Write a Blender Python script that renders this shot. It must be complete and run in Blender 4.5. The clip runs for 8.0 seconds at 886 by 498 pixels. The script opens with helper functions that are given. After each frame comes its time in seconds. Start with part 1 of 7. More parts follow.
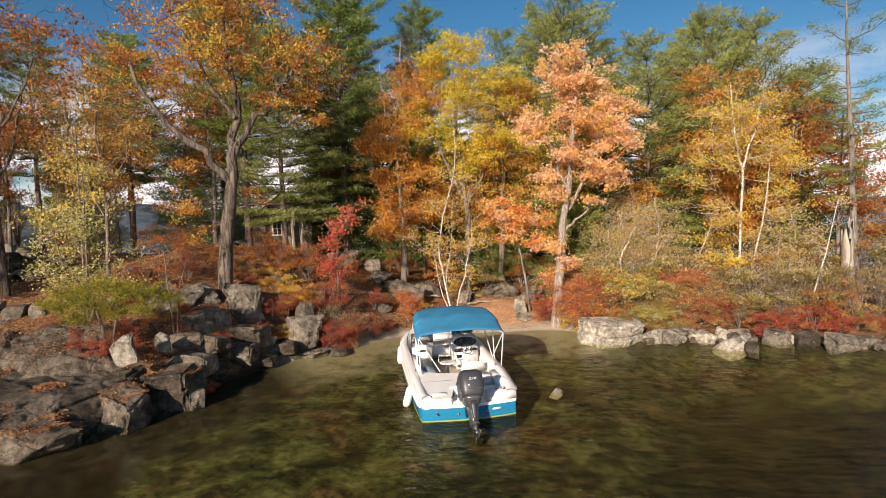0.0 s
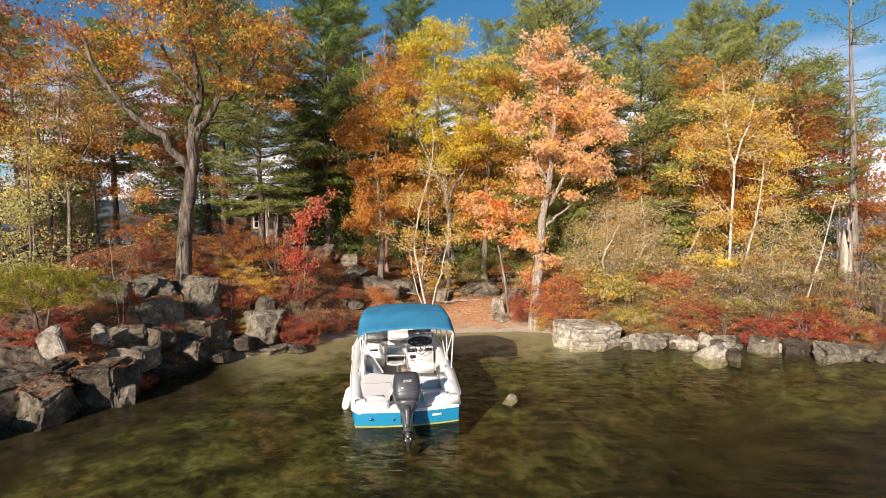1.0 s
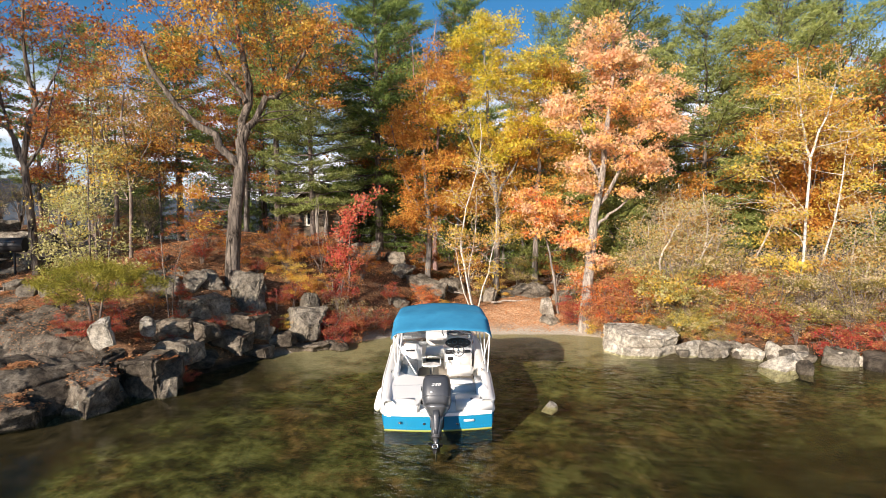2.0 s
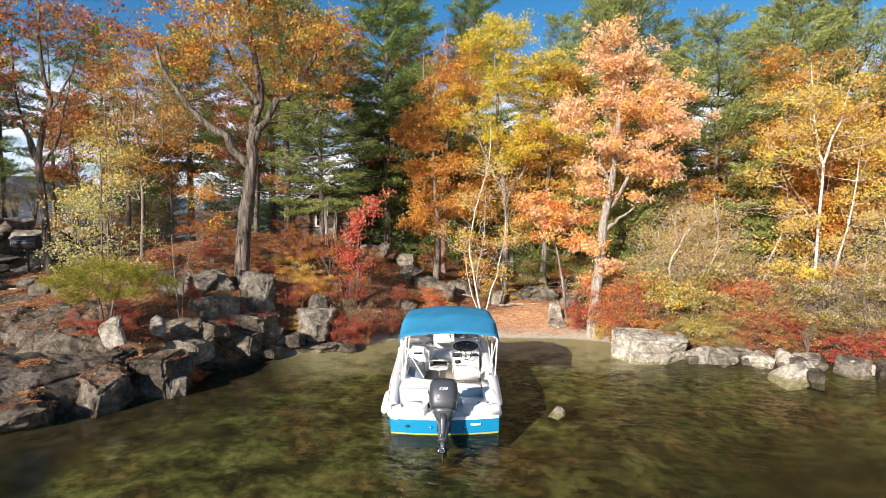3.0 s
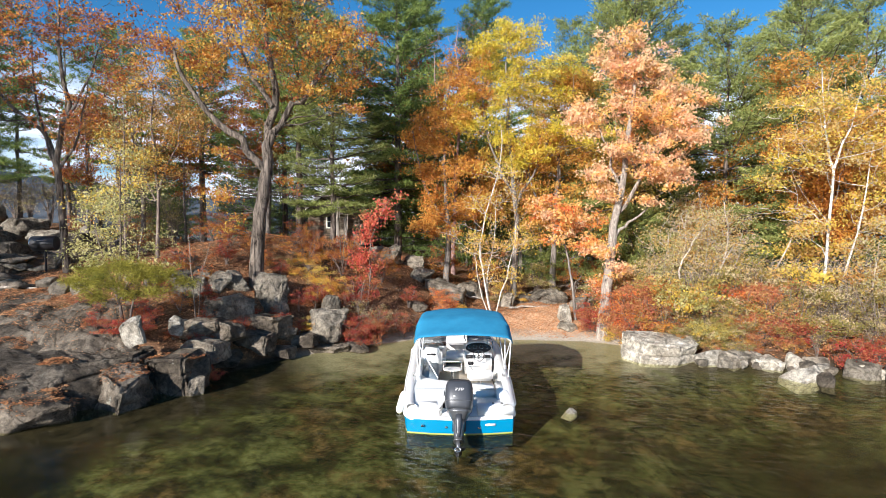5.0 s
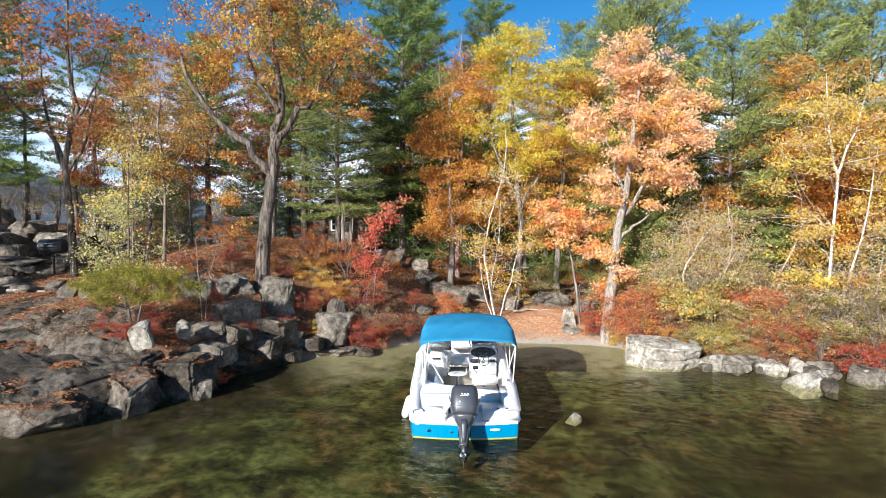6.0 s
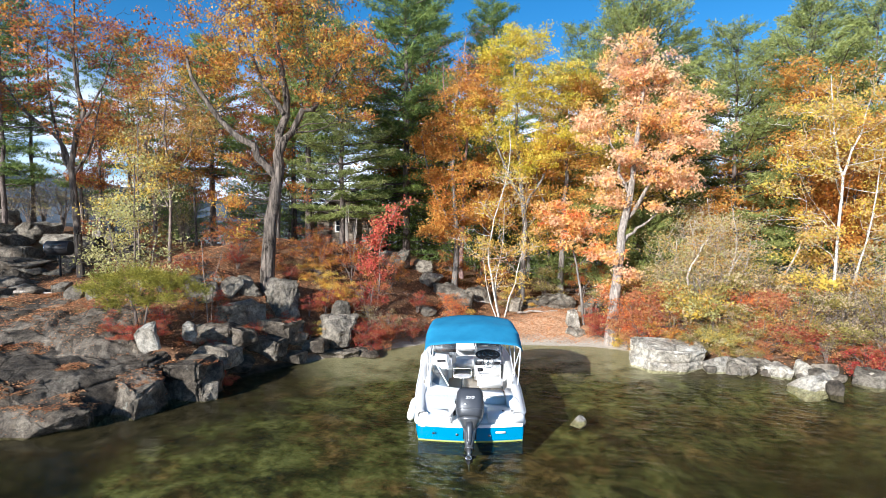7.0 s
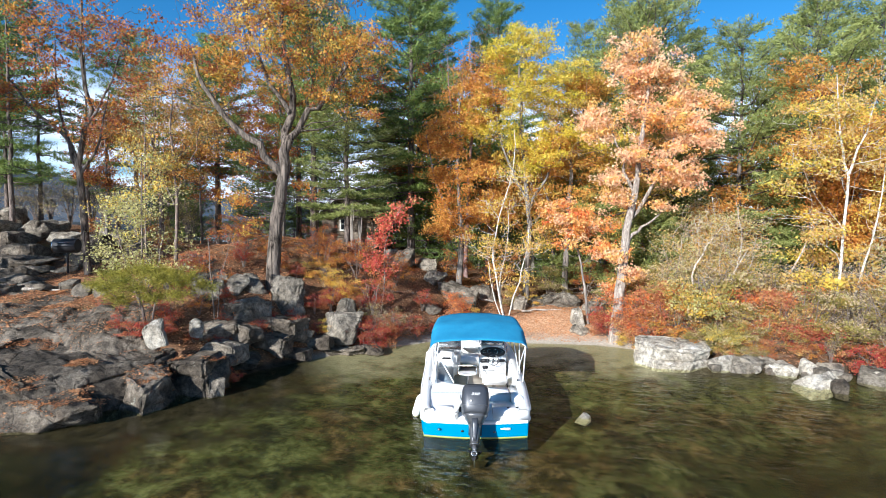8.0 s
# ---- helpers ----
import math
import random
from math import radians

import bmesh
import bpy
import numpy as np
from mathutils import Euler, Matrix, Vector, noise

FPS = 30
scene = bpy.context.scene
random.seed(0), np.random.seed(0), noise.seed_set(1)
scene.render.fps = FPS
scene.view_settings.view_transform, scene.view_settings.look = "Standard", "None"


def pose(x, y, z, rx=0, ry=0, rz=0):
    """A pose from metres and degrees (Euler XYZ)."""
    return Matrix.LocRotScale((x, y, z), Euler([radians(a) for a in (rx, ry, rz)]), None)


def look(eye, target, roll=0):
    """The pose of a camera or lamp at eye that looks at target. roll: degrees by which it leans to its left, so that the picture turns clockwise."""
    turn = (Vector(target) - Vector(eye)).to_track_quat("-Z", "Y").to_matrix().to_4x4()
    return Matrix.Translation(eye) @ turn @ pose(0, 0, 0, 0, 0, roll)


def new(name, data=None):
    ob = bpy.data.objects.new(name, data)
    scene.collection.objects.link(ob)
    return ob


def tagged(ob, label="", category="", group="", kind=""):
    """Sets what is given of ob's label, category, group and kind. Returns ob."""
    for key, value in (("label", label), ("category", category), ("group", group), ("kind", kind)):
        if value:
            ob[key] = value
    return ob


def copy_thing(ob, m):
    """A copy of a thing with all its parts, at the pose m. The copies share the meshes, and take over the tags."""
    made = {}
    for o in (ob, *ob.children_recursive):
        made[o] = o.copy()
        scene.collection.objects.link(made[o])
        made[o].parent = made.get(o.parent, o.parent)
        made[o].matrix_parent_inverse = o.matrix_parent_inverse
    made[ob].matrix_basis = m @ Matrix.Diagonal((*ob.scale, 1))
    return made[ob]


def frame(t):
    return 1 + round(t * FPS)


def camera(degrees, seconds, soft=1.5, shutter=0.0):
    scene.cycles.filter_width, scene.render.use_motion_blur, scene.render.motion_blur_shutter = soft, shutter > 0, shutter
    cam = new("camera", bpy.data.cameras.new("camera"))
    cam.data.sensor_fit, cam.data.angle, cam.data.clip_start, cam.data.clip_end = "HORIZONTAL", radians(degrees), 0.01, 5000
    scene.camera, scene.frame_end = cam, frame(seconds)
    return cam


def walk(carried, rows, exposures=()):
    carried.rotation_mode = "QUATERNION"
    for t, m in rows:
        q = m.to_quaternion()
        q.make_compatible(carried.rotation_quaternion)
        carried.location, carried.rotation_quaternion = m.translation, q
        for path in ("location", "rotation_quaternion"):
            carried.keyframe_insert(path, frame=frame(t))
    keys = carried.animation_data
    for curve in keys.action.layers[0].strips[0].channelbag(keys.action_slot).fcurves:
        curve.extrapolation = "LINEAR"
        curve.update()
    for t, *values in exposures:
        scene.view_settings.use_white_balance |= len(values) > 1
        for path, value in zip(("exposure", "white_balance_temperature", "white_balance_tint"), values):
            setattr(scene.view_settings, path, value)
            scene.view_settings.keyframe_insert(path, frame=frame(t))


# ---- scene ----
cam = camera(78.0, 8.0, soft=0.8)
PATH = [
    (0, (2.027, -0.278, 4.928), (1.785, 1.704, 4.814), -2.1),
    (0.5, (2.955, 0.389, 4.805), (2.682, 2.367, 4.689), -1.5),
    (1, (3.579, 0.994, 4.627), (3.285, 2.969, 4.515), -1.0),
    (1.5, (3.93, 1.369, 4.587), (3.602, 3.339, 4.473), -0.8),
    (1.6, (3.957, 1.425, 4.584), (3.605, 3.390, 4.470), -0.8),
    (1.7, (3.984, 1.482, 4.581), (3.566, 3.433, 4.467), -0.8),
    (1.8, (4.011, 1.538, 4.578), (3.549, 3.480, 4.465), -0.8),
    (1.9, (4.038, 1.595, 4.575), (3.547, 3.530, 4.462), -0.8),
    (2, (4.065, 1.651, 4.572), (3.554, 3.582, 4.459), -0.8),
    (3.5, (4.061, 1.633, 4.654), (3.518, 3.555, 4.547), -0.2),
    (4, (3.994, 1.542, 4.666), (3.447, 3.462, 4.559), -0.1),
    (4.5, (3.931, 1.443, 4.652), (3.378, 3.362, 4.548), -0.0),
    (6, (3.881, 1.239, 4.824), (3.31, 3.153, 4.722), 0.1),
    (6.5, (3.873, 1.221, 4.879), (3.296, 3.134, 4.778), 0.1),
    (7, (3.838, 1.186, 4.888), (3.257, 3.097, 4.787), 0.1),
    (7.5, (3.82, 1.147, 4.895), (3.233, 3.056, 4.791), 0.1),
    (8, (3.809, 1.1, 4.846), (3.216, 3.007, 4.743), 0.2),
]
walk(cam, [(t, look(eye, target, roll)) for t, eye, target, roll in PATH],
     exposures=[(0, 0.5, 7400, 21), (1.5, 0.78, 7000, 18), (4, 0.95, 6330, 15), (8, 1.03, 5650, 11)])

# ---- light ----
SUN_EL, SUN_AZ = 20.0, 197.0          # degrees up, degrees clockwise from +y
world = bpy.data.worlds.new("sky")
scene.world = world
world.use_nodes = True
wn = world.node_tree
wn.nodes.clear()
sky = wn.nodes.new("ShaderNodeTexSky")
sky.sky_type = "NISHITA"
sky.sun_disc = False
sky.sun_elevation, sky.sun_rotation = radians(SUN_EL), radians(SUN_AZ)
sky.altitude, sky.air_density, sky.dust_density, sky.ozone_density = 150, 1.0, 0.2, 4.0
w_co = wn.nodes.new("ShaderNodeTexCoord")
w_map = wn.nodes.new("ShaderNodeMapping")
w_map.inputs["Scale"].default_value = (1.6, 1.6, 5.0)
w_noise = wn.nodes.new("ShaderNodeTexNoise")
w_noise.inputs["Scale"].default_value = 1.7
w_noise.inputs["Detail"].default_value = 8
w_ramp = wn.nodes.new("ShaderNodeValToRGB")
w_ramp.color_ramp.elements[0].position, w_ramp.color_ramp.elements[1].position = 0.36, 0.5
w_sep = wn.nodes.new("ShaderNodeSeparateXYZ")
w_low = wn.nodes.new("ShaderNodeMapRange")
w_low.inputs["From Min"].default_value, w_low.inputs["From Max"].default_value = 0.26, 0.14
w_mul = wn.nodes.new("ShaderNodeMath")
w_mul.operation = "MULTIPLY"
w_mix = wn.nodes.new("ShaderNodeMix")
w_mix.data_type = "RGBA"
w_mix.inputs["B"].default_value = (8.6, 8.9, 9.4, 1)
w_hue = wn.nodes.new("ShaderNodeHueSaturation")
w_hue.inputs["Hue"].default_value = 0.493
w_hue.inputs["Saturation"].default_value = 1.25
w_hue.inputs["Value"].default_value = 0.82
w_bg = wn.nodes.new("ShaderNodeBackground")
w_bg.inputs["Strength"].default_value = 0.088
w_out = wn.nodes.new("ShaderNodeOutputWorld")
for a, b in ((w_co.outputs["Generated"], w_map.inputs["Vector"]), (w_map.outputs["Vector"], w_noise.inputs["Vector"]),
             (w_noise.outputs["Fac"], w_ramp.inputs["Fac"]), (w_co.outputs["Generated"], w_sep.inputs["Vector"]),
             (w_sep.outputs["Z"], w_low.inputs["Value"]), (w_ramp.outputs["Color"], w_mul.inputs[0]), (w_low.outputs["Result"], w_mul.inputs[1]),
             (w_mul.outputs["Value"], w_mix.inputs["Factor"]), (sky.outputs["Color"], w_hue.inputs["Color"]), (w_hue.outputs["Color"], w_mix.inputs["A"]),
             (w_mix.outputs["Result"], w_bg.inputs["Color"]), (w_bg.outputs["Background"], w_out.inputs["Surface"])):
    wn.links.new(a, b)
sun_data = bpy.data.lights.new("sun", "SUN")
sun_data.energy, sun_data.angle, sun_data.color = 5.0, radians(0.5), (1.0, 0.93, 0.81)
sun = new("sun", sun_data)
_az, _el = radians(SUN_AZ), radians(SUN_EL)
to_sun = Vector((math.sin(_az) * math.cos(_el), math.cos(_az) * math.cos(_el), math.sin(_el)))
sun.matrix_world = look(to_sun * 60, (0, 0, 0))


# ---- materials ----
def material(name, rough=0.7, metal=0.0, spec=0.3):
    m = bpy.data.materials.new(name)
    m.use_nodes = True
    b = m.node_tree.nodes["Principled BSDF"]
    b.inputs["Roughness"].default_value = rough
    b.inputs["Metallic"].default_value = metal
    b.inputs["Specular IOR Level"].default_value = spec
    return m, m.node_tree, b


def node(nt, kind, **values):
    n = nt.nodes.new(kind)
    for key, value in values.items():
        n.inputs[key.replace("_", " ")].default_value = value
    return n


def ramp(nt, fac, stops):
    r = nt.nodes.new("ShaderNodeValToRGB")
    e = r.color_ramp.elements
    while len(e) < len(stops):
        e.new(0.5)
    for el, (p, c) in zip(e, stops):
        el.position, el.color = p, (*c, 1)
    nt.links.new(fac, r.inputs["Fac"])
    return r.outputs["Color"]


def noise_tex(nt, scale, detail=4, rough=0.6, dist=0.0, stretch=None, space="Object", src=None):
    co = nt.nodes.new("ShaderNodeTexCoord")
    n = node(nt, "ShaderNodeTexNoise", Scale=scale, Detail=detail, Roughness=rough, Distortion=dist)
    src = src or co.outputs[space]
    if stretch:
        mp = nt.nodes.new("ShaderNodeMapping")
        mp.inputs["Scale"].default_value = stretch
        nt.links.new(src, mp.inputs["Vector"])
        src = mp.outputs["Vector"]
    nt.links.new(src, n.inputs["Vector"])
    return n.outputs["Fac"]


def mixed(nt, fac, a, b, mode="MIX"):
    m = nt.nodes.new("ShaderNodeMix")
    m.data_type, m.blend_type = "RGBA", mode
    for sock, v in ((m.inputs["Factor"], fac), (m.inputs["A"], a), (m.inputs["B"], b)):
        if isinstance(v, (int, float)):
            sock.default_value = v
        elif isinstance(v, tuple):
            sock.default_value = (*v, 1)
        else:
            nt.links.new(v, sock)
    return m.outputs["Result"]


def bump(nt, b, height, strength=0.4, distance=0.05):
    n = node(nt, "ShaderNodeBump", Strength=strength, Distance=distance)
    nt.links.new(height, n.inputs["Height"])
    nt.links.new(n.outputs["Normal"], b.inputs["Normal"])


def plain(name, colour, rough=0.5, metal=0.0, spec=0.4, vary=0.12, scale=6.0):
    """A paint or plastic with slight dirt in two scales."""
    m, nt, b = material(name, rough, metal, spec)
    dark = tuple(c * (1 - vary) for c in colour)
    c = mixed(nt, noise_tex(nt, scale), dark, colour)
    c = mixed(nt, ramp(nt, noise_tex(nt, scale * 9, 3), [(0.35, (1, 1, 1)), (0.7, (0, 0, 0))]), c, tuple(v * (1 - vary * 0.6) for v in colour))
    nt.links.new(c, b.inputs["Base Color"])
    return m


def leaf_material(name, colours, light=0.45, rough=0.55):
    """Leaves whose colour differs from leaf to leaf; they let light through."""
    m, nt, b = material(name, rough, 0, 0.25)
    geo = nt.nodes.new("ShaderNodeNewGeometry")
    steps = [(i / max(1, len(colours) - 1), (c[0], c[1], 1.04 * c[2] + 0.004)) for i, c in enumerate(colours)]
    patch = mixed(nt, 0.55, noise_tex(nt, 0.55, 3), noise_tex(nt, 2.6, 2))
    add = nt.nodes.new("ShaderNodeMath")
    add.operation = "MULTIPLY_ADD"
    add.inputs[1].default_value = 2.6
    add.inputs[2].default_value = -0.99
    nt.links.new(patch, add.inputs[0])
    sm = nt.nodes.new("ShaderNodeMath")
    sm.operation = "MULTIPLY_ADD"
    sm.inputs[1].default_value = 0.6
    nt.links.new(geo.outputs["Random Per Island"], sm.inputs[0])
    nt.links.new(add.outputs[0], sm.inputs[2])
    c = ramp(nt, sm.outputs[0], steps)
    nt.links.new(c, b.inputs["Base Color"])
    t = nt.nodes.new("ShaderNodeBsdfTranslucent")
    nt.links.new(c, t.inputs["Color"])
    mx = nt.nodes.new("ShaderNodeMixShader")
    mx.inputs[0].default_value = light
    out = nt.nodes["Material Output"]
    nt.links.new(b.outputs[0], mx.inputs[1])
    nt.links.new(t.outputs[0], mx.inputs[2])
    nt.links.new(mx.outputs[0], out.inputs["Surface"])
    return m


def bark_material(name, dark, light, scale=7.0, stretch=(1, 1, 0.16), depth=0.04):
    m, nt, b = material(name, 0.9, 0, 0.15)
    n = noise_tex(nt, scale, 8, 0.75, 0.9, stretch)
    big = noise_tex(nt, 0.8, 3)
    c = ramp(nt, n, [(0.4, tuple(v * 0.7 for v in dark)), (0.5, tuple((a + b) / 2 for a, b in zip(dark, light))), (0.6, tuple(v * 1.15 for v in light))])
    c = mixed(nt, ramp(nt, big, [(0.4, (0, 0, 0)), (0.7, (0.6, 0.6, 0.6))]), c, tuple(v * 0.75 + 0.03 for v in light))
    nt.links.new(c, b.inputs["Base Color"])
    bump(nt, b, n, 0.8, depth)
    return m


def stone_material(name, tones, lichen=(0.42, 0.43, 0.36), stain=(0.05, 0.045, 0.04), lichen_at=0.62):
    """Granite: grain, blotches, cracks, pale lichen and dark stains."""
    m, nt, b = material(name, 0.88, 0, 0.25)
    info = nt.nodes.new("ShaderNodeObjectInfo")
    place = nt.nodes.new("ShaderNodeTexCoord")
    far = nt.nodes.new("ShaderNodeVectorMath")
    far.operation = "MULTIPLY_ADD"
    far.inputs[1].default_value = (61.0, 37.0, 83.0)
    nt.links.new(info.outputs["Random"], far.inputs[0])
    nt.links.new(place.outputs["Object"], far.inputs[2])
    at = far.outputs[0]
    big = noise_tex(nt, 0.9, 6, 0.65, 0.4, src=at)
    grain = noise_tex(nt, 26, 4, 0.7, src=at)
    c = ramp(nt, big, [(0.36, tones[0]), (0.5, tones[1]), (0.64, tones[2])])
    c = mixed(nt, 0.75, c, ramp(nt, noise_tex(nt, 5.5, 8, 0.8, src=at), [(0.4, (0.28, 0.27, 0.26)), (0.58, (1.25, 1.22, 1.17))]), "MULTIPLY")
    c = mixed(nt, 0.45, c, ramp(nt, grain, [(0.3, (0.2, 0.2, 0.2)), (0.7, (1, 1, 1))]), "MULTIPLY")
    c = mixed(nt, ramp(nt, noise_tex(nt, 2.3, 8, 0.75, src=at), [(lichen_at, (0, 0, 0)), (lichen_at + 0.06, (0.75, 0.75, 0.75))]), c, lichen)
    c = mixed(nt, ramp(nt, noise_tex(nt, 1.5, 5, 0.6, 1.0, (1, 1, 0.35), src=at), [(0.58, (0, 0, 0)), (0.72, (0.8, 0.8, 0.8))]), c, stain)
    hv = node(nt, "ShaderNodeHueSaturation", Saturation=1.0)
    rg = node(nt, "ShaderNodeMapRange")
    rg.inputs["To Min"].default_value, rg.inputs["To Max"].default_value = 0.78, 1.2
    nt.links.new(info.outputs["Random"], rg.inputs["Value"])
    nt.links.new(rg.outputs["Result"], hv.inputs["Value"])
    nt.links.new(c, hv.inputs["Color"])
    vor = nt.nodes.new("ShaderNodeTexVoronoi")
    vor.feature = "DISTANCE_TO_EDGE"
    vor.inputs["Scale"].default_value = 1.1
    wob = node(nt, "ShaderNodeTexNoise", Scale=2.0, Detail=5)
    mxv = mixed(nt, 0.3, at, wob.outputs["Color"])
    nt.links.new(at, wob.inputs["Vector"])
    nt.links.new(mxv, vor.inputs["Vector"])
    crack = ramp(nt, vor.outputs["Distance"], [(0.0, (0, 0, 0)), (0.035, (1, 1, 1))])
    nt.links.new(mixed(nt, 0.4, hv.outputs["Color"], ramp(nt, vor.outputs["Distance"], [(0.0, (0.12, 0.11, 0.1)), (0.03, (1, 1, 1))]), "MULTIPLY"), b.inputs["Base Color"])
    h = mixed(nt, 0.3, mixed(nt, 0.3, noise_tex(nt, 4.0, 10, 0.78, src=at), grain), crack, "MULTIPLY")
    bump(nt, b, h, 1.0, 0.22)
    return m


# rock
M_STONE = stone_material("grey_granite", ((0.17, 0.146, 0.115), (0.34, 0.3, 0.24), (0.52, 0.47, 0.385)))
M_LEDGE = stone_material("dark_ledge_rock", ((0.085, 0.07, 0.053), (0.205, 0.172, 0.133), (0.39, 0.338, 0.268)), stain=(0.12, 0.085, 0.055), lichen_at=0.64)
M_PALE = stone_material("pale_granite", ((0.38, 0.335, 0.27), (0.58, 0.53, 0.44), (0.74, 0.69, 0.59)), lichen=(0.74, 0.7, 0.61), lichen_at=0.54)

# bark
M_BARK_OAK = bark_material("oak_bark", (0.022, 0.017, 0.013), (0.22, 0.18, 0.145), 8, (1, 1, 0.16), 0.16)
M_BARK_GREY = bark_material("grey_bark", (0.09, 0.078, 0.066), (0.25, 0.22, 0.19), 9)
M_BARK_PALE = bark_material("pale_maple_bark", (0.17, 0.14, 0.115), (0.42, 0.36, 0.3), 10, (1, 1, 0.3), 0.1)
M_BARK_BIRCH = bark_material("birch_bark", (0.3, 0.27, 0.22), (0.7, 0.66, 0.58), 6, (1, 1, 2.2), 0.01)
M_BARK_PINE = bark_material("pine_bark", (0.05, 0.038, 0.032), (0.2, 0.16, 0.135), 9, (1, 1, 0.25), 0.08)
M_BARK_TWIG = bark_material("twig_bark", (0.1, 0.075, 0.06), (0.26, 0.21, 0.175), 12)
M_BARK_BARE = bark_material("bare_maple_twigs", (0.16, 0.1, 0.09), (0.4, 0.27, 0.24), 12)
M_BARK_ALDER = bark_material("pale_alder_bark", (0.28, 0.23, 0.18), (0.58, 0.51, 0.42), 10)
M_BARK_DEAD = bark_material("bleached_wood", (0.17, 0.145, 0.12), (0.5, 0.44, 0.37), 8, (1, 1, 0.1))

# leaves
M_OAK = leaf_material("oak_leaves", [(0.2, 0.07, 0.025), (0.42, 0.15, 0.03), (0.58, 0.25, 0.04), (0.66, 0.37, 0.06)])
M_ORANGE = leaf_material("orange_leaves", [(0.34, 0.12, 0.035), (0.56, 0.23, 0.05), (0.68, 0.34, 0.07), (0.72, 0.45, 0.1)])
M_AMBER = leaf_material("amber_oak_leaves", [(0.34, 0.17, 0.04), (0.55, 0.32, 0.05), (0.7, 0.46, 0.07), (0.5, 0.4, 0.1)])
M_YELLOW = leaf_material("yellow_leaves", [(0.64, 0.35, 0.05), (0.8, 0.53, 0.08), (0.79, 0.6, 0.1), (0.58, 0.52, 0.1)])
M_LEMON = leaf_material("lemon_maple_leaves", [(0.52, 0.36, 0.03), (0.66, 0.5, 0.04), (0.72, 0.59, 0.06), (0.5, 0.47, 0.06)])
M_GOLD = leaf_material("golden_leaves", [(0.48, 0.21, 0.06), (0.62, 0.36, 0.1), (0.68, 0.45, 0.14), (0.64, 0.52, 0.21)])
M_SALMON = leaf_material("salmon_leaves", [(0.62, 0.26, 0.13), (0.8, 0.45, 0.24), (0.86, 0.59, 0.35), (0.84, 0.64, 0.34)])
M_PEACH = leaf_material("peach_leaves", [(0.72, 0.26, 0.09), (0.84, 0.44, 0.14), (0.86, 0.56, 0.2), (0.8, 0.55, 0.14)])
M_FLAME = leaf_material("flame_leaves", [(0.5, 0.05, 0.03), (0.72, 0.16, 0.05), (0.78, 0.3, 0.07), (0.75, 0.45, 0.1)])
M_BRICK = leaf_material("brick_leaves", [(0.3, 0.07, 0.045), (0.46, 0.15, 0.075), (0.56, 0.25, 0.1), (0.58, 0.38, 0.14)])
M_CRIMSON = leaf_material("crimson_leaves", [(0.22, 0.02, 0.02), (0.4, 0.045, 0.04), (0.52, 0.09, 0.06), (0.5, 0.2, 0.08)])
M_SCARLET = leaf_material("scarlet_leaves", [(0.42, 0.04, 0.04), (0.62, 0.1, 0.075), (0.72, 0.18, 0.11), (0.7, 0.26, 0.12)])
M_RUSSET = leaf_material("russet_leaves", [(0.13, 0.04, 0.025), (0.28, 0.08, 0.035), (0.42, 0.14, 0.05), (0.5, 0.22, 0.07)])
M_LIME = leaf_material("pale_lime_leaves", [(0.36, 0.31, 0.09), (0.5, 0.46, 0.15), (0.6, 0.56, 0.25), (0.33, 0.34, 0.09)])
M_OLIVE = leaf_material("olive_leaves", [(0.15, 0.135, 0.035), (0.26, 0.225, 0.055), (0.38, 0.33, 0.085), (0.45, 0.28, 0.06)])
M_BUFF = leaf_material("buff_leaves", [(0.36, 0.23, 0.13), (0.54, 0.4, 0.23), (0.64, 0.52, 0.28), (0.5, 0.45, 0.18)])
M_PINE = leaf_material("pine_needles", [(0.075, 0.1, 0.028), (0.165, 0.2, 0.05), (0.275, 0.31, 0.08), (0.39, 0.41, 0.135)], 0.3)
M_PINE_DARK = leaf_material("dark_pine_needles", [(0.04, 0.07, 0.02), (0.095, 0.145, 0.034), (0.17, 0.235, 0.05), (0.29, 0.35, 0.08)], 0.28)
M_PINE_YOUNG = leaf_material("young_pine_needles", [(0.075, 0.082, 0.012), (0.18, 0.178, 0.024), (0.3, 0.275, 0.036), (0.42, 0.36, 0.055)], 0.35)
M_LITTER = leaf_material("fallen_leaves", [(0.2, 0.075, 0.03), (0.4, 0.16, 0.06), (0.55, 0.26, 0.1), (0.62, 0.36, 0.17)], 0.15)


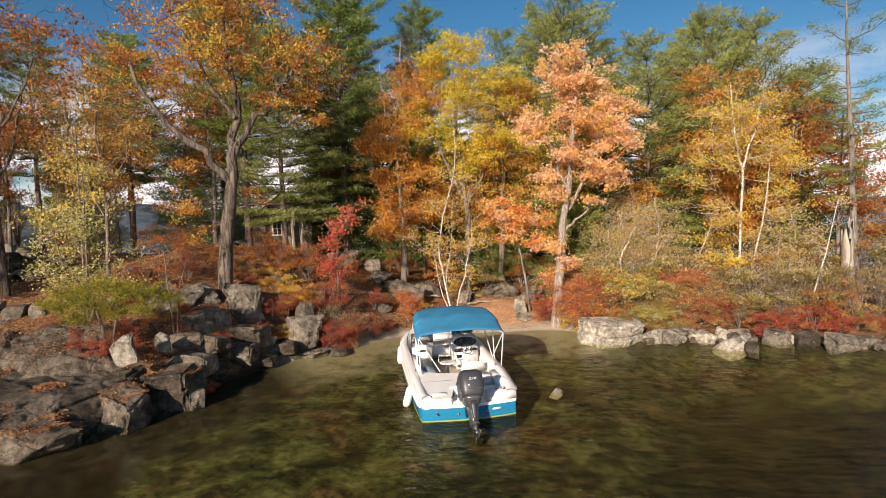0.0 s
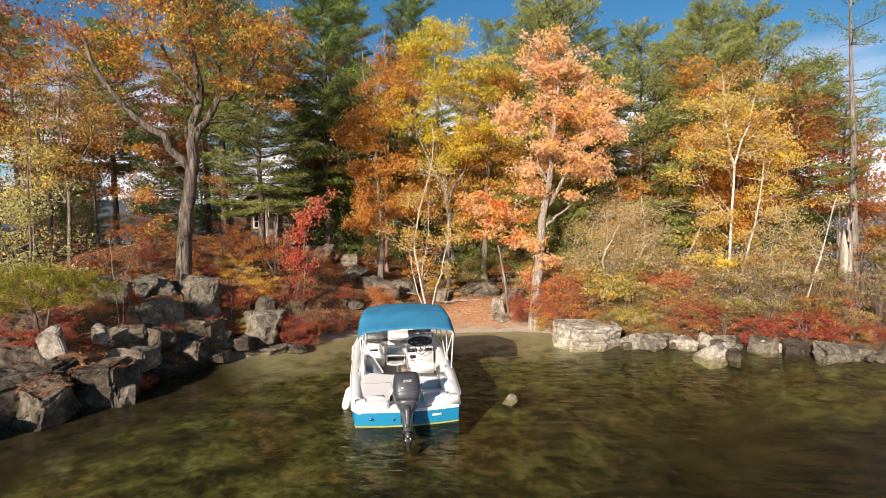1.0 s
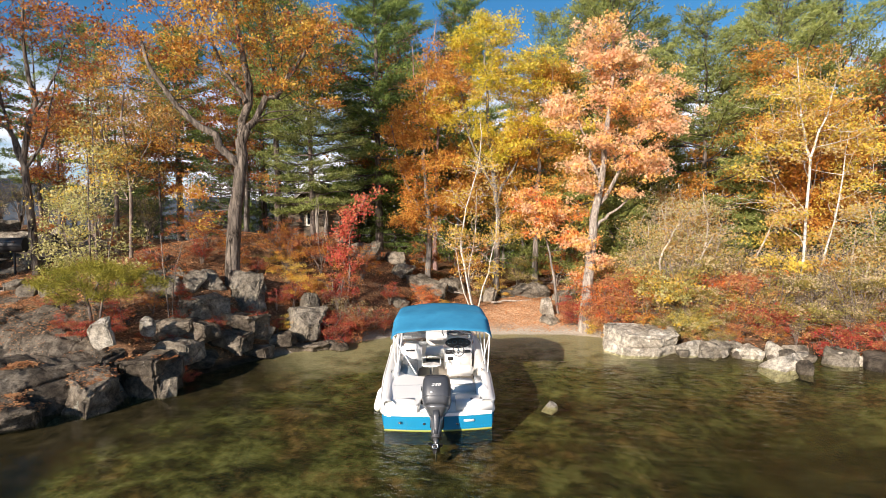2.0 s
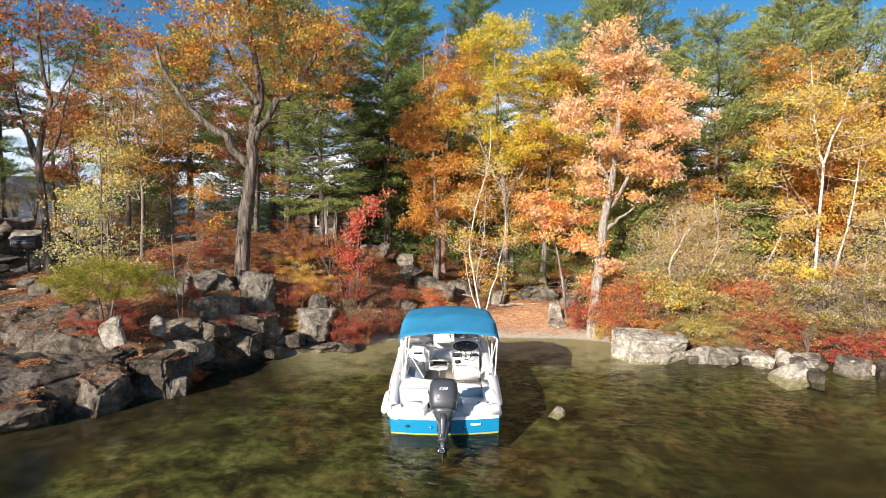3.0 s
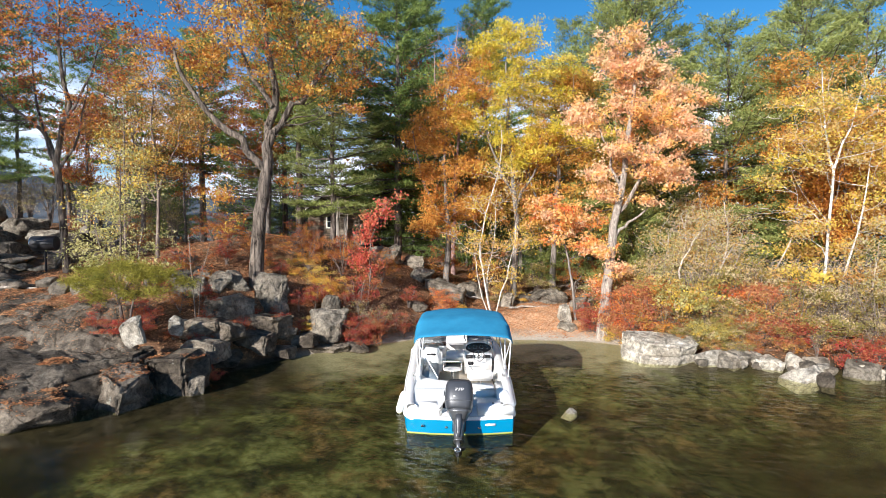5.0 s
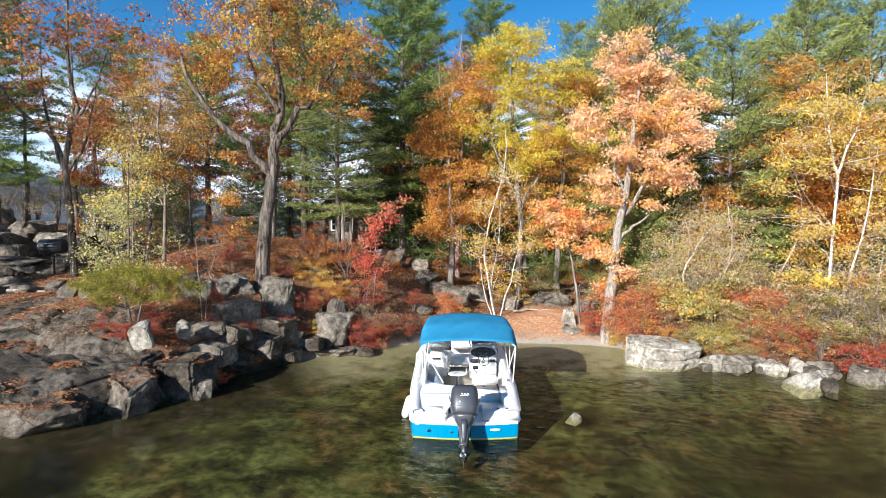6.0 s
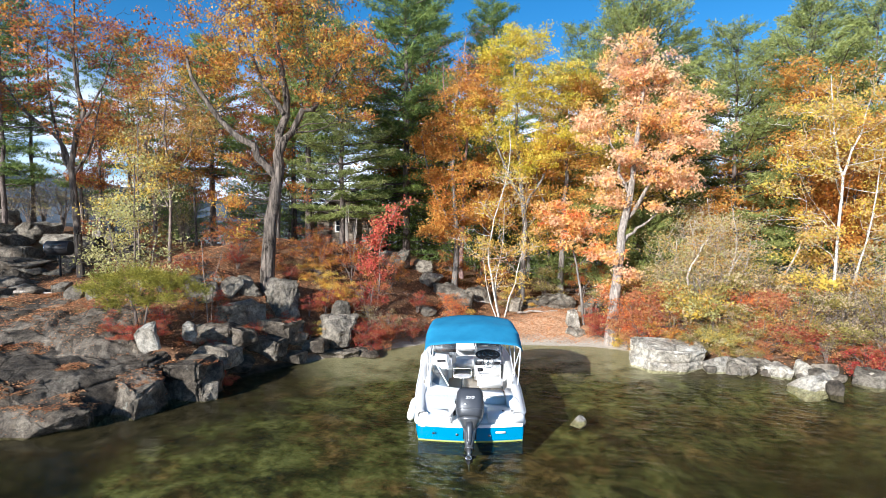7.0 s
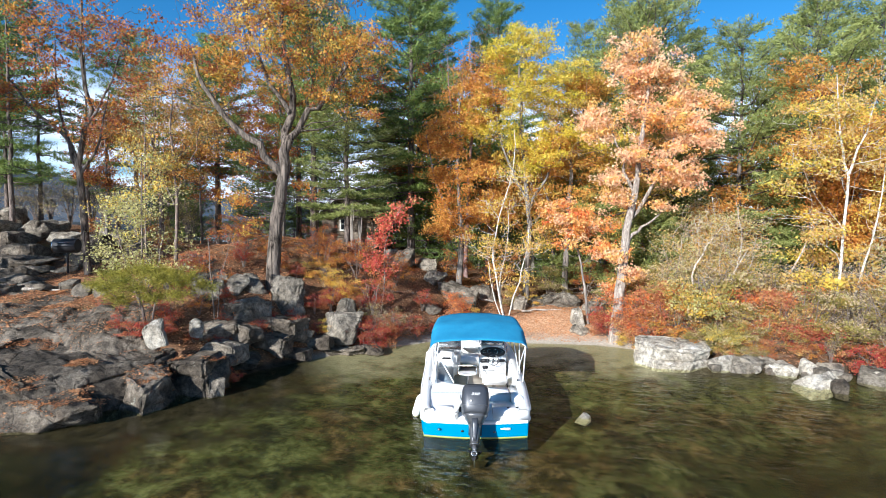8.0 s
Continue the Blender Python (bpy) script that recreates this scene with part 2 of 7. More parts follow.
def ground_material():
    m, nt, b = material("ground_soil_and_leaves", 0.95, 0, 0.15)
    geo = nt.nodes.new("ShaderNodeNewGeometry")
    sep = nt.nodes.new("ShaderNodeSeparateXYZ")
    nt.links.new(geo.outputs["Position"], sep.inputs[0])
    duff = ramp(nt, noise_tex(nt, 7, 7, 0.75), [(0.28, (0.075, 0.046, 0.03)), (0.5, (0.23, 0.13, 0.075)), (0.7, (0.42, 0.26, 0.15))])
    spots = ramp(nt, noise_tex(nt, 24, 3, 0.8), [(0.45, (0.45, 0.4, 0.35)), (0.62, (1.25, 1.15, 1.0))])
    duff = mixed(nt, 0.8, duff, spots, "MULTIPLY")
    moss = ramp(nt, noise_tex(nt, 1.1, 6, 0.7), [(0.3, (0.1, 0.09, 0.035)), (0.7, (0.2, 0.165, 0.07))])
    duff = mixed(nt, ramp(nt, noise_tex(nt, 0.45, 5, 0.65), [(0.56, (0, 0, 0)), (0.68, (0.6, 0.6, 0.6))]), duff, moss)
    dist = nt.nodes.new("ShaderNodeVectorMath")
    dist.operation = "DISTANCE"
    dist.inputs[1].default_value = (1.6, 24.7, 0.6)
    nt.links.new(geo.outputs["Position"], dist.inputs[0])
    near = nt.nodes.new("ShaderNodeMath")
    near.operation = "MULTIPLY_ADD"
    near.inputs[1].default_value = 2.6
    nt.links.new(noise_tex(nt, 1.4, 5), near.inputs[0])
    nt.links.new(dist.outputs["Value"], near.inputs[2])
    path = nt.nodes.new("ShaderNodeMapRange")
    path.inputs["From Min"].default_value, path.inputs["From Max"].default_value = 4.2, 2.6
    nt.links.new(near.outputs[0], path.inputs["Value"])
    duff = mixed(nt, path.outputs["Result"], duff, ramp(nt, noise_tex(nt, 11, 6, 0.8), [(0.38, (0.26, 0.14, 0.075)), (0.5, (0.5, 0.29, 0.16)), (0.62, (0.64, 0.44, 0.28))]))
    sand = ramp(nt, noise_tex(nt, 14, 7, 0.75), [(0.3, (0.29, 0.25, 0.195)), (0.65, (0.5, 0.445, 0.36))])
    weed = mixed(nt, 0.45, noise_tex(nt, 1.2, 5, 0.65, 0.3), noise_tex(nt, 4.6, 6, 0.75))
    bed = ramp(nt, weed, [(0.4, (0.012, 0.013, 0.006)), (0.47, (0.045, 0.046, 0.017)), (0.54, (0.108, 0.11, 0.04)), (0.63, (0.225, 0.22, 0.1))])
    bed = mixed(nt, ramp(nt, noise_tex(nt, 0.42, 5, 0.65), [(0.5, (0, 0, 0)), (0.58, (0.85, 0.85, 0.85))]), bed, ramp(nt, noise_tex(nt, 2.6, 6, 0.75), [(0.4, (0.02, 0.013, 0.007)), (0.5, (0.085, 0.054, 0.024)), (0.61, (0.27, 0.17, 0.08))]))
    # Bed colour darkens with depth, painted in for light the water absorbs.
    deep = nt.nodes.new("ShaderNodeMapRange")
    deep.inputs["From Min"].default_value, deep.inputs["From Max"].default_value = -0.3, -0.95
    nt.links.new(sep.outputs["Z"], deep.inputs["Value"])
    depth_dark = ramp(nt, noise_tex(nt, 0.9, 6, 0.7), [(0.42, (0.003, 0.0026, 0.0015)), (0.6, (0.02, 0.0165, 0.0075))])
    bed = mixed(nt, deep.outputs["Result"], bed, mixed(nt, 0.85, bed, depth_dark))
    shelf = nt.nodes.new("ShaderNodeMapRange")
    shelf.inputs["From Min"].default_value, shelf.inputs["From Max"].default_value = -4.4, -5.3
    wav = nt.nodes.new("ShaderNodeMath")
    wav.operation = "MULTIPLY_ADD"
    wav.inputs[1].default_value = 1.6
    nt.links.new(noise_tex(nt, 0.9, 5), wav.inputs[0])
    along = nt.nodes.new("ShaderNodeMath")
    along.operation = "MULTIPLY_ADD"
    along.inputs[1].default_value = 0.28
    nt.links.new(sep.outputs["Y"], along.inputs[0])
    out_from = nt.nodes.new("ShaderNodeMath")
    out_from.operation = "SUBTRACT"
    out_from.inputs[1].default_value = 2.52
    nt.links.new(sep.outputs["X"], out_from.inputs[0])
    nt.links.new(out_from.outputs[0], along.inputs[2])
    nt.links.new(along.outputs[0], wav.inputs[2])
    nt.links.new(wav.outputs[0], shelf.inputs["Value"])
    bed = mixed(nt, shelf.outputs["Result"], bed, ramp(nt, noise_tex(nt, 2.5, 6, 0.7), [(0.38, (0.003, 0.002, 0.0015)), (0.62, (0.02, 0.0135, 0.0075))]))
    wob = noise_tex(nt, 1.3, 5)
    h = nt.nodes.new("ShaderNodeMath")
    h.operation = "MULTIPLY_ADD"
    h.inputs[1].default_value = 0.35
    nt.links.new(wob, h.inputs[0])
    nt.links.new(sep.outputs["Z"], h.inputs[2])
    shore = ramp(nt, h.outputs[0], [(0.0, (0, 0, 0)), (0.26, (0, 0, 0)), (0.44, (1, 1, 1))])
    r2 = nt.nodes.new("ShaderNodeMapRange")
    r2.inputs["From Min"].default_value, r2.inputs["From Max"].default_value = -0.03, 0.12
    nt.links.new(h.outputs[0], r2.inputs["Value"])
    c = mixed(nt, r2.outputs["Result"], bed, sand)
    px = nt.nodes.new("ShaderNodeMapRange")
    px.inputs["From Min"].default_value, px.inputs["From Max"].default_value = 9.5, 12.0
    cove = nt.nodes.new("ShaderNodeMath")
    cove.operation = "MULTIPLY_ADD"
    cove.inputs[1].default_value = 1.2
    nt.links.new(sep.outputs["X"], cove.inputs[0])
    nt.links.new(sep.outputs["Y"], cove.inputs[2])
    nt.links.new(cove.outputs[0], px.inputs["Value"])
    dark_rock = ramp(nt, noise_tex(nt, 3, 7, 0.7), [(0.35, (0.012, 0.009, 0.006)), (0.7, (0.075, 0.058, 0.04))])
    r2b = mixed(nt, px.outputs["Result"], mixed(nt, r2.outputs["Result"], bed, dark_rock), c)
    bank = nt.nodes.new("ShaderNodeMapRange")
    bank.inputs["From Min"].default_value, bank.inputs["From Max"].default_value = 5.2, 6.2
    nt.links.new(sep.outputs["X"], bank.inputs["Value"])
    soil = ramp(nt, noise_tex(nt, 6, 7, 0.75), [(0.35, (0.03, 0.022, 0.014)), (0.65, (0.13, 0.1, 0.07))])
    r2b = mixed(nt, bank.outputs["Result"], r2b, mixed(nt, r2.outputs["Result"], bed, soil))
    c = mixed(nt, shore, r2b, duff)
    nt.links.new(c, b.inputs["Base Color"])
    bump(nt, b, mixed(nt, 0.5, noise_tex(nt, 18, 5, 0.8), noise_tex(nt, 4, 5)), 0.7, 0.06)
    return m


def water_material():
    """Clear brown-green lake water: a sheet that tints what lies below it and mirrors what stands round it."""
    m, nt, b = material("lake_water", 0.05)
    nt.nodes.remove(b)
    out = nt.nodes["Material Output"]
    tr = nt.nodes.new("ShaderNodeBsdfTransparent")
    tr.inputs["Color"].default_value = (0.84, 0.85, 0.66, 1)
    gl = nt.nodes.new("ShaderNodeBsdfGlossy")
    gl.inputs["Roughness"].default_value = 0.03
    lw = node(nt, "ShaderNodeLayerWeight", Blend=0.5)
    p5 = nt.nodes.new("ShaderNodeMath")
    p5.operation = "POWER"
    p5.inputs[1].default_value = 5.0
    nt.links.new(lw.outputs["Facing"], p5.inputs[0])
    fr = nt.nodes.new("ShaderNodeMath")
    fr.operation = "MULTIPLY_ADD"
    fr.inputs[1].default_value, fr.inputs[2].default_value = 0.5, 0.012
    nt.links.new(p5.outputs[0], fr.inputs[0])
    waves = noise_tex(nt, 2.9, 3, 0.5, 0.3, (0.65, 1.45, 1))
    rip = noise_tex(nt, 6.5, 2, 0.5, 0.3, (0.75, 1.25, 1))
    calm = ramp(nt, noise_tex(nt, 0.12, 3), [(0.35, (0.5, 0.5, 0.5)), (0.65, (1, 1, 1))])
    h = mixed(nt, 0.24, waves, rip)
    h = mixed(nt, 1.0, h, calm, "MULTIPLY")
    geo = nt.nodes.new("ShaderNodeNewGeometry")
    sep = nt.nodes.new("ShaderNodeSeparateXYZ")
    nt.links.new(geo.outputs["Position"], sep.inputs[0])
    lee = nt.nodes.new("ShaderNodeMapRange")
    lee.inputs["From Min"].default_value, lee.inputs["From Max"].default_value = -5.6, -3.8
    lee.inputs["To Min"].default_value = 0.25
    nt.links.new(sep.outputs["X"], lee.inputs["Value"])
    h = mixed(nt, 1.0, h, lee.outputs["Result"], "MULTIPLY")
    bp = node(nt, "ShaderNodeBump", Strength=1.0, Distance=0.09)
    nt.links.new(h, bp.inputs["Height"])
    nt.links.new(bp.outputs["Normal"], gl.inputs["Normal"])
    soft = node(nt, "ShaderNodeBump", Strength=1.0, Distance=0.085)
    nt.links.new(h, soft.inputs["Height"])
    nt.links.new(soft.outputs["Normal"], lw.inputs["Normal"])
    mx = nt.nodes.new("ShaderNodeMixShader")
    nt.links.new(fr.outputs[0], mx.inputs[0])
    nt.links.new(tr.outputs[0], mx.inputs[1])
    nt.links.new(gl.outputs[0], mx.inputs[2])
    nt.links.new(mx.outputs[0], out.inputs["Surface"])
    return m


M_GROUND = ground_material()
M_WATER = water_material()


# ---- mesh helpers ----
def mesh_of(name, verts, faces, mat, smooth=False):
    """One mesh from numpy arrays; faces all have the same number of corners."""
    verts, faces = np.asarray(verts, dtype=np.float32), np.asarray(faces, dtype=np.int32)
    me = bpy.data.meshes.new(name)
    n, k = faces.shape
    me.vertices.add(len(verts))
    me.vertices.foreach_set("co", verts.ravel())
    me.loops.add(n * k)
    me.loops.foreach_set("vertex_index", faces.ravel())
    me.polygons.add(n)
    me.polygons.foreach_set("loop_start", np.arange(0, n * k, k, dtype=np.int32))
    me.polygons.foreach_set("loop_total", np.full(n, k, dtype=np.int32))
    if smooth:
        me.polygons.foreach_set("use_smooth", np.ones(n, dtype=bool))
    me.materials.append(mat)
    me.update(calc_edges=True)
    return me


def mesh_part(name, verts, faces, mat, parent=None, label="", smooth=False):
    ob = new(name, mesh_of(name, verts, faces, mat, smooth))
    ob.parent = parent
    return tagged(ob, label)


def part(name, bm, mat, parent=None, label="", smooth=False):
    me = bpy.data.meshes.new(name)
    if smooth:
        for f in bm.faces:
            f.smooth = True
    bm.to_mesh(me)
    bm.free()
    me.materials.append(mat)
    ob = new(name, me)
    ob.parent = parent
    return tagged(ob, label)


def tubes(paths, sides=6):
    """Tapered tubes along paths, each a list of (point, radius)."""
    vs, fs, base = [], [], 0
    ang = np.linspace(0, 2 * np.pi, sides, endpoint=False)
    ca, sa = np.cos(ang)[:, None], np.sin(ang)[:, None]
    for path in paths:
        p = np.array([q[0] for q in path], dtype=float)
        r = np.array([q[1] for q in path], dtype=float)
        n = len(p)
        d = np.gradient(p, axis=0)
        d /= np.linalg.norm(d, axis=1)[:, None] + 1e-9
        ref = np.array([0.31, 0.95, 0.02]) if abs(d[0][2]) > 0.6 else np.array([0.05, 0.1, 0.99])
        u = np.cross(d, ref)
        u /= np.linalg.norm(u, axis=1)[:, None] + 1e-9
        v = np.cross(d, u)
        for i in range(n):
            vs.append(p[i] + r[i] * (ca * u[i] + sa * v[i]))
        idx = base + np.arange(n * sides).reshape(n, sides)
        a, b = idx[:-1], idx[1:]
        fs.append(np.stack([a, np.roll(a, -1, 1), np.roll(b, -1, 1), b], -1).reshape(-1, 4))
        base += n * sides
    return np.concatenate(vs), np.concatenate(fs)


def leaf_cloud(rng, centres, spread, per, size, flat=0.0, folded=True):
    """Small leaves round the given centres: folded ones, or plain pointed ones."""
    c = np.repeat(np.asarray(centres, dtype=float), per, axis=0)
    n = len(c)
    off = rng.normal(size=(n, 3)) * spread * np.array([1, 1, 0.55])
    p = c + off
    nrm = rng.normal(size=(n, 3)) + np.array([0, 0, 0.5 + flat])
    nrm /= np.linalg.norm(nrm, axis=1)[:, None]
    a = np.cross(nrm, rng.normal(size=(n, 3)))
    a /= np.linalg.norm(a, axis=1)[:, None] + 1e-9
    b = np.cross(nrm, a)
    s = size * rng.uniform(0.6, 1.35, size=(n, 1))
    if not folded:
        v = np.stack([p - a * s, p + a * s * 0.7 - b * s * 0.66, p + a * s * 0.9 + b * s * 0.66], 1).reshape(-1, 3)
        return v, np.arange(3 * n).reshape(n, 3)
    v = np.stack([p - a * s, p - b * s * 0.62 + nrm * s * 0.22, p + a * s, p + b * s * 0.62 + nrm * s * 0.22], 1).reshape(-1, 3)
    return v, np.arange(4 * n).reshape(n, 4)


def wander(rng, a, b, ra, rb, n=5, sway=0.08, rise=0.0):
    """A limb from a to b with bends; rise lifts its middle."""
    a, b = np.asarray(a, float), np.asarray(b, float)
    length = np.linalg.norm(b - a)
    out, kink = [], np.zeros(3)
    for i in range(n + 1):
        t = i / n
        if 0 < i < n:
            kink = rng.normal(size=3) * sway * length
        else:
            kink = np.zeros(3)
        out.append((a + (b - a) * t + kink * math.sin(math.pi * t) + np.array([0, 0, rise * length * math.sin(math.pi * t)]), ra + (rb - ra) * t))
    return out


def grow(rng, limbs, tips, thin=0.012, lift=0.25):
    """Branches that join every tip to the nearest lower place of the wood that stands so far."""
    nodes = [q[0] for l in limbs for q in l]
    radii = [q[1] for l in limbs for q in l]
    made = []
    core = np.mean(np.array(nodes), axis=0)
    tips = sorted(tips, key=lambda q: np.linalg.norm(np.asarray(q) - core))
    for q in tips:
        q = np.asarray(q, float)
        arr = np.array(nodes)
        d = np.linalg.norm(arr - q, axis=1) + np.where(arr[:, 2] > q[2] - 0.05, 2.5, 0.0)
        k = int(np.argmin(d))
        length = np.linalg.norm(q - arr[k])
        r0 = min(radii[k] * 0.6, 0.008 + 0.017 * length)
        path = wander(rng, arr[k], q, max(r0, thin), thin * 0.6, 3, 0.06, -0.06 if lift > 0 else 0.04)
        made.append(path)
        for pt, rad in path[1:]:
            nodes.append(pt)
            radii.append(rad)
    return made


def blob_tips(rng, blobs, count):
    """Places for clumps of leaves inside ellipsoids (centre, radii): gathered on boughs, with gaps between."""
    vol = np.array([(r[0] * r[1] * r[2]) ** 0.8 for _, r in blobs])
    out = []
    for (c, r), share in zip(blobs, vol / vol.sum()):
        k = max(3, int(count * share))
        m = max(2, k // 6)
        d = rng.normal(size=(m, 3))
        d /= np.linalg.norm(d, axis=1)[:, None]
        sub = d * rng.uniform(0.2, 0.95, size=(m, 1)) ** 0.5
        pick = sub[rng.integers(0, m, k)] + rng.normal(size=(k, 3)) * np.array([0.25, 0.25, 0.15])
        out.append(np.array(c) + pick * np.array(r))
    return np.concatenate(out)


def leafy(name, base, limbs, blobs, bark, leaves, seed, label, category, clumps=160, per=26, size=0.085, spread=0.3, thin=0.012, group="", bare=0):
    """A broad-leaved tree or shrub: limbs are lists of (point, radius), in metres from its base."""
    rng = np.random.default_rng(seed)
    top = new(name)
    top.location = base
    tagged(top, label, category, group)
    for i, l in enumerate(limbs):
        mesh_part("limb" if i else "trunk", *tubes([l], 14 if l[0][1] > 0.1 else 8), bark, top, smooth=True)
    tips = blob_tips(rng, blobs, clumps)
    wood = grow(rng, limbs, list(tips), thin)
    if bare:
        extra = blob_tips(rng, [(c, tuple(1.12 * v for v in r)) for c, r in blobs], bare)
        wood += grow(rng, limbs, list(extra), thin * 0.7)
    tagged(mesh_part("twigwork", *tubes(wood, 3), bark, top, smooth=True), kind="stuff")
    mats = leaves if isinstance(leaves, list) else [leaves]
    pick = rng.permutation(len(tips)) if len(mats) > 1 else None
    for i, mat in enumerate(mats):
        mine = tips if pick is None else tips[pick % len(mats) == i]
        tagged(mesh_part("crown", *leaf_cloud(rng, mine, spread * 0.68, int(per * 1.65), size * 0.8, folded=False), mat, top), kind="stuff")
    return top


def pine(name, base, height, reach, seed, label, leaves=None, bark=None, low=0.25, gaps=0.15, tufts=13, lean=(0, 0), radius=None, droop=0.05, blade=0.18, group="", per=11, wide=0.021):
    """A white pine: whorls of level boughs that carry tufts of needles."""
    rng = np.random.default_rng(seed)
    top = new(name)
    top.location = base
    tagged(top, label, "pine tree", group)
    radius = radius or height * 0.0135
    n = 9
    trunk = [(np.array([lean[0] * (i / n) ** 1.3 + rng.normal() * 0.03, lean[1] * (i / n) ** 1.3, height * i / n]), radius * (1 - 0.93 * i / n)) for i in range(n + 1)]
    mesh_part("trunk", *tubes([trunk], 9), bark or M_BARK_PINE, top, smooth=True)
    boughs, places, aims = [], [], []
    z = height * low
    while z < height * 0.985:
        f = (z / height - low) / (1 - low)
        long = reach * (math.sin(math.pi * min(1, 0.3 + 0.7 * f)) ** 0.6) * (1 - 0.2 * f) + 0.35
        k = rng.integers(4, 7)
        turn = rng.uniform(0, 6.28)
        at = np.array([lean[0] * (z / height) ** 1.3, lean[1] * (z / height) ** 1.3, z])
        for j in range(k):
            if rng.random() < gaps:
                continue
            a = turn + 6.283 * j / k + rng.normal() * 0.25
            l = long * rng.uniform(0.65, 1.15)
            end = at + np.array([math.cos(a) * l, math.sin(a) * l, l * (0.16 + 0.5 * f - droop * 3 * (1 - f)) + rng.normal() * 0.1])
            path = wander(rng, at, end, 0.018 + 0.011 * l, 0.008, 4, 0.03, -0.05)
            boughs.append(path)
            steps = int(tufts * l * 1.15 + 4)
            for s in range(steps):
                t = 0.3 + 0.7 * (s + rng.random()) / steps
                c = at + (end - at) * t
                side = np.array([-math.sin(a), math.cos(a), 0]) * rng.normal() * 0.25 * l * (1.2 - t)
                q = c + side + np.array([0, 0, abs(rng.normal()) * 0.07])
                places.append(q)
                aims.append(np.array([math.cos(a), math.sin(a), 0.5]))
        z += height * rng.uniform(0.028, 0.05)
    tagged(mesh_part("twigwork", *tubes(boughs, 3), bark or M_BARK_PINE, top, smooth=True), kind="stuff")
    c = np.repeat(np.array(places), per, axis=0)
    aim = np.repeat(np.array(aims), per, axis=0)
    m = len(c)
    c = c + rng.normal(size=(m, 3)) * np.array([0.15, 0.15, 0.06])
    d = aim * 0.7 + rng.normal(size=(m, 3)) * 0.6
    d /= np.linalg.norm(d, axis=1)[:, None]
    w = np.cross(d, rng.normal(size=(m, 3)))
    w /= np.linalg.norm(w, axis=1)[:, None]
    l = blade * rng.uniform(0.7, 1.3, size=(m, 1))
    v = np.stack([c - w * wide, c + d * l, c + w * wide], 1).reshape(-1, 3)
    mesh_part("crown", v, np.arange(3 * m).reshape(m, 3), leaves or M_PINE, top)
    tagged(top.children[-1], kind="stuff")
    return top


# ---- ground and lake ----
SHORE = [(-60, -30), (-32, -2), (-15, 9.2), (-10.6, 10.5), (-9.5, 10.7), (-8.2, 11.1), (-7.6, 12.1), (-7.1, 12.9), (-7.0, 13.4), (-7.3, 15.2), (-6.7, 16.8), (-5.8, 18.5), (-4.3, 20.3),
         (-2.7, 22.2), (0.7, 22.7), (3.3, 23.2), (4.6, 22.9), (4.9, 21.6), (7.0, 21.1), (9.2, 21.0), (11.4, 21.4), (12.6, 20.0), (14.3, 19.6),
         (18, 20), (24, 24), (29, 33), (26, 44), (10, 52), (-12, 58), (-38, 56), (-70, 40), (-95, -5)]
_sp = np.array(SHORE, dtype=float)


def shore_distance(x, y):
    """Metres inland of the shoreline; less than 0 in the lake."""
    p = np.stack([np.asarray(x, float).ravel(), np.asarray(y, float).ravel()], 1)
    best = np.full(len(p), 1e9)
    inside = np.zeros(len(p), dtype=bool)
    for a, b in zip(_sp, np.roll(_sp, -1, 0)):
        ab = b - a
        t = np.clip(((p - a) @ ab) / (ab @ ab), 0, 1)
        best = np.minimum(best, np.linalg.norm(p - a - t[:, None] * ab, axis=1))
        cross = (a[1] > p[:, 1]) != (b[1] > p[:, 1])
        with np.errstate(divide="ignore", invalid="ignore"):
            inside ^= cross & (p[:, 0] < (b[0] - a[0]) * (p[:, 1] - a[1]) / (b[1] - a[1] + 1e-12) + a[0])
    return np.where(inside, best, -best).reshape(np.shape(x))


def ease(v, a, b):
    t = np.clip((v - a) / (b - a), 0, 1)
    return t * t * (3 - 2 * t)


def hump(x, y, cx, cy, s, h):
    return h * np.exp(-((x - cx) ** 2 + (y - cy) ** 2) / (2 * s * s))


def land(x, y, rough=True):
    """Height of the ground sheet."""
    x, y = np.asarray(x, float), np.asarray(y, float)
    d = shore_distance(x, y)
    left = 1 - ease(x, -5.5, -1.5)
    right = ease(x, 3.0, 5.5)
    top = 1.75 * left + 1.35 * (1 - left) * (1 - right) + 1.1 * right
    run = 1.6 * left + 4.2 * (1 - left) * (1 - right) + 3.2 * right
    dry = np.clip(d, 0, None)
    up = top * (1 - np.exp(-dry / run)) + 0.035 * np.clip(dry - 3, 0, 14)
    up += (hump(x, y, -11.5, 24, 4.3, 1.75) + hump(x, y, -30, 27, 6, 2.3) + hump(x, y, -14, 35, 6, 1.1)) * ease(d, 0.4, 3)
    wet = np.clip(-d, 0, None)
    down = -np.minimum((0.058 + 0.11 * ease(x, 3.5, 10)) * wet, 1.7)
    z = np.where(d > 0, up, down)
    if rough:
        w = np.sin(x * 1.7 + 1.3 * np.sin(y * 0.9)) * np.sin(y * 1.5 + 0.7 * np.sin(x * 1.1)) * 0.08 + np.sin(x * 4.1 + y * 2.3) * np.sin(y * 3.7 - x * 1.9) * 0.035
        z = z + w * (ease(d, 0.2, 2.5) + 0.6 * ease(-d, 1.0, 5))
    return z


def ground_z(x, y):
    return float(land(np.array([x]), np.array([y]))[0])


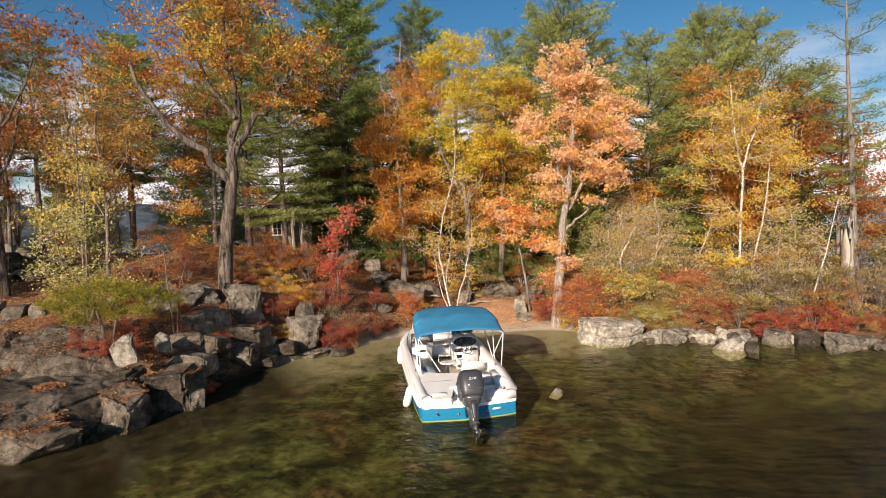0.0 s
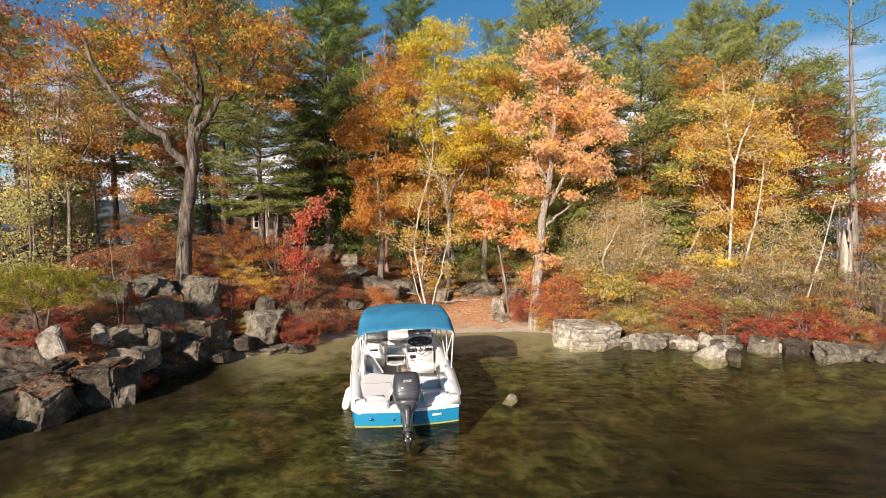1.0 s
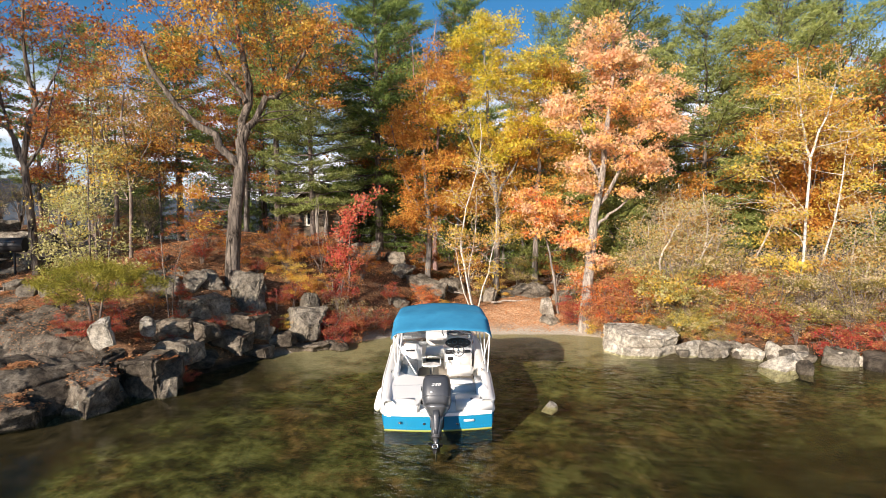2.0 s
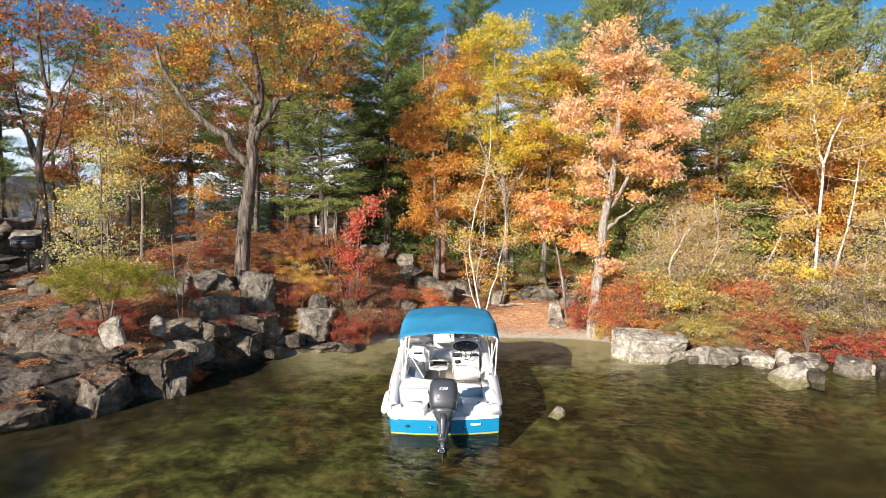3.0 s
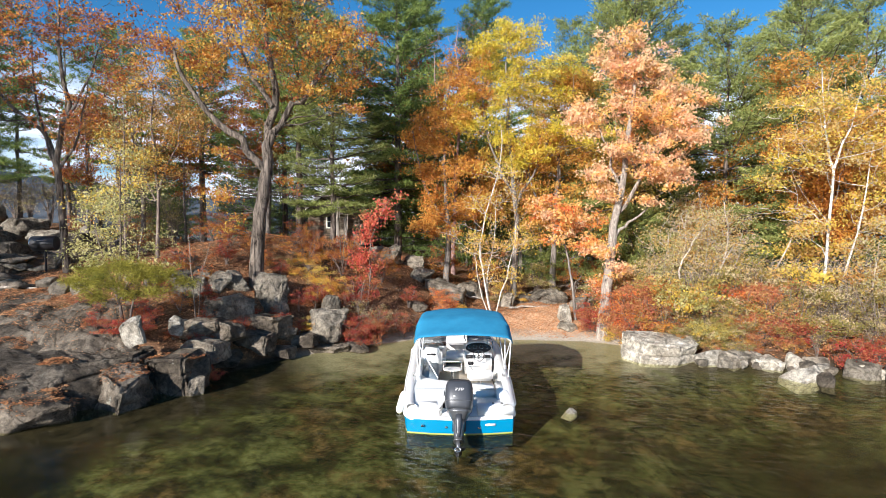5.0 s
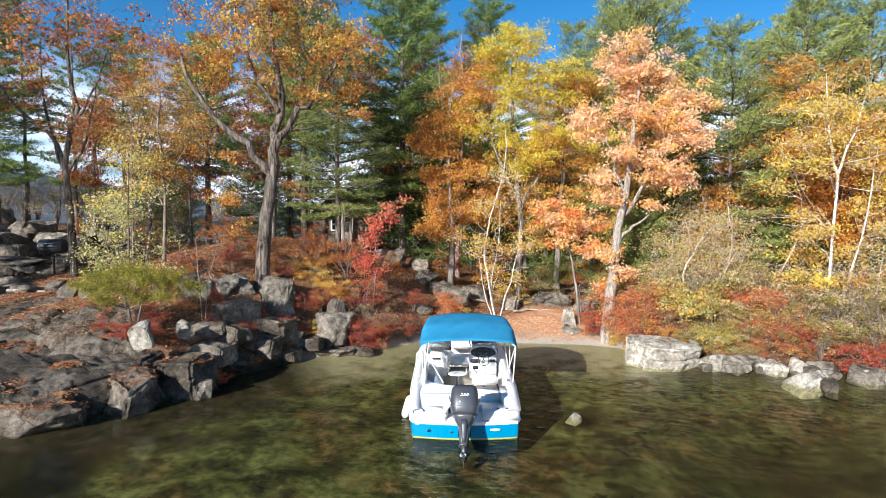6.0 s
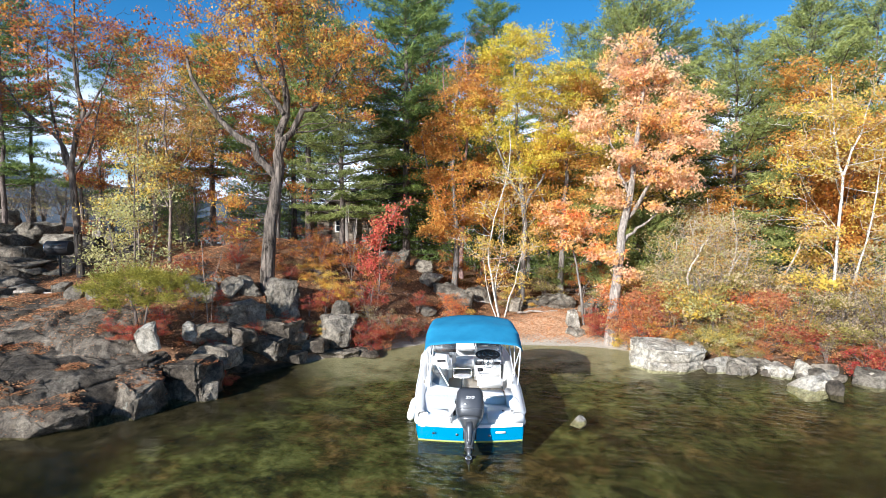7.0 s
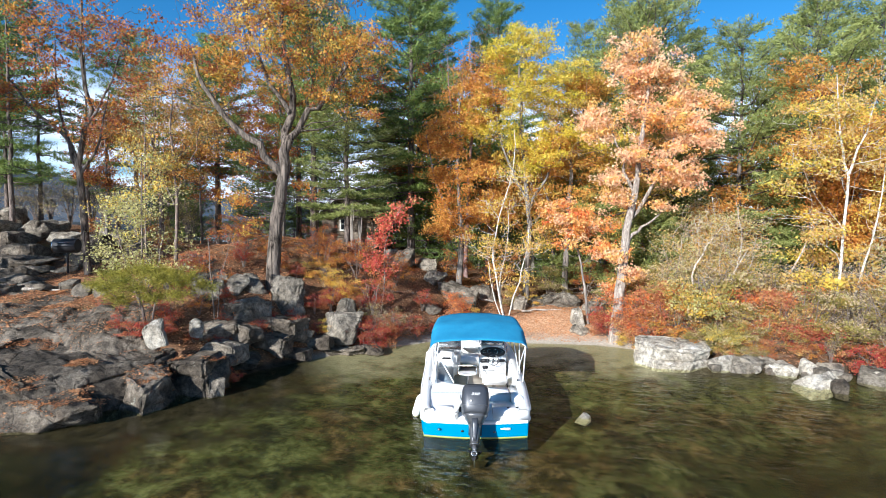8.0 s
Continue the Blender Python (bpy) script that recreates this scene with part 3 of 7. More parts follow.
def axis_steps(lo, hi, fine, far):
    near = list(np.arange(lo, hi + 1e-6, fine))
    out_hi, out_lo, step = [], [], fine
    v = hi
    while v < far:
        step *= 1.28
        v += step
        out_hi.append(v)
    step, v = fine, lo
    while v > -far:
        step *= 1.28
        v -= step
        out_lo.append(v)
    return np.array(out_lo[::-1] + near + out_hi)


gx, gy = axis_steps(-24, 20, 0.2, 3600), axis_steps(5, 36, 0.2, 3600)
GX, GY = np.meshgrid(gx, gy)
GZ = land(GX, GY)
GD = shore_distance(GX, GY)
GZ = GZ - 0.75 * ease(GD, -0.4, 0.2) * (1 - ease(GD, 2.6, 3.8)) * ease(GX, -18.5, -17.5) * (1 - ease(GX, -7.6, -6.9)) * (1 - ease(GY, 13.4, 14.2))
idx = np.arange(GX.size).reshape(GX.shape)
quads = np.stack([idx[:-1, :-1], idx[:-1, 1:], idx[1:, 1:], idx[1:, :-1]], -1).reshape(-1, 4)
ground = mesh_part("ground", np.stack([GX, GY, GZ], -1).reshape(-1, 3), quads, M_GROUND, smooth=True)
tagged(ground, "leaf-covered rocky shore running down into a sandy and weedy lake bed", "ground", kind="structure")

water = mesh_part("water", [(-3600, -3600, 0), (3600, -3600, 0), (3600, 3600, 0), (-3600, 3600, 0)], [(0, 1, 2, 3)], M_WATER)
tagged(water, "clear brown-green lake water with small ripples", "water", kind="structure")

def hill_range(name, bearing, distance, span, height, seed, mat, label):
    """A wooded ridge on the far shore."""
    rng = np.random.default_rng(seed)
    n, k = 60, 7
    vs = []
    ph = rng.uniform(0, 6.28, 5)
    for i in range(n + 1):
        a = radians(bearing + span * (i / n - 0.5))
        s = 0.5 + 0.28 * math.sin(ph[0] + 5 * i / n) + 0.14 * math.sin(ph[1] + 13 * i / n) + 0.05 * math.sin(ph[2] + 37 * i / n)
        edge = math.sin(math.pi * i / n) ** 0.5
        for j in range(k + 1):
            t = j / k
            r = distance * (1 + 0.35 * t)
            z = height * s * edge * math.sin(math.pi / 2 * t) * (1 + 0.04 * rng.normal()) - 1.0 * (1 - t)
            vs.append((math.sin(a) * r, math.cos(a) * r, z))
    idx = np.arange((n + 1) * (k + 1)).reshape(n + 1, k + 1)
    f = np.stack([idx[:-1, :-1], idx[1:, :-1], idx[1:, 1:], idx[:-1, 1:]], -1).reshape(-1, 4)
    ob = mesh_part(name, vs, f, mat, smooth=True)
    return tagged(ob, label, "hill", kind="structure")


# Distance haze is mixed into this hill colour as blue-grey.
M_HILL, _nt, _b = material("hazed_far_hill", 1.0, 0, 0.0)
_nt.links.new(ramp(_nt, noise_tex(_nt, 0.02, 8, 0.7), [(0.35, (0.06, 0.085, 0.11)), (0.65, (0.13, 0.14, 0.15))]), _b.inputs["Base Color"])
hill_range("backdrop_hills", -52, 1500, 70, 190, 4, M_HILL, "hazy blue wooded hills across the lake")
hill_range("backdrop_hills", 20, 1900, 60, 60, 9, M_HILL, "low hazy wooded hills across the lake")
M_HILL_DARK, _nt, _b = material("dark_wooded_hill", 1.0, 0, 0.0)
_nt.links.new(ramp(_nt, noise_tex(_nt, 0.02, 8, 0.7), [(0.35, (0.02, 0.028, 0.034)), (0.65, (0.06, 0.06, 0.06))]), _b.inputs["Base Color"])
hill_range("backdrop_hills", 48, 1500, 34, 190, 5, M_HILL_DARK, "dark wooded hill across the lake")
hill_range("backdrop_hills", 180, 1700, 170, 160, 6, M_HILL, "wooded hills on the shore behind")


# ---- rocks ----
def rock_mesh(name, size, seed, mat, facets=11, wear=0.09, sub=4, flat_top=False, strata=()):
    """An angular weathered boulder: a cube cut by random planes, worn and pitted; it stands on z = 0."""
    rng = random.Random(seed)
    bm = bmesh.new()
    bmesh.ops.create_cube(bm, size=2)
    for i in range(facets):
        n = Vector((rng.gauss(0, 1), rng.gauss(0, 1), rng.gauss(0.1, 0.55 if flat_top else 0.8))).normalized()
        d = rng.uniform(0.72, 1.0)
        geom = bm.verts[:] + bm.edges[:] + bm.faces[:]
        bmesh.ops.bisect_plane(bm, geom=geom, plane_co=n * d, plane_no=n, clear_outer=True)
        edges = [e for e in bm.edges if e.is_boundary]
        if edges:
            bmesh.ops.holes_fill(bm, edges=edges)
    bmesh.ops.remove_doubles(bm, verts=bm.verts, dist=0.02)
    bmesh.ops.bevel(bm, geom=bm.edges[:], offset=0.055, segments=2, affect="EDGES", clamp_overlap=True)
    bmesh.ops.triangulate(bm, faces=bm.faces[:])
    longest = max(size)
    for i in range(sub):
        cut = [e for e in bm.edges if e.calc_length() > max(0.42 / (1.7 ** i), 0.13 / (0.5 * longest))]
        if cut:
            bmesh.ops.subdivide_edges(bm, edges=cut, cuts=1, use_grid_fill=True)
            bmesh.ops.triangulate(bm, faces=[f for f in bm.faces if len(f.verts) > 3])
    off = Vector((seed * 3.7 % 50, seed * 1.3 % 50, 0))
    bm.normal_update()
    half = Vector((size[0] / 2, size[1] / 2, size[2] / 2))
    for v in bm.verts:
        p = Vector((v.co.x * half.x, v.co.y * half.y, v.co.z * half.z))
        k = noise.fractal(p * 1.5 + off, 0.8, 2.1, 5) * wear * 1.5
        ridge = abs(noise.noise(Vector((p.x * 1.1 + p.z * 0.6, p.y * 1.1, p.z * 3.4)) + off))
        crack = max(0.0, 0.16 - abs(noise.noise(p * 0.9 + off * 1.7))) * wear * 5
        for level in strata:
            cut = p.z - (2 * level - 1) * half.z - 0.06 * noise.noise(p * 1.3 + off)
            crack += 0.09 * math.exp(-(cut / 0.035) ** 2) + (0.05 if cut > 0 else 0.0)
        v.co = p + v.normal * (k - ridge * wear * 1.3 - crack) * min(1.0, 0.6 * longest)
        v.co.z += half.z
    for f in bm.faces:
        f.smooth = True
    me = bpy.data.meshes.new(name)
    bm.to_mesh(me)
    bm.free()
    me.set_sharp_from_angle(angle=radians(48))
    me.materials.append(mat)
    return me


def rock(x, y, size, seed, mat, label, turn=0, tip=(0, 0), sink=0.25, name="boulder", z=None, **more):
    ob = new(name, rock_mesh(name, size, seed, mat, **more))
    g = ground_z(x, y) if z is None else z
    ob.matrix_world = pose(x, y, g - sink * size[2], tip[0], tip[1], turn)
    return tagged(ob, label, "rock")



def litter_on(ob, count, seed):
    """Fallen leaves in drifts on the level parts of a rock."""
    rng = np.random.default_rng(seed)
    m, turn = ob.matrix_world, ob.matrix_world.to_3x3()
    spots = []
    for v in ob.data.vertices:
        q = m @ v.co
        if (turn @ v.normal).z > 0.8 and noise.noise(q * 0.9 + Vector((seed, 0, 0))) > 0.14:
            spots.append(q)
    if not spots:
        return
    pts = np.array(spots)[rng.integers(0, len(spots), count)] + rng.normal(size=(count, 3)) * np.array([0.07, 0.07, 0]) + np.array([0, 0, 0.02])
    leaves = mesh_part("fallen_leaves", *leaf_cloud(rng, pts, 0.0, 1, 0.029, 4.0), M_LITTER)
    tagged(leaves, "drift of fallen orange leaves lying on the rock", "leaf litter", kind="stuff")


LEDGE, GREY = "dark grey weathered bedrock ledge at the water", "grey granite boulder on the leafy bank"
# bedrock and boulders of the rocky point
def ledge_patch():
    """Fractured bedrock that slopes into the lake: blocks with their own height and tilt, and cracks between."""
    rng = np.random.default_rng(21)
    x = np.arange(-19.0, -6.3, 0.06)
    y = np.arange(6.6, 15.6, 0.06)
    X, Y = np.meshgrid(x, y)
    base = land(X, Y, False)
    n = 60
    cx, cy = rng.uniform(-19.5, -6, n), rng.uniform(4, 16, n)
    lift, tx, ty = rng.uniform(-0.22, 0.36, n), rng.normal(0, 0.08, n), rng.normal(0, 0.09, n)
    wx = X + 0.35 * np.sin(Y * 1.3 + 0.6 * X) + 0.12 * np.sin(4.1 * Y)
    wy = (Y + 0.3 * np.sin(X * 1.6 + 1.0) + 0.1 * np.sin(5.0 * X)) * 1.0
    d = np.sqrt(((wx[..., None] - cx) * 0.62) ** 2 + (wy[..., None] - cy) ** 2)
    order = np.argsort(d, axis=-1)[..., :2]
    first = order[..., 0]
    d1, d2 = np.take_along_axis(d, order[..., :1], -1)[..., 0], np.take_along_axis(d, order[..., 1:], -1)[..., 0]
    second = order[..., 1]
    block = lift[first] + tx[first] * (X - cx[first]) + ty[first] * (Y - cy[first])
    beside = lift[second] + tx[second] * (X - cx[second]) + ty[second] * (Y - cy[second])
    share = 0.5 + 0.5 * ease(d2 - d1, 0.0, 0.3)
    block = block * share + beside * (1 - share)
    seam = np.clip(1 - (d2 - d1) / 0.13, 0, 1)
    sd = shore_distance(X, Y)
    rough = np.zeros_like(X)
    for i in range(X.shape[0]):
        for j in range(X.shape[1]):
            p = Vector((X[i, j], Y[i, j], 0))
            rough[i, j] = noise.fractal(p * 0.9, 0.75, 2.2, 7) * 0.17 - abs(noise.noise(Vector((p.x * 0.9, p.y * 2.4, 3)))) * 0.12 - abs(noise.noise(p * 2.6)) * 0.05 - abs(noise.noise(p * 5.7)) * 0.03
    rim = ease(sd, -0.45, 0.25)
    inner = 1 - ease(sd, 4.2, 6.6) * (1 - ease(-X, 11.5, 14.0) * (1 - ease(Y, 13.2, 14.6)))
    bank = 1 - ease(sd, 1.5, 2.7)
    Z = base + (0.45 * block + 0.8 * rough - 0.12 * seam ** 2 + 0.16) * rim * inner - 0.6 * bank * rim - 0.35 * (1 - rim) - 0.3 * (1 - inner)
    Z = np.where(sd > 2.4, np.maximum(Z, base - 0.4), Z)
    idx = np.arange(X.size).reshape(X.shape)
    f = np.stack([idx[:-1, :-1], idx[:-1, 1:], idx[1:, 1:], idx[1:, :-1]], -1).reshape(-1, 4)
    low = (sd > 0.9) & (Z > base - 0.6) & (np.sin(1.9 * X + 1.3 * np.sin(Y)) * np.sin(2.3 * Y + 0.8 * np.sin(1.4 * X)) + 3 * rough > rng.uniform(-0.7, 0.8, X.shape))
    pts = np.stack([X[low], Y[low], Z[low] + 0.03], 1)
    pts = pts[rng.permutation(len(pts))[:9000]]
    leaves = mesh_part("fallen_leaves", *leaf_cloud(rng, pts, 0.03, 1, 0.03, 3.0), M_LITTER)
    tagged(leaves, "fallen leaves caught in the cracks of the ledge", "leaf litter", kind="stuff")
    ob = mesh_part("rock_ledge", np.stack([X, Y, Z], -1).reshape(-1, 3), f, M_LEDGE, smooth=True)
    return tagged(ob, "fractured dark grey bedrock ledge sloping into the lake", "rock")


ledge_patch()
SLABS = [  # x, y, z of the foot, width, depth, height, turn, tip, seed, facets, strata
    (-10.3, 12.1, -0.3, 4.5, 3.5, 1.5, 16, (12, 2), 501, 4, (0.74,)),
    (-9.15, 10.75, -0.4, 2.8, 1.7, 0.95, 22, (6, 0), 502, 5, ()),
    (-7.95, 12.5, -0.35, 1.5, 1.4, 1.15, -10, (6, 8), 503, 9, (0.5,)),
    (-7.55, 13.75, -0.2, 1.6, 1.2, 1.2, 6, (3, -3), 504, 3, (0.62,)),
    (-6.95, 13.95, -0.2, 0.8, 0.9, 1.0, -20, (4, 4), 505, 6, ()),
    (-12.9, 12.75, 0.55, 3.4, 2.3, 0.85, 14, (10, 3), 506, 3, ()),
    (-14.9, 15.3, 0.9, 5.2, 3.4, 1.1, 10, (9, 2), 507, 2, ()),
    (-13.0, 11.2, -0.4, 2.8, 2.0, 1.35, 30, (8, 0), 508, 6, (0.6,)),
    (-15.8, 13.0, 0.2, 3.0, 2.4, 1.2, 24, (8, 0), 510, 5, (0.5,)),
    (-17.6, 15.6, 1.0, 3.0, 2.4, 1.0, -8, (7, 0), 511, 4, ()),
]
for x, y, z, w, d, h, t, tip, seed, cuts, strata in SLABS:
    ob = rock(x, y, (w, d, h), seed, M_LEDGE, LEDGE, t, tip, 0.0, "rock_ledge", z=z, facets=cuts, flat_top=True, wear=0.06, strata=strata, sub=5)
    litter_on(ob, int(300 * w * d), seed)
rock(-8.45, 13.4, (0.62, 0.5, 0.85), 21, M_PALE, "upright pale split stone on the leafy bank", 15, (0, -12), 0.08, z=1.3)
rock(-8.36, 14.7, (0.42, 0.38, 0.62), 22, M_PALE, "small pointed pale stone among red shrubs", 40, (0, 6), 0.08, z=1.3)
rock(-6.62, 13.5, (0.52, 0.5, 0.6), 24, M_STONE, "small grey stone standing in the shallows", 30, (0, 0), 0.15, z=-0.05, sub=2)
for i, (x, y, w, d, h, t) in enumerate(((-7.85, 15.05, 1.7, 1.0, 0.85, 10), (-7.9, 16.25, 1.9, 1.1, 0.95, -12), (-7.4, 15.65, 1.3, 0.7, 0.4, 25), (-7.3, 16.85, 1.5, 0.8, 0.6, 5),
                                        (-8.5, 15.7, 1.6, 0.9, 0.6, 30), (-8.5, 17.1, 1.8, 1.0, 0.75, 15), (-7.3, 17.75, 1.6, 1.0, 0.75, -10), (-6.55, 17.35, 1.2, 0.7, 0.36, 30),
                                        (-6.25, 18.4, 1.3, 0.8, 0.4, 0), (-5.45, 18.85, 1.6, 0.7, 0.34, 12), (-4.95, 19.55, 0.8, 0.5, 0.24, 20), (-6.75, 18.0, 0.9, 0.6, 0.5, 50))):
    rock(x, y, (w, d, h), 30 + i, M_LEDGE if i % 5 else M_STONE, "dark broken slab of bedrock along the shore", t, (i % 5 * 3 - 6, i % 4 * 4 - 6), 0.22, facets=5, flat_top=True, wear=0.07)
rock(-7.75, 19.0, (1.2, 1.0, 1.4), 45, M_STONE, "tall squarish grey granite boulder beside the oak", -12, (0, 3), 0.2, facets=9)
rock(-7.25, 18.75, (0.6, 0.55, 0.75), 46, M_STONE, GREY, 25, (0, -8), 0.1)
rock(-5.75, 19.25, (1.5, 1.1, 1.15), 47, M_STONE, "broad grey granite boulder above the beach", 4, (0, 0), 0.12, facets=9)
rock(-5.95, 19.85, (0.9, 0.7, 0.95), 48, M_STONE, "wedge-shaped grey boulder behind another", 30, (0, 14), 0.0, z=0.95)
for i, (x, y, w, h, t) in enumerate(((-10.3, 17.5, 1.5, 1.0, 10), (-9.6, 18.1, 1.0, 0.9, 50), (-9.3, 18.7, 1.2, 0.7, -20), (-8.6, 17.9, 1.2, 0.6, 0), (-10.9, 18.6, 1.1, 0.7, 30),
                                     (-11.8, 17.6, 1.0, 0.6, 70), (-6.1, 26.2, 1.8, 1.1, 0), (-5.1, 26.9, 1.0, 0.9, 30), (-3.1, 25.4, 2.0, 1.0, 5), (-4.4, 25.9, 1.2, 0.7, 60),
                                     (1.5, 27.3, 1.9, 0.85, 0), (-0.3, 26.2, 0.85, 0.9, 20), (0.5, 26.8, 1.0, 0.6, 45), (-3.7, 23.6, 0.9, 0.5, 10), (-2.2, 26.6, 1.4, 0.7, 15),
                                     (3.1, 27.0, 1.2, 0.7, 35), (-7.2, 23.6, 1.0, 0.6, 15), (-12.6, 19.9, 1.3, 0.6, 5))):
    rock(x, y, (w, w * 0.8, h), 60 + i, M_STONE, GREY, t, (i % 4 * 3 - 4, i % 3 * 4 - 4), 0.28, sub=3)
rock(2.45, 24.75, (0.55, 0.42, 0.85), 81, M_PALE, "pale upright stone beside the leafy path", 10, (0, -10), 0.12, sub=2)
rock(2.55, 24.0, (1.0, 0.7, 0.45), 82, M_STONE, "low grey stone beside the sandy landing", 0, (0, 0), 0.25)
rock(5.8, 21.0, (2.35, 1.5, 0.9), 587, M_PALE, "long pale granite slab at the water's edge", 6, (6, 2), 0.1, z=-0.05, facets=2, flat_top=True, wear=0.045, strata=(0.5,), sub=5)
for i, (x, y, w, h, t) in enumerate(((7.35, 20.95, 1.05, 0.75, 10), (8.2, 20.95, 0.95, 0.7, 40), (9.0, 20.9, 1.1, 0.65, -15), (9.8, 21.2, 0.9, 0.7, 60), (10.6, 21.5, 0.8, 0.55, 20),
                                     (11.5, 20.5, 1.15, 0.7, -30), (12.3, 20.2, 1.1, 0.75, 35), (13.2, 19.4, 1.15, 0.85, 10), (14.1, 19.7, 1.0, 0.7, 50), (15.2, 20.0, 1.2, 0.7, 5), (16.6, 20.0, 1.3, 0.8, 33),
                                     (8.6, 21.5, 0.9, 0.7, 10), (7.7, 21.4, 0.8, 0.6, 70))):
    rock(x, y, (w * (0.82 + 0.3 * (i % 3 == 1)), w * 0.66, h * (0.72 + 0.14 * (i % 2))), 90 + i, M_LEDGE if x > 11 and i % 3 == 0 else M_STONE if x > 11 or i % 3 == 1 else M_PALE, "grey and pale stone along the bushy bank", t, (i % 4 * 5 - 8, i % 3 * 6 - 6), 0.2, z=0.0,
         facets=6 + i % 5, wear=0.06, strata=(0.4 + 0.06 * (i % 4),) if i % 2 else ())
rs = random.Random(31)
for i in range(34):
    x = rs.uniform(6.9, 16.8)
    y = 20.75 - 0.12 * math.sin(1.3 * x) - (0.55 * (x - 11.2) if x > 11.2 else 0) + (0.5 * (x - 13.4) if x > 13.4 else 0) + rs.uniform(-0.25, 0.35)
    w = rs.uniform(0.28, 0.62)
    rock(x, y, (w, w * rs.uniform(0.6, 0.9), w * rs.uniform(0.5, 0.85)), 170 + i, (M_STONE, M_LEDGE, M_STONE, M_PALE)[i % 4], "small wet stone at the foot of the bushy bank", rs.uniform(0, 180), (rs.uniform(-12, 12), rs.uniform(-12, 12)), 0.2, z=0.02, sub=2, facets=8)
rock(9.75, 19.7, (1.2, 0.8, 0.62), 110, M_PALE, "grey cracked boulder standing in shallow water", 20, (12, -20), 0.12, z=-0.12, flat_top=True, facets=4, wear=0.05, strata=(0.45,))
rock(10.02, 19.05, (0.5, 0.42, 0.6), 111, M_LEDGE, "small dark stone in front of a pale boulder", 30, (0, 10), 0.15, z=-0.1)
rock(3.2, 14.8, (0.36, 0.3, 0.32), 219, M_PALE, "pale pointed stone just breaking the water", 40, (-6, 24), 0.0, z=-0.2, sub=3, facets=18, wear=0.05)
rock(-4.45, 19.2, (1.0, 0.5, 0.4), 113, M_LEDGE, "flat dark stone lying in the shallows", -8, (0, 0), 0.4, z=0.05, sub=2)
for i, (x, y, w, h, t) in enumerate(((-28.5, 22.2, 2.6, 1.2, 10), (-26.8, 23.6, 2.8, 1.1, -20), (-24.4, 23.5, 1.8, 0.9, 30), (-30.5, 24.5, 3.0, 1.5, 0), (-23.2, 25.4, 2.2, 1.2, 15), (-20.6, 24.6, 1.8, 0.8, 60))):
    rock(x, y, (w, w * 0.8, h), 120 + i, M_STONE, "large grey boulder on the wooded rise", t, (0, i % 3 * 4 - 4), 0.3, sub=3)
for i, (x, y, w, h, t) in enumerate(((-21.0, 19.4, 1.3, 0.4, 10), (-14.6, 16.2, 0.9, 0.6, 40), (-16.0, 16.7, 0.9, 0.5, 0), (-13.6, 16.0, 0.6, 0.55, 20), (-19.8, 19.6, 1.1, 0.35, 25))):
    rock(x, y, (w, w * 0.6, h), 130 + i, M_STONE, "flat grey stone among fallen leaves", t, (0, 0), 0.2)
for i, (x, y, w, d, h, t) in enumerate(((-20.5, 17.4, 3.2, 1.8, 0.5, 12), (-17.8, 16.9, 2.6, 1.3, 0.4, -8), (-22.8, 19.6, 3.0, 1.8, 0.7, 5), (-18.9, 15.6, 2.4, 1.6, 0.5, 20), (-20.9, 21.2, 2.6, 1.5, 0.6, -15), (-23.6, 17.2, 2.8, 1.8, 0.6, 0), (-24.6, 21.0, 3.6, 2.2, 0.9, 8), (-26.6, 22.0, 3.8, 2.2, 1.0, -10),
                                        (-22.4, 22.6, 3.0, 1.6, 0.8, 16), (-28.8, 21.4, 3.6, 2.4, 1.0, 4), (-21.6, 18.6, 2.6, 1.2, 0.5, -4), (-25.4, 19.0, 3.2, 1.8, 0.6, 12), (-19.3, 22.6, 2.4, 1.4, 0.7, 0), (-23.4, 24.2, 3.2, 1.6, 0.9, -6))):
    rock(x, y, (w, d, h), 150 + i, M_LEDGE, "low dark rock sheet among fallen leaves", t, (0, 0), 0.45, facets=5, flat_top=True, sub=3)

# ---- trees ----
def A(a, b, z):
    """A place from metres along the shore, inland and up."""
    return np.array([0.954 * a - 0.297 * b, 0.297 * a + 0.954 * b, z])


def limb(points, r0, r1, seed=0, wob=0.02):
    """A limb through rough points, rounded to a bent taper."""
    rng = np.random.default_rng(seed)
    pts = [A(*p) for p in points]
    out, n = [], (len(pts) - 1) * 3
    for i in range(n + 1):
        t = i / 3
        k = min(int(t), len(pts) - 2)
        u = t - k
        p0, p1, p2, p3 = pts[max(k - 1, 0)], pts[k], pts[k + 1], pts[min(k + 2, len(pts) - 1)]
        q = 0.5 * (2 * p1 + (p2 - p0) * u + (2 * p0 - 5 * p1 + 4 * p2 - p3) * u * u + (3 * p1 - p0 - 3 * p2 + p3) * u ** 3)
        out.append((q + rng.normal(size=3) * wob * (0 < i < n), r0 + (r1 - r0) * i / n))
    return out


def blob(a, b, z, ra, rb_, rz):
    return (A(a, b, z), (ra, rb_, rz))


def stand(x, y, sink=0.12):
    return (x, y, ground_z(x, y) - sink)


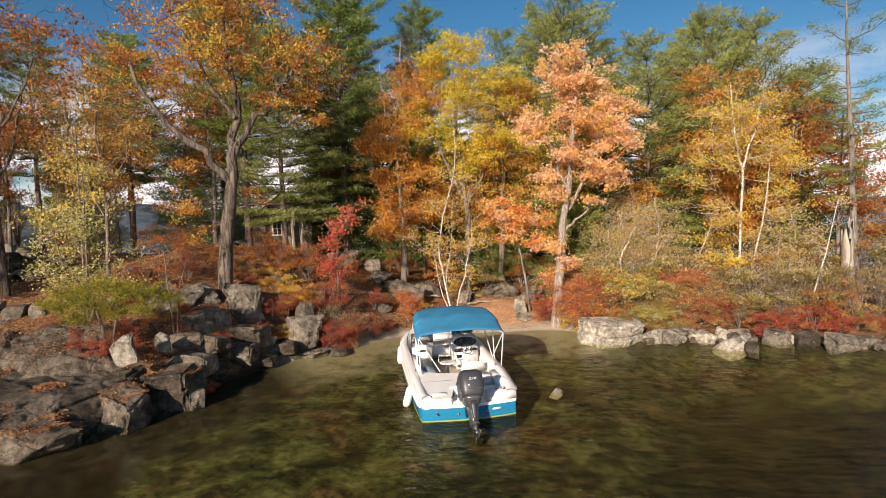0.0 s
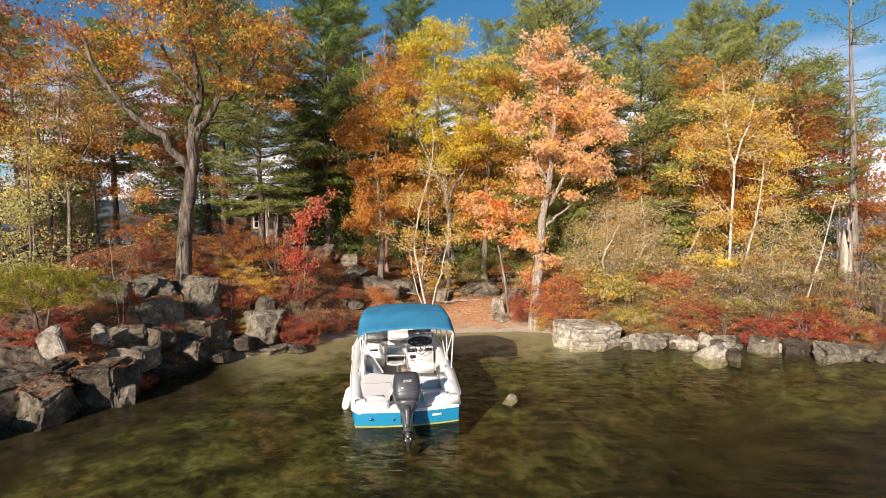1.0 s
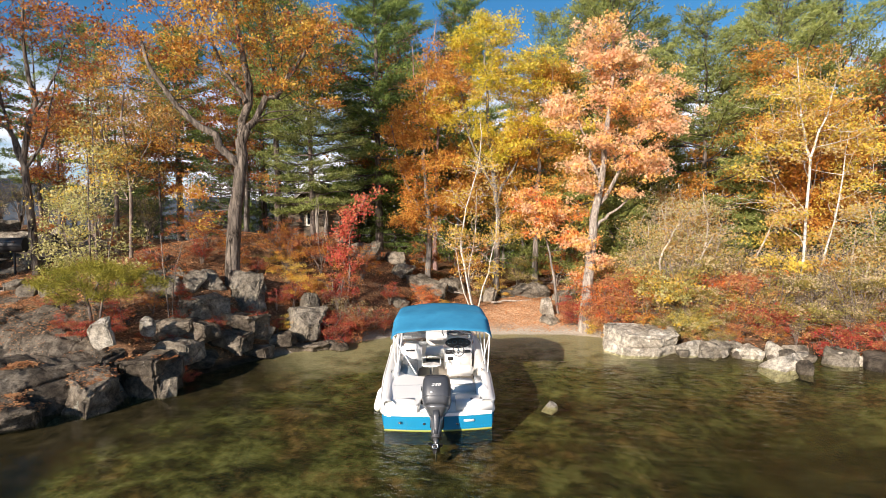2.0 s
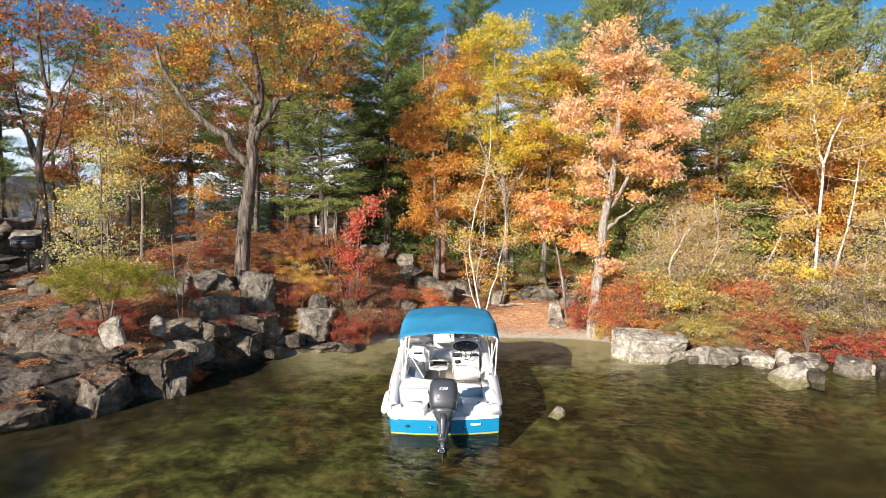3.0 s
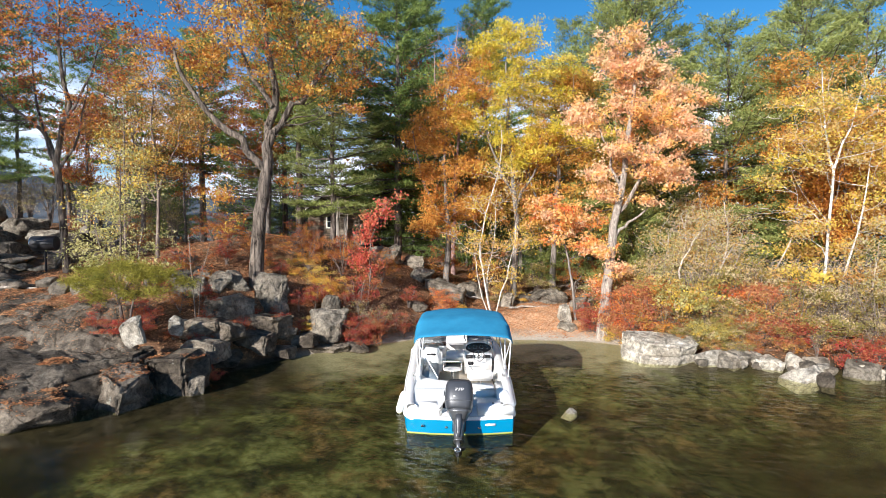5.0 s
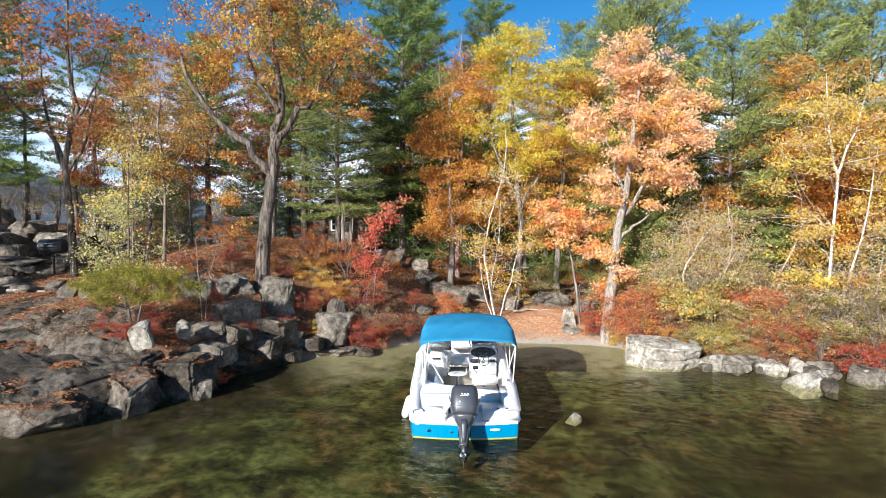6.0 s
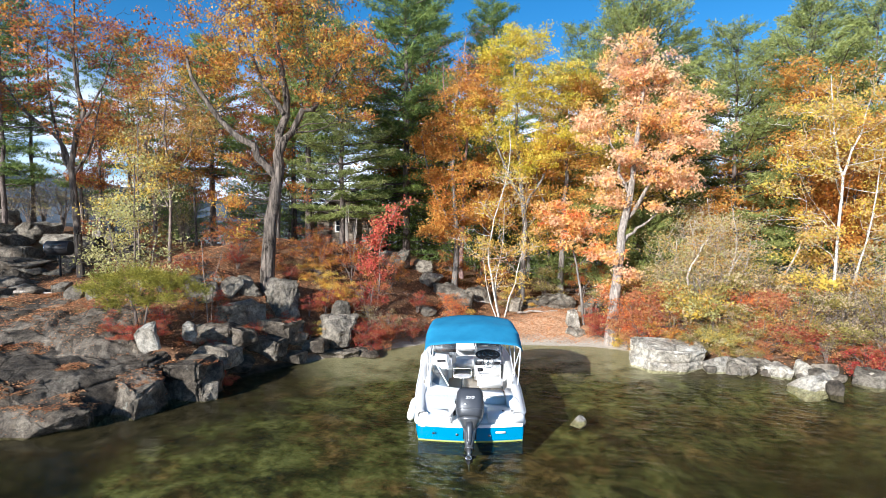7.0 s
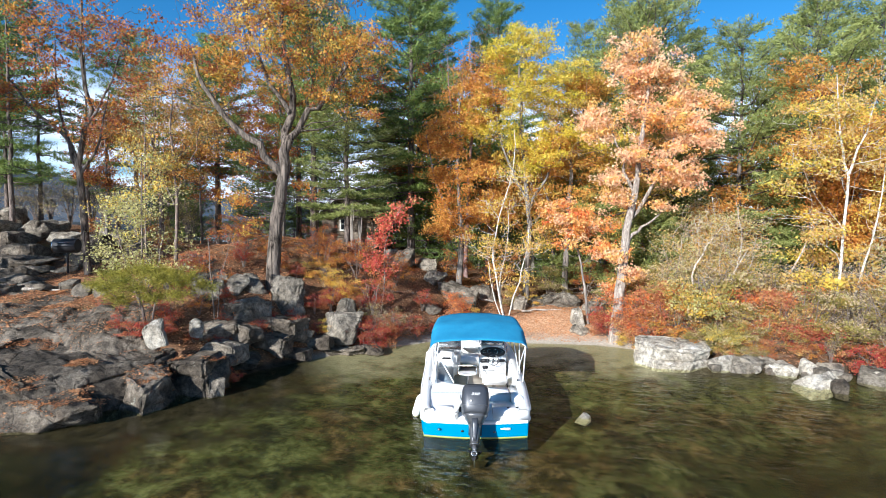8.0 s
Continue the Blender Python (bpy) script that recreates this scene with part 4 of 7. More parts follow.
# the big oak on the rocky bank
leafy("oak_tree", stand(-8.75, 19.3), [
    limb([(0, 0, -0.1), (0.12, 0, 2.2), (0.42, 0, 4.1), (0.65, 0, 5.7)], 0.28, 0.18, 1, 0.035),
    limb([(0.55, 0, 5.5), (0.8, 0.2, 7.5), (0.45, 0, 9.8), (0.5, 0.3, 12.4)], 0.17, 0.04, 2, 0.11),
    limb([(0.35, 0, 4.5), (-0.5, -0.2, 5.6), (-1.6, -0.3, 6.5), (-2.3, -0.5, 7.6), (-2.8, -0.5, 9.0)], 0.16, 0.05, 3, 0.05),
    limb([(0.6, 0, 5.5), (1.35, 0.2, 6.8), (2.5, 0.2, 8.0), (3.4, 0.4, 9.6)], 0.15, 0.04, 4, 0.12),
    limb([(0.7, 0.1, 6.8), (-0.5, 0.6, 8.6), (-1.2, 0.9, 11)], 0.1, 0.03, 5, 0.06)],
    [blob(-2.5, -0.2, 8.8, 2.0, 2.0, 2.0), blob(0.3, 0, 9.6, 2.6, 2.3, 2.5), blob(2.9, 0.2, 9.0, 2.0, 1.8, 1.9), blob(0, 0.3, 12.2, 3.2, 2.6, 1.8), blob(-1.2, -0.3, 3.9, 1.0, 0.8, 1.3), blob(1.2, 0, 4.0, 0.6, 0.5, 0.7), blob(-0.9, -0.2, 2.4, 0.6, 0.5, 0.6), blob(3.2, 0.5, 6.9, 1.0, 1, 0.8)],
    M_BARK_OAK, [M_OAK, M_AMBER, M_ORANGE, M_OAK, M_AMBER, M_RUSSET], 11, "large oak with rusty orange leaves and forked dark limbs", "oak tree", 640, 25, 0.064, 0.25, 0.012, bare=640)
# thin oak at the left
leafy("oak_tree", stand(-17.75, 19.0), [
    limb([(0, 0, -0.1), (-0.17, 0, 3.3), (-0.3, 0, 4.9)], 0.16, 0.12, 1),
    limb([(-0.3, 0, 4.8), (-0.85, 0, 6.1), (-2.2, 0, 7.2), (-3.2, 0, 8.5)], 0.1, 0.03, 2, 0.06),
    limb([(-0.3, 0, 4.8), (0.2, 0, 7.2), (-0.1, 0, 9.9), (0.1, 0, 12.3)], 0.12, 0.03, 3, 0.05),
    limb([(0.1, 0, 6.4), (0.85, 0, 7.7), (1.8, 0, 9.9)], 0.07, 0.02, 4, 0.05), limb([(-0.25, 0, 4.4), (0.5, 0.2, 6.0), (0.9, 0.3, 8.4)], 0.07, 0.02, 6, 0.05), limb([(-0.3, 0, 4.6), (-1.2, 0.3, 7.0), (-1.4, 0.4, 10.2)], 0.08, 0.02, 7, 0.06)],
    [blob(-2.6, 0, 8.3, 2.2, 1.8, 1.6), blob(-0.3, 0, 10.5, 2.4, 2.0, 2.0), blob(2.1, 0, 9.8, 1.6, 1.3, 1.7), blob(0.6, 0, 7.0, 1.6, 1.3, 1.0), blob(-4.0, 0, 7.4, 1.4, 1.2, 1.2)],
    M_BARK_OAK, [M_OAK, M_RUSSET, M_RUSSET], 12, "slender forked oak with sparse russet leaves", "oak tree", 330, 15, 0.078, 0.3, bare=330)
leafy("oak_tree", stand(-18.4, 23.6), [limb([(0, 0, -0.1), (0.1, 0, 3), (-0.2, 0, 6), (0.1, 0, 9)], 0.13, 0.03, 1, 0.05), limb([(0, 0, 3.4), (-1.1, 0, 5), (-1.9, 0, 7.4)], 0.07, 0.02, 2, 0.05), limb([(0, 0, 3.8), (1.1, 0, 5.4), (1.8, 0, 7.2)], 0.07, 0.02, 3, 0.05)],
      [blob(0, 0, 8.4, 1.9, 1.6, 1.4), blob(-1.7, 0, 6.6, 1.6, 1.4, 1.4), blob(1.6, 0, 6.4, 1.6, 1.4, 1.4), blob(0, 0, 4.4, 1.9, 1.5, 1.1)],
      M_BARK_TWIG, [M_OLIVE, M_OAK, M_GOLD], 24, "bushy oak with olive and rusty leaves", "oak tree", 260, 22, 0.06, 0.3, bare=200)
# orange and yellow maples behind the birches
leafy("maple_tree", stand(-3.2, 26.3), [limb([(0, 0, -0.1), (0.1, 0, 3), (-0.1, 0, 6), (0.2, 0, 10)], 0.16, 0.04, 1, 0.05), limb([(0, 0, 3.4), (-1, 0, 5), (-1.6, 0, 7.6)], 0.08, 0.02, 2, 0.05)],
      [blob(0.4, 0, 9.4, 1.7, 1.5, 2.1), blob(-0.7, 0, 8.2, 1.4, 1.3, 1.5), blob(-1.2, 0, 6.6, 1.5, 1.3, 1.5), blob(0.6, -0.3, 4.6, 1.7, 1.4, 1.5), blob(-0.6, -0.4, 3.2, 1.6, 1.3, 1.0)],
      M_BARK_GREY, [M_ORANGE, M_OAK], 13, "orange maple with a full crown over the bank", "maple tree", 380, 44, 0.062, 0.28)
leafy("maple_tree", stand(-0.1, 27.1), [limb([(0, 0, -0.1), (0.1, 0, 4), (-0.3, 0, 8), (-0.3, 0, 12)], 0.17, 0.03, 1, 0.05), limb([(0.1, 0, 4.5), (1.2, 0, 6.6), (1.9, 0, 8.4)], 0.08, 0.02, 2, 0.05), limb([(0, 0, 5), (-1.2, 0, 7.5), (-1.6, 0, 10)], 0.08, 0.02, 2, 0.05)],
      [blob(-0.4, 0, 11.3, 1.9, 1.6, 1.7), blob(-1.7, 0, 9.4, 1.5, 1.3, 1.6), blob(0.9, -0.2, 10.0, 1.7, 1.4, 1.6), blob(2.0, -0.3, 7.6, 1.7, 1.3, 1.0), blob(0, 0, 7.4, 1.6, 1.3, 1.3)],
      M_BARK_GREY, [M_LEMON, M_LEMON, M_YELLOW], 14, "tall yellow maple with a leafy top", "maple tree", 460, 46, 0.06, 0.27, bare=160)
leafy("maple_tree", stand(-3.6, 29.0), [limb([(0, 0, -0.1), (0.1, 0, 4), (0.3, 0, 9), (0.2, 0, 12.6)], 0.13, 0.02, 1, 0.05), limb([(0.2, 0, 6), (-0.8, 0, 9), (-1.0, 0, 11.5)], 0.06, 0.012, 2, 0.05), limb([(0.2, 0, 7), (1.2, 0, 9.6), (1.5, 0, 12)], 0.06, 0.012, 3, 0.05)],
      [blob(0.2, 0, 11.6, 1.5, 1.2, 1.5), blob(-0.9, 0, 10.4, 1.0, 0.9, 1.3), blob(1.3, 0, 10.9, 1.0, 0.9, 1.2)], M_BARK_BARE, M_RUSSET, 25, "tall maple with bare reddish-grey twigs", "maple tree", 40, 4, 0.06, 0.25, 0.009, bare=420)
leafy("maple_tree", stand(1.6, 28.6), [limb([(0, 0, -0.1), (0.1, 0, 4), (0.2, 0, 7), (0, 0, 10.5)], 0.16, 0.04, 1, 0.05), limb([(0.1, 0, 3.6), (-1, -0.3, 5), (-1.4, -0.3, 6.6)], 0.08, 0.02, 2, 0.05)],
      [blob(0.3, 0, 9.9, 1.8, 1.5, 1.4), blob(-1.2, -0.2, 6.8, 1.6, 1.3, 1.3), blob(1.0, 0, 6.4, 1.4, 1.3, 1.4), blob(-0.4, -0.3, 4.4, 1.7, 1.3, 1.2)],
      M_BARK_GREY, [M_ORANGE, M_ORANGE, M_AMBER], 15, "orange maple with a rounded crown in the wood", "maple tree", 360, 42, 0.062, 0.28)
# birch clump above the landing
leafy("birch_tree", stand(-0.7, 24.7), [
    limb([(0, 0, -0.1), (-0.42, 0, 2.1), (-0.5, 0, 3.1), (-0.05, 0, 5.1), (0.4, 0, 7.1), (0.35, 0, 8.2)], 0.045, 0.012, 1),
    limb([(0.08, 0.1, -0.1), (-0.2, 0.1, 1.4), (0.1, 0.1, 3.2), (0.2, 0.1, 5)], 0.036, 0.01, 2),
    limb([(0.16, 0, -0.1), (0.6, 0, 1.6), (0.95, 0, 3.0), (1.05, 0, 4.2)], 0.036, 0.01, 3),
    limb([(-0.1, 0, -0.1), (-0.55, 0, 1.3), (-0.75, 0, 2.6)], 0.026, 0.01, 4)],
    [blob(0.1, 0, 5.6, 1.3, 1.1, 1.2), blob(0.9, 0, 3.5, 1.1, 1.0, 1.2), blob(-0.9, 0, 3.2, 1.0, 0.9, 1.1), blob(0.5, 0, 1.9, 1.1, 0.9, 0.7)],
    M_BARK_BIRCH, [M_GOLD, M_YELLOW], 16, "clump of white birch stems with sparse golden leaves", "birch tree", 190, 15, 0.052, 0.32, bare=90)
# the salmon maple beside the landing
leafy("maple_tree", stand(3.95, 23.45), [
    limb([(0, 0, -0.1), (0.1, 0, 1.5), (0.28, 0, 3.3), (0.5, 0, 5.1), (0.8, 0, 7.4), (1.1, 0, 10), (1.1, 0, 12)], 0.25, 0.03, 1, 0.025),
    limb([(0.36, 0.02, 4.0), (0.8, 0.05, 4.5), (1.4, 0.05, 4.9), (1.9, 0.05, 5.5)], 0.08, 0.02, 5, 0.03),
    limb([(0.42, 0, 4.6), (1.1, 0.1, 5.7), (1.9, 0.2, 7.2), (2.5, 0.2, 8.8)], 0.1, 0.03, 2, 0.04),
    limb([(0.6, 0, 6), (0.1, 0, 7.3), (-0.4, 0, 8.8)], 0.07, 0.02, 3, 0.04)],
    [blob(0.85, 0, 10.9, 1.45, 1.3, 1.4), blob(2.2, 0, 8.8, 1.75, 1.5, 1.4), blob(0.0, 0, 8.3, 1.25, 1.1, 1.2), blob(1.9, 0, 6.7, 1.2, 1.1, 0.9), blob(0.6, 0, 6.8, 1.0, 1.0, 0.8), blob(1.0, 0, 5.4, 0.9, 0.6, 0.5), blob(-0.1, -0.3, 5.7, 0.8, 0.6, 0.5), blob(0.5, -0.4, 2.75, 0.75, 0.5, 0.4), blob(-0.4, -0.3, 3.5, 0.6, 0.5, 0.5)],
    M_BARK_PALE, [M_SALMON, M_SALMON, M_PEACH], 17, "tall maple with bright salmon-pink leaves beside the landing", "maple tree", 470, 42, 0.066, 0.23)
# small flame-coloured maple
leafy("maple_tree", stand(2.9, 25.0), [limb([(0, 0, -0.1), (-0.2, 0, 1.6), (-0.5, 0, 3.2), (-0.8, 0, 4.5)], 0.07, 0.02, 1), limb([(-0.3, 0, 1.4), (0.2, 0, 2.0)], 0.03, 0.01, 2)],
      [blob(-0.6, 0, 4.3, 1.5, 1.1, 0.75), blob(0.8, -0.2, 3.1, 0.7, 0.6, 0.6), blob(1.1, -0.5, 1.7, 0.85, 0.6, 0.4), blob(-0.1, 0, 3.6, 1.3, 0.8, 0.5), blob(-1.2, 0, 4.9, 0.9, 0.8, 0.4)],
      M_BARK_GREY, [M_PEACH, M_FLAME, M_SALMON], 18, "small maple with flame-red and orange leaves", "maple tree", 190, 30, 0.066, 0.24)
# crimson sapling
leafy("maple_tree", stand(-5.2, 21.7), [limb([(0, 0, -0.1), (0.1, 0, 1.4), (0.15, 0, 2.8), (0.9, 0, 4.4)], 0.04, 0.012, 1), limb([(0.1, 0, 1.2), (-0.4, 0, 2.4)], 0.025, 0.01, 2)],
      [blob(0.75, 0, 4.15, 0.5, 0.4, 0.3), blob(0.25, 0, 3.55, 0.5, 0.4, 0.45), blob(-0.35, 0, 2.85, 0.45, 0.4, 0.45), blob(0.1, 0, 2.0, 0.6, 0.5, 0.5), blob(1.15, 0, 4.5, 0.25, 0.2, 0.2)],
      M_BARK_TWIG, [M_SCARLET, M_SCARLET, M_BRICK], 19, "young maple with crimson leaves on the slope", "maple tree", 95, 15, 0.066, 0.24)
leafy("birch_tree", stand(-14.6, 20.6), [limb([(0, 0, -0.1), (0.1, 0, 3), (-0.1, 0, 6), (0.2, 0, 8.6)], 0.09, 0.02, 1, 0.05), limb([(0, 0, 2.6), (-0.8, 0, 4.6), (-1.0, 0, 6.6)], 0.04, 0.012, 2, 0.04), limb([(0.1, 0, 3), (0.9, 0, 5), (1.3, 0, 6.6)], 0.04, 0.012, 3, 0.04)],
      [blob(0, 0, 7.4, 1.3, 1.2, 1.3), blob(-0.9, 0, 5.4, 1.2, 1.1, 1.2), blob(1.1, 0, 5.6, 1.2, 1.1, 1.2), blob(0.1, 0, 3.9, 1.4, 1.2, 0.9)], M_BARK_TWIG, [M_OLIVE, M_GOLD, M_OAK], 23, "tall thin tree with olive and gold leaves", "birch tree", 250, 20, 0.055, 0.34, bare=190)
# golden birches on the bushy bank
leafy("birch_tree", stand(11.35, 23.6), [
    limb([(0, 0, -0.1), (0.15, 0, 3.0), (0.3, 0, 6.2)], 0.056, 0.042, 1),
    limb([(0.3, 0, 6.1), (-0.05, 0, 7.6), (-0.25, 0, 9.6)], 0.045, 0.012, 2), limb([(0.3, 0, 6.1), (0.8, 0, 7.6), (1.3, 0, 9.2)], 0.045, 0.012, 3)],
    [blob(0.2, 0, 8.9, 1.1, 1.0, 1.1), blob(-0.6, 0, 8.0, 1.3, 1.1, 1.3), blob(1.1, 0, 8.0, 1.2, 1.1, 1.3), blob(-1.2, 0, 6.2, 1.1, 1.0, 0.9), blob(-1.0, 0, 4.4, 1.0, 0.9, 0.8)],
    M_BARK_BIRCH, [M_YELLOW, M_GOLD], 20, "white birch with a golden crown on the bank", "birch tree", 200, 30, 0.055, 0.28, bare=90)
leafy("birch_tree", stand(11.75, 24.0), [limb([(0, 0, -0.1), (0.5, 0, 2.2), (1.1, 0, 4.6), (1.4, 0, 7.0)], 0.055, 0.012, 1)],
      [blob(1.5, 0, 6.6, 1.2, 1.1, 1.2), blob(1.8, 0, 4.8, 1.1, 1.0, 0.9)], M_BARK_BIRCH, [M_YELLOW, M_GOLD], 21, "leaning white birch with golden leaves", "birch tree", 110, 28, 0.056, 0.3, bare=40)
leafy("maple_tree", stand(11.9, 28.0), [limb([(0, 0, -0.1), (0, 0, 5), (0.2, 0, 10)], 0.16, 0.04, 1, 0.05)],
      [blob(0.2, 0, 9.9, 2.2, 1.6, 1.3), blob(-1.2, 0, 7.2, 1.4, 1.4, 1.3), blob(1.4, 0, 6.6, 1.5, 1.4, 1.5), blob(0, -0.3, 5, 1.8, 1.4, 1.4)], M_BARK_GREY, [M_ORANGE, M_OAK], 22, "orange maple behind the birches on the bank", "maple tree", 200, 32, 0.062, 0.3)
# pale thin-leaved trees above the bushy bank
for i, (x, y, h) in enumerate(((6.6, 24.8, 4.4), (8.1, 24.6, 4.8), (7.4, 26.0, 5.2), (13.2, 23.6, 4.0))):
    leafy("alder_tree", stand(x, y), [limb([(0, 0, -0.1), (0.1, 0, h * 0.35), (0.5, 0, h * 0.7), (0.3, 0, h)], 0.06, 0.015, i), limb([(0, 0, 0), (-0.35, 0, h * 0.4), (-0.2, 0, h * 0.85)], 0.045, 0.012, i + 4), limb([(0, 0, 0), (0.5, 0, h * 0.3), (1.0, 0, h * 0.62)], 0.035, 0.012, i + 8)],
          [blob(0.2, 0, h * 0.78, 1.2, 1.0, h * 0.25), blob(-0.6, 0, h * 0.5, 1.0, 0.9, h * 0.2), blob(0.9, 0, h * 0.48, 1.0, 0.9, h * 0.2)],
          M_BARK_ALDER, [M_BUFF, M_GOLD, M_LIME], 40 + i, "bushy thin tree with pale bent stems and buff leaves", "alder tree", 260, 14, 0.046, 0.34, 0.009, bare=300)
leafy("birch_tree", stand(13.2, 22.0), [limb([(0, 0, -0.1), (0.5, 0, 1.6), (1.05, 0, 3.2), (1.52, 0, 4.9)], 0.036, 0.012, 1)],
      [blob(1.3, 0, 4.6, 0.5, 0.4, 0.5), blob(0.9, 0, 3.4, 0.5, 0.4, 0.4)], M_BARK_BIRCH, [M_GOLD, M_BUFF], 44, "thin leaning birch with few leaves on the bank", "birch tree", 24, 8, 0.05, 0.2, 0.007, bare=30)
for i, (x, y, pts) in enumerate(((9.7, 24.8, [(0, 0, -0.1), (0.4, 0, 1.3), (0.7, 0, 2.4), (1.6, 0, 4.1)]), (6.5, 23.9, [(0, 0, -0.1), (0.2, 0, 1.2), (0.25, 0, 2.3), (0.8, 0, 3.5), (1.4, 0, 4.2)]), (8.2, 24.0, [(0, 0, -0.1), (-0.2, 0, 1.4), (0.1, 0, 2.7), (0.5, 0, 3.4)]))):
    leafy("alder_tree", stand(x, y), [limb(pts, 0.055, 0.018, i + 3, 0.03)], [blob(*pts[-1], 0.8, 0.6, 0.6), blob(*pts[-2], 0.7, 0.5, 0.5)], M_BARK_ALDER, [M_BUFF, M_GOLD], 140 + i,
          "bent pale alder stem rising out of the shrubs", "alder tree", 30, 8, 0.045, 0.26, 0.008, bare=90)
# lime-leaved saplings on the point
leafy("birch_tree", stand(-11.7, 15.9), [limb([(0, 0, -0.1), (0.1, 0, 2.4), (0.15, 0, 5.0)], 0.05, 0.012, 1), limb([(0, 0, 0), (-0.5, 0, 1.6), (-0.8, 0, 3.0)], 0.035, 0.01, 2), limb([(0, 0, 0), (0.6, 0, 1.5), (0.9, 0, 2.8)], 0.035, 0.01, 3)],
      [blob(0, 0, 1.75, 1.7, 1.3, 1.1), blob(0.2, 0, 3.6, 0.9, 0.8, 1.3), blob(-0.7, 0, 2.8, 0.8, 0.8, 0.8)], M_BARK_TWIG, M_LIME, 50, "slender sapling with sparse lime-yellow leaves", "birch tree", 190, 12, 0.055, 0.24, 0.008, bare=50)
leafy("birch_tree", stand(-13.2, 17.6), [limb([(0, 0, -0.1), (0.05, 0, 3), (0.1, 0, 6.6)], 0.05, 0.012, 1)], [blob(0.1, 0, 5, 1.2, 1.1, 1.9), blob(-0.4, 0, 2.8, 1.2, 1.0, 1.0)], M_BARK_TWIG, [M_LIME, M_YELLOW], 51,
      "slender sapling with sparse yellow leaves", "birch tree", 130, 11, 0.06, 0.28, 0.008, bare=50)
leafy("maple_tree", stand(-8.95, 16.3), [limb([(0, 0, -0.1), (-0.1, 0, 1.3), (-0.2, 0, 2.9)], 0.03, 0.01, 1), limb([(0.1, 0, -0.1), (0.15, 0, 1.2), (0.5, 0, 2.6)], 0.022, 0.008, 2)],
      [blob(0.1, 0, 2.3, 0.7, 0.6, 0.8)], M_BARK_TWIG, M_RUSSET, 52, "thin nearly bare sapling between the rocks", "maple tree", 22, 4, 0.06, 0.2, 0.007, bare=26)


def pine_bush(base, seed, label):
    """A low young pine with a flat head of upright needles."""
    rng = np.random.default_rng(seed)
    top = new("young_pine")
    top.location = base
    tagged(top, label, "pine tree")
    stems = [limb([(0, 0, -0.1), (-0.12, 0, 0.8), (-0.3, 0, 1.65)], 0.06, 0.03, 1), limb([(0.1, 0, -0.1), (0.2, 0, 0.7), (0.4, 0.1, 1.4)], 0.045, 0.02, 2)]
    for l in stems:
        mesh_part("stem", *tubes([l], 8), M_BARK_PINE, top, smooth=True)
    plumes = [A(p[0] * 0.85, p[1], p[2] + 0.2) for p in ((-1.75, 0, 1.3), (-1.4, 0.3, 1.55), (-1.1, -0.3, 1.25), (-0.9, 0.1, 1.6), (-0.5, -0.4, 1.45), (-0.4, 0.3, 1.75), (0.0, 0, 1.7), (0.1, -0.5, 1.35), (0.4, 0.3, 1.65), (0.6, -0.3, 1.55),
                              (0.9, 0.2, 1.7), (1.2, -0.1, 1.5), (1.55, 0.1, 1.55), (1.9, 0.2, 1.3), (-0.8, -0.2, 0.95), (0.5, -0.4, 1.05), (1.2, -0.3, 1.1))]
    wood = grow(rng, stems, plumes, 0.014)
    tagged(mesh_part("twigwork", *tubes(wood, 5), M_BARK_PINE, top), kind="stuff")
    tips = np.concatenate([p + rng.normal(size=(24, 3)) * np.array([0.17, 0.17, 0.09]) for p in plumes])
    c = np.repeat(tips, 34, axis=0)
    m = len(c)
    away = c - np.repeat(np.array(plumes), 24 * 34, axis=0)
    d = rng.normal(size=(m, 3)) * 0.5 + away * 2.2 + np.array([0, 0, 0.35])
    d /= np.linalg.norm(d, axis=1)[:, None]
    w = np.cross(d, rng.normal(size=(m, 3)))
    w /= np.linalg.norm(w, axis=1)[:, None]
    c = c + rng.normal(size=(m, 3)) * 0.06
    v = np.stack([c - w * 0.008, c + d * rng.uniform(0.08, 0.16, size=(m, 1)), c + w * 0.008], 1).reshape(-1, 3)
    tagged(mesh_part("crown", v, np.arange(3 * m).reshape(m, 3), M_PINE_YOUNG, top), kind="stuff")
    return top


pine_bush(stand(-9.6, 14.1), 60, "low young pine with yellow-green needles on the point")

# pines
pines = [
    pine("pine_tree", stand(-11.7, 27.4), 15.0, 2.7, 70, "dark white pine with a bare lower trunk", M_PINE_DARK, low=0.36, radius=0.2),
    pine("pine_tree", stand(-7.3, 30.6), 18.0, 3.1, 71, "tall dark pine with layered boughs", M_PINE_DARK, low=0.16, gaps=0.03, radius=0.24, tufts=18, per=14),
    pine("pine_tree", stand(-9.7, 27.4), 12.0, 2.7, 72, "sunlit green pine behind the oak", M_PINE, low=0.15, gaps=0.05, radius=0.17),
    pine("pine_tree", stand(5.3, 30.2), 16.5, 3.9, 73, "tall white pine with long level boughs", M_PINE, low=0.2, gaps=0.22),
    pine("pine_tree", stand(9.4, 29.8), 12.6, 3.7, 74, "tall white pine with long level boughs", M_PINE, low=0.15, gaps=0.24),
]
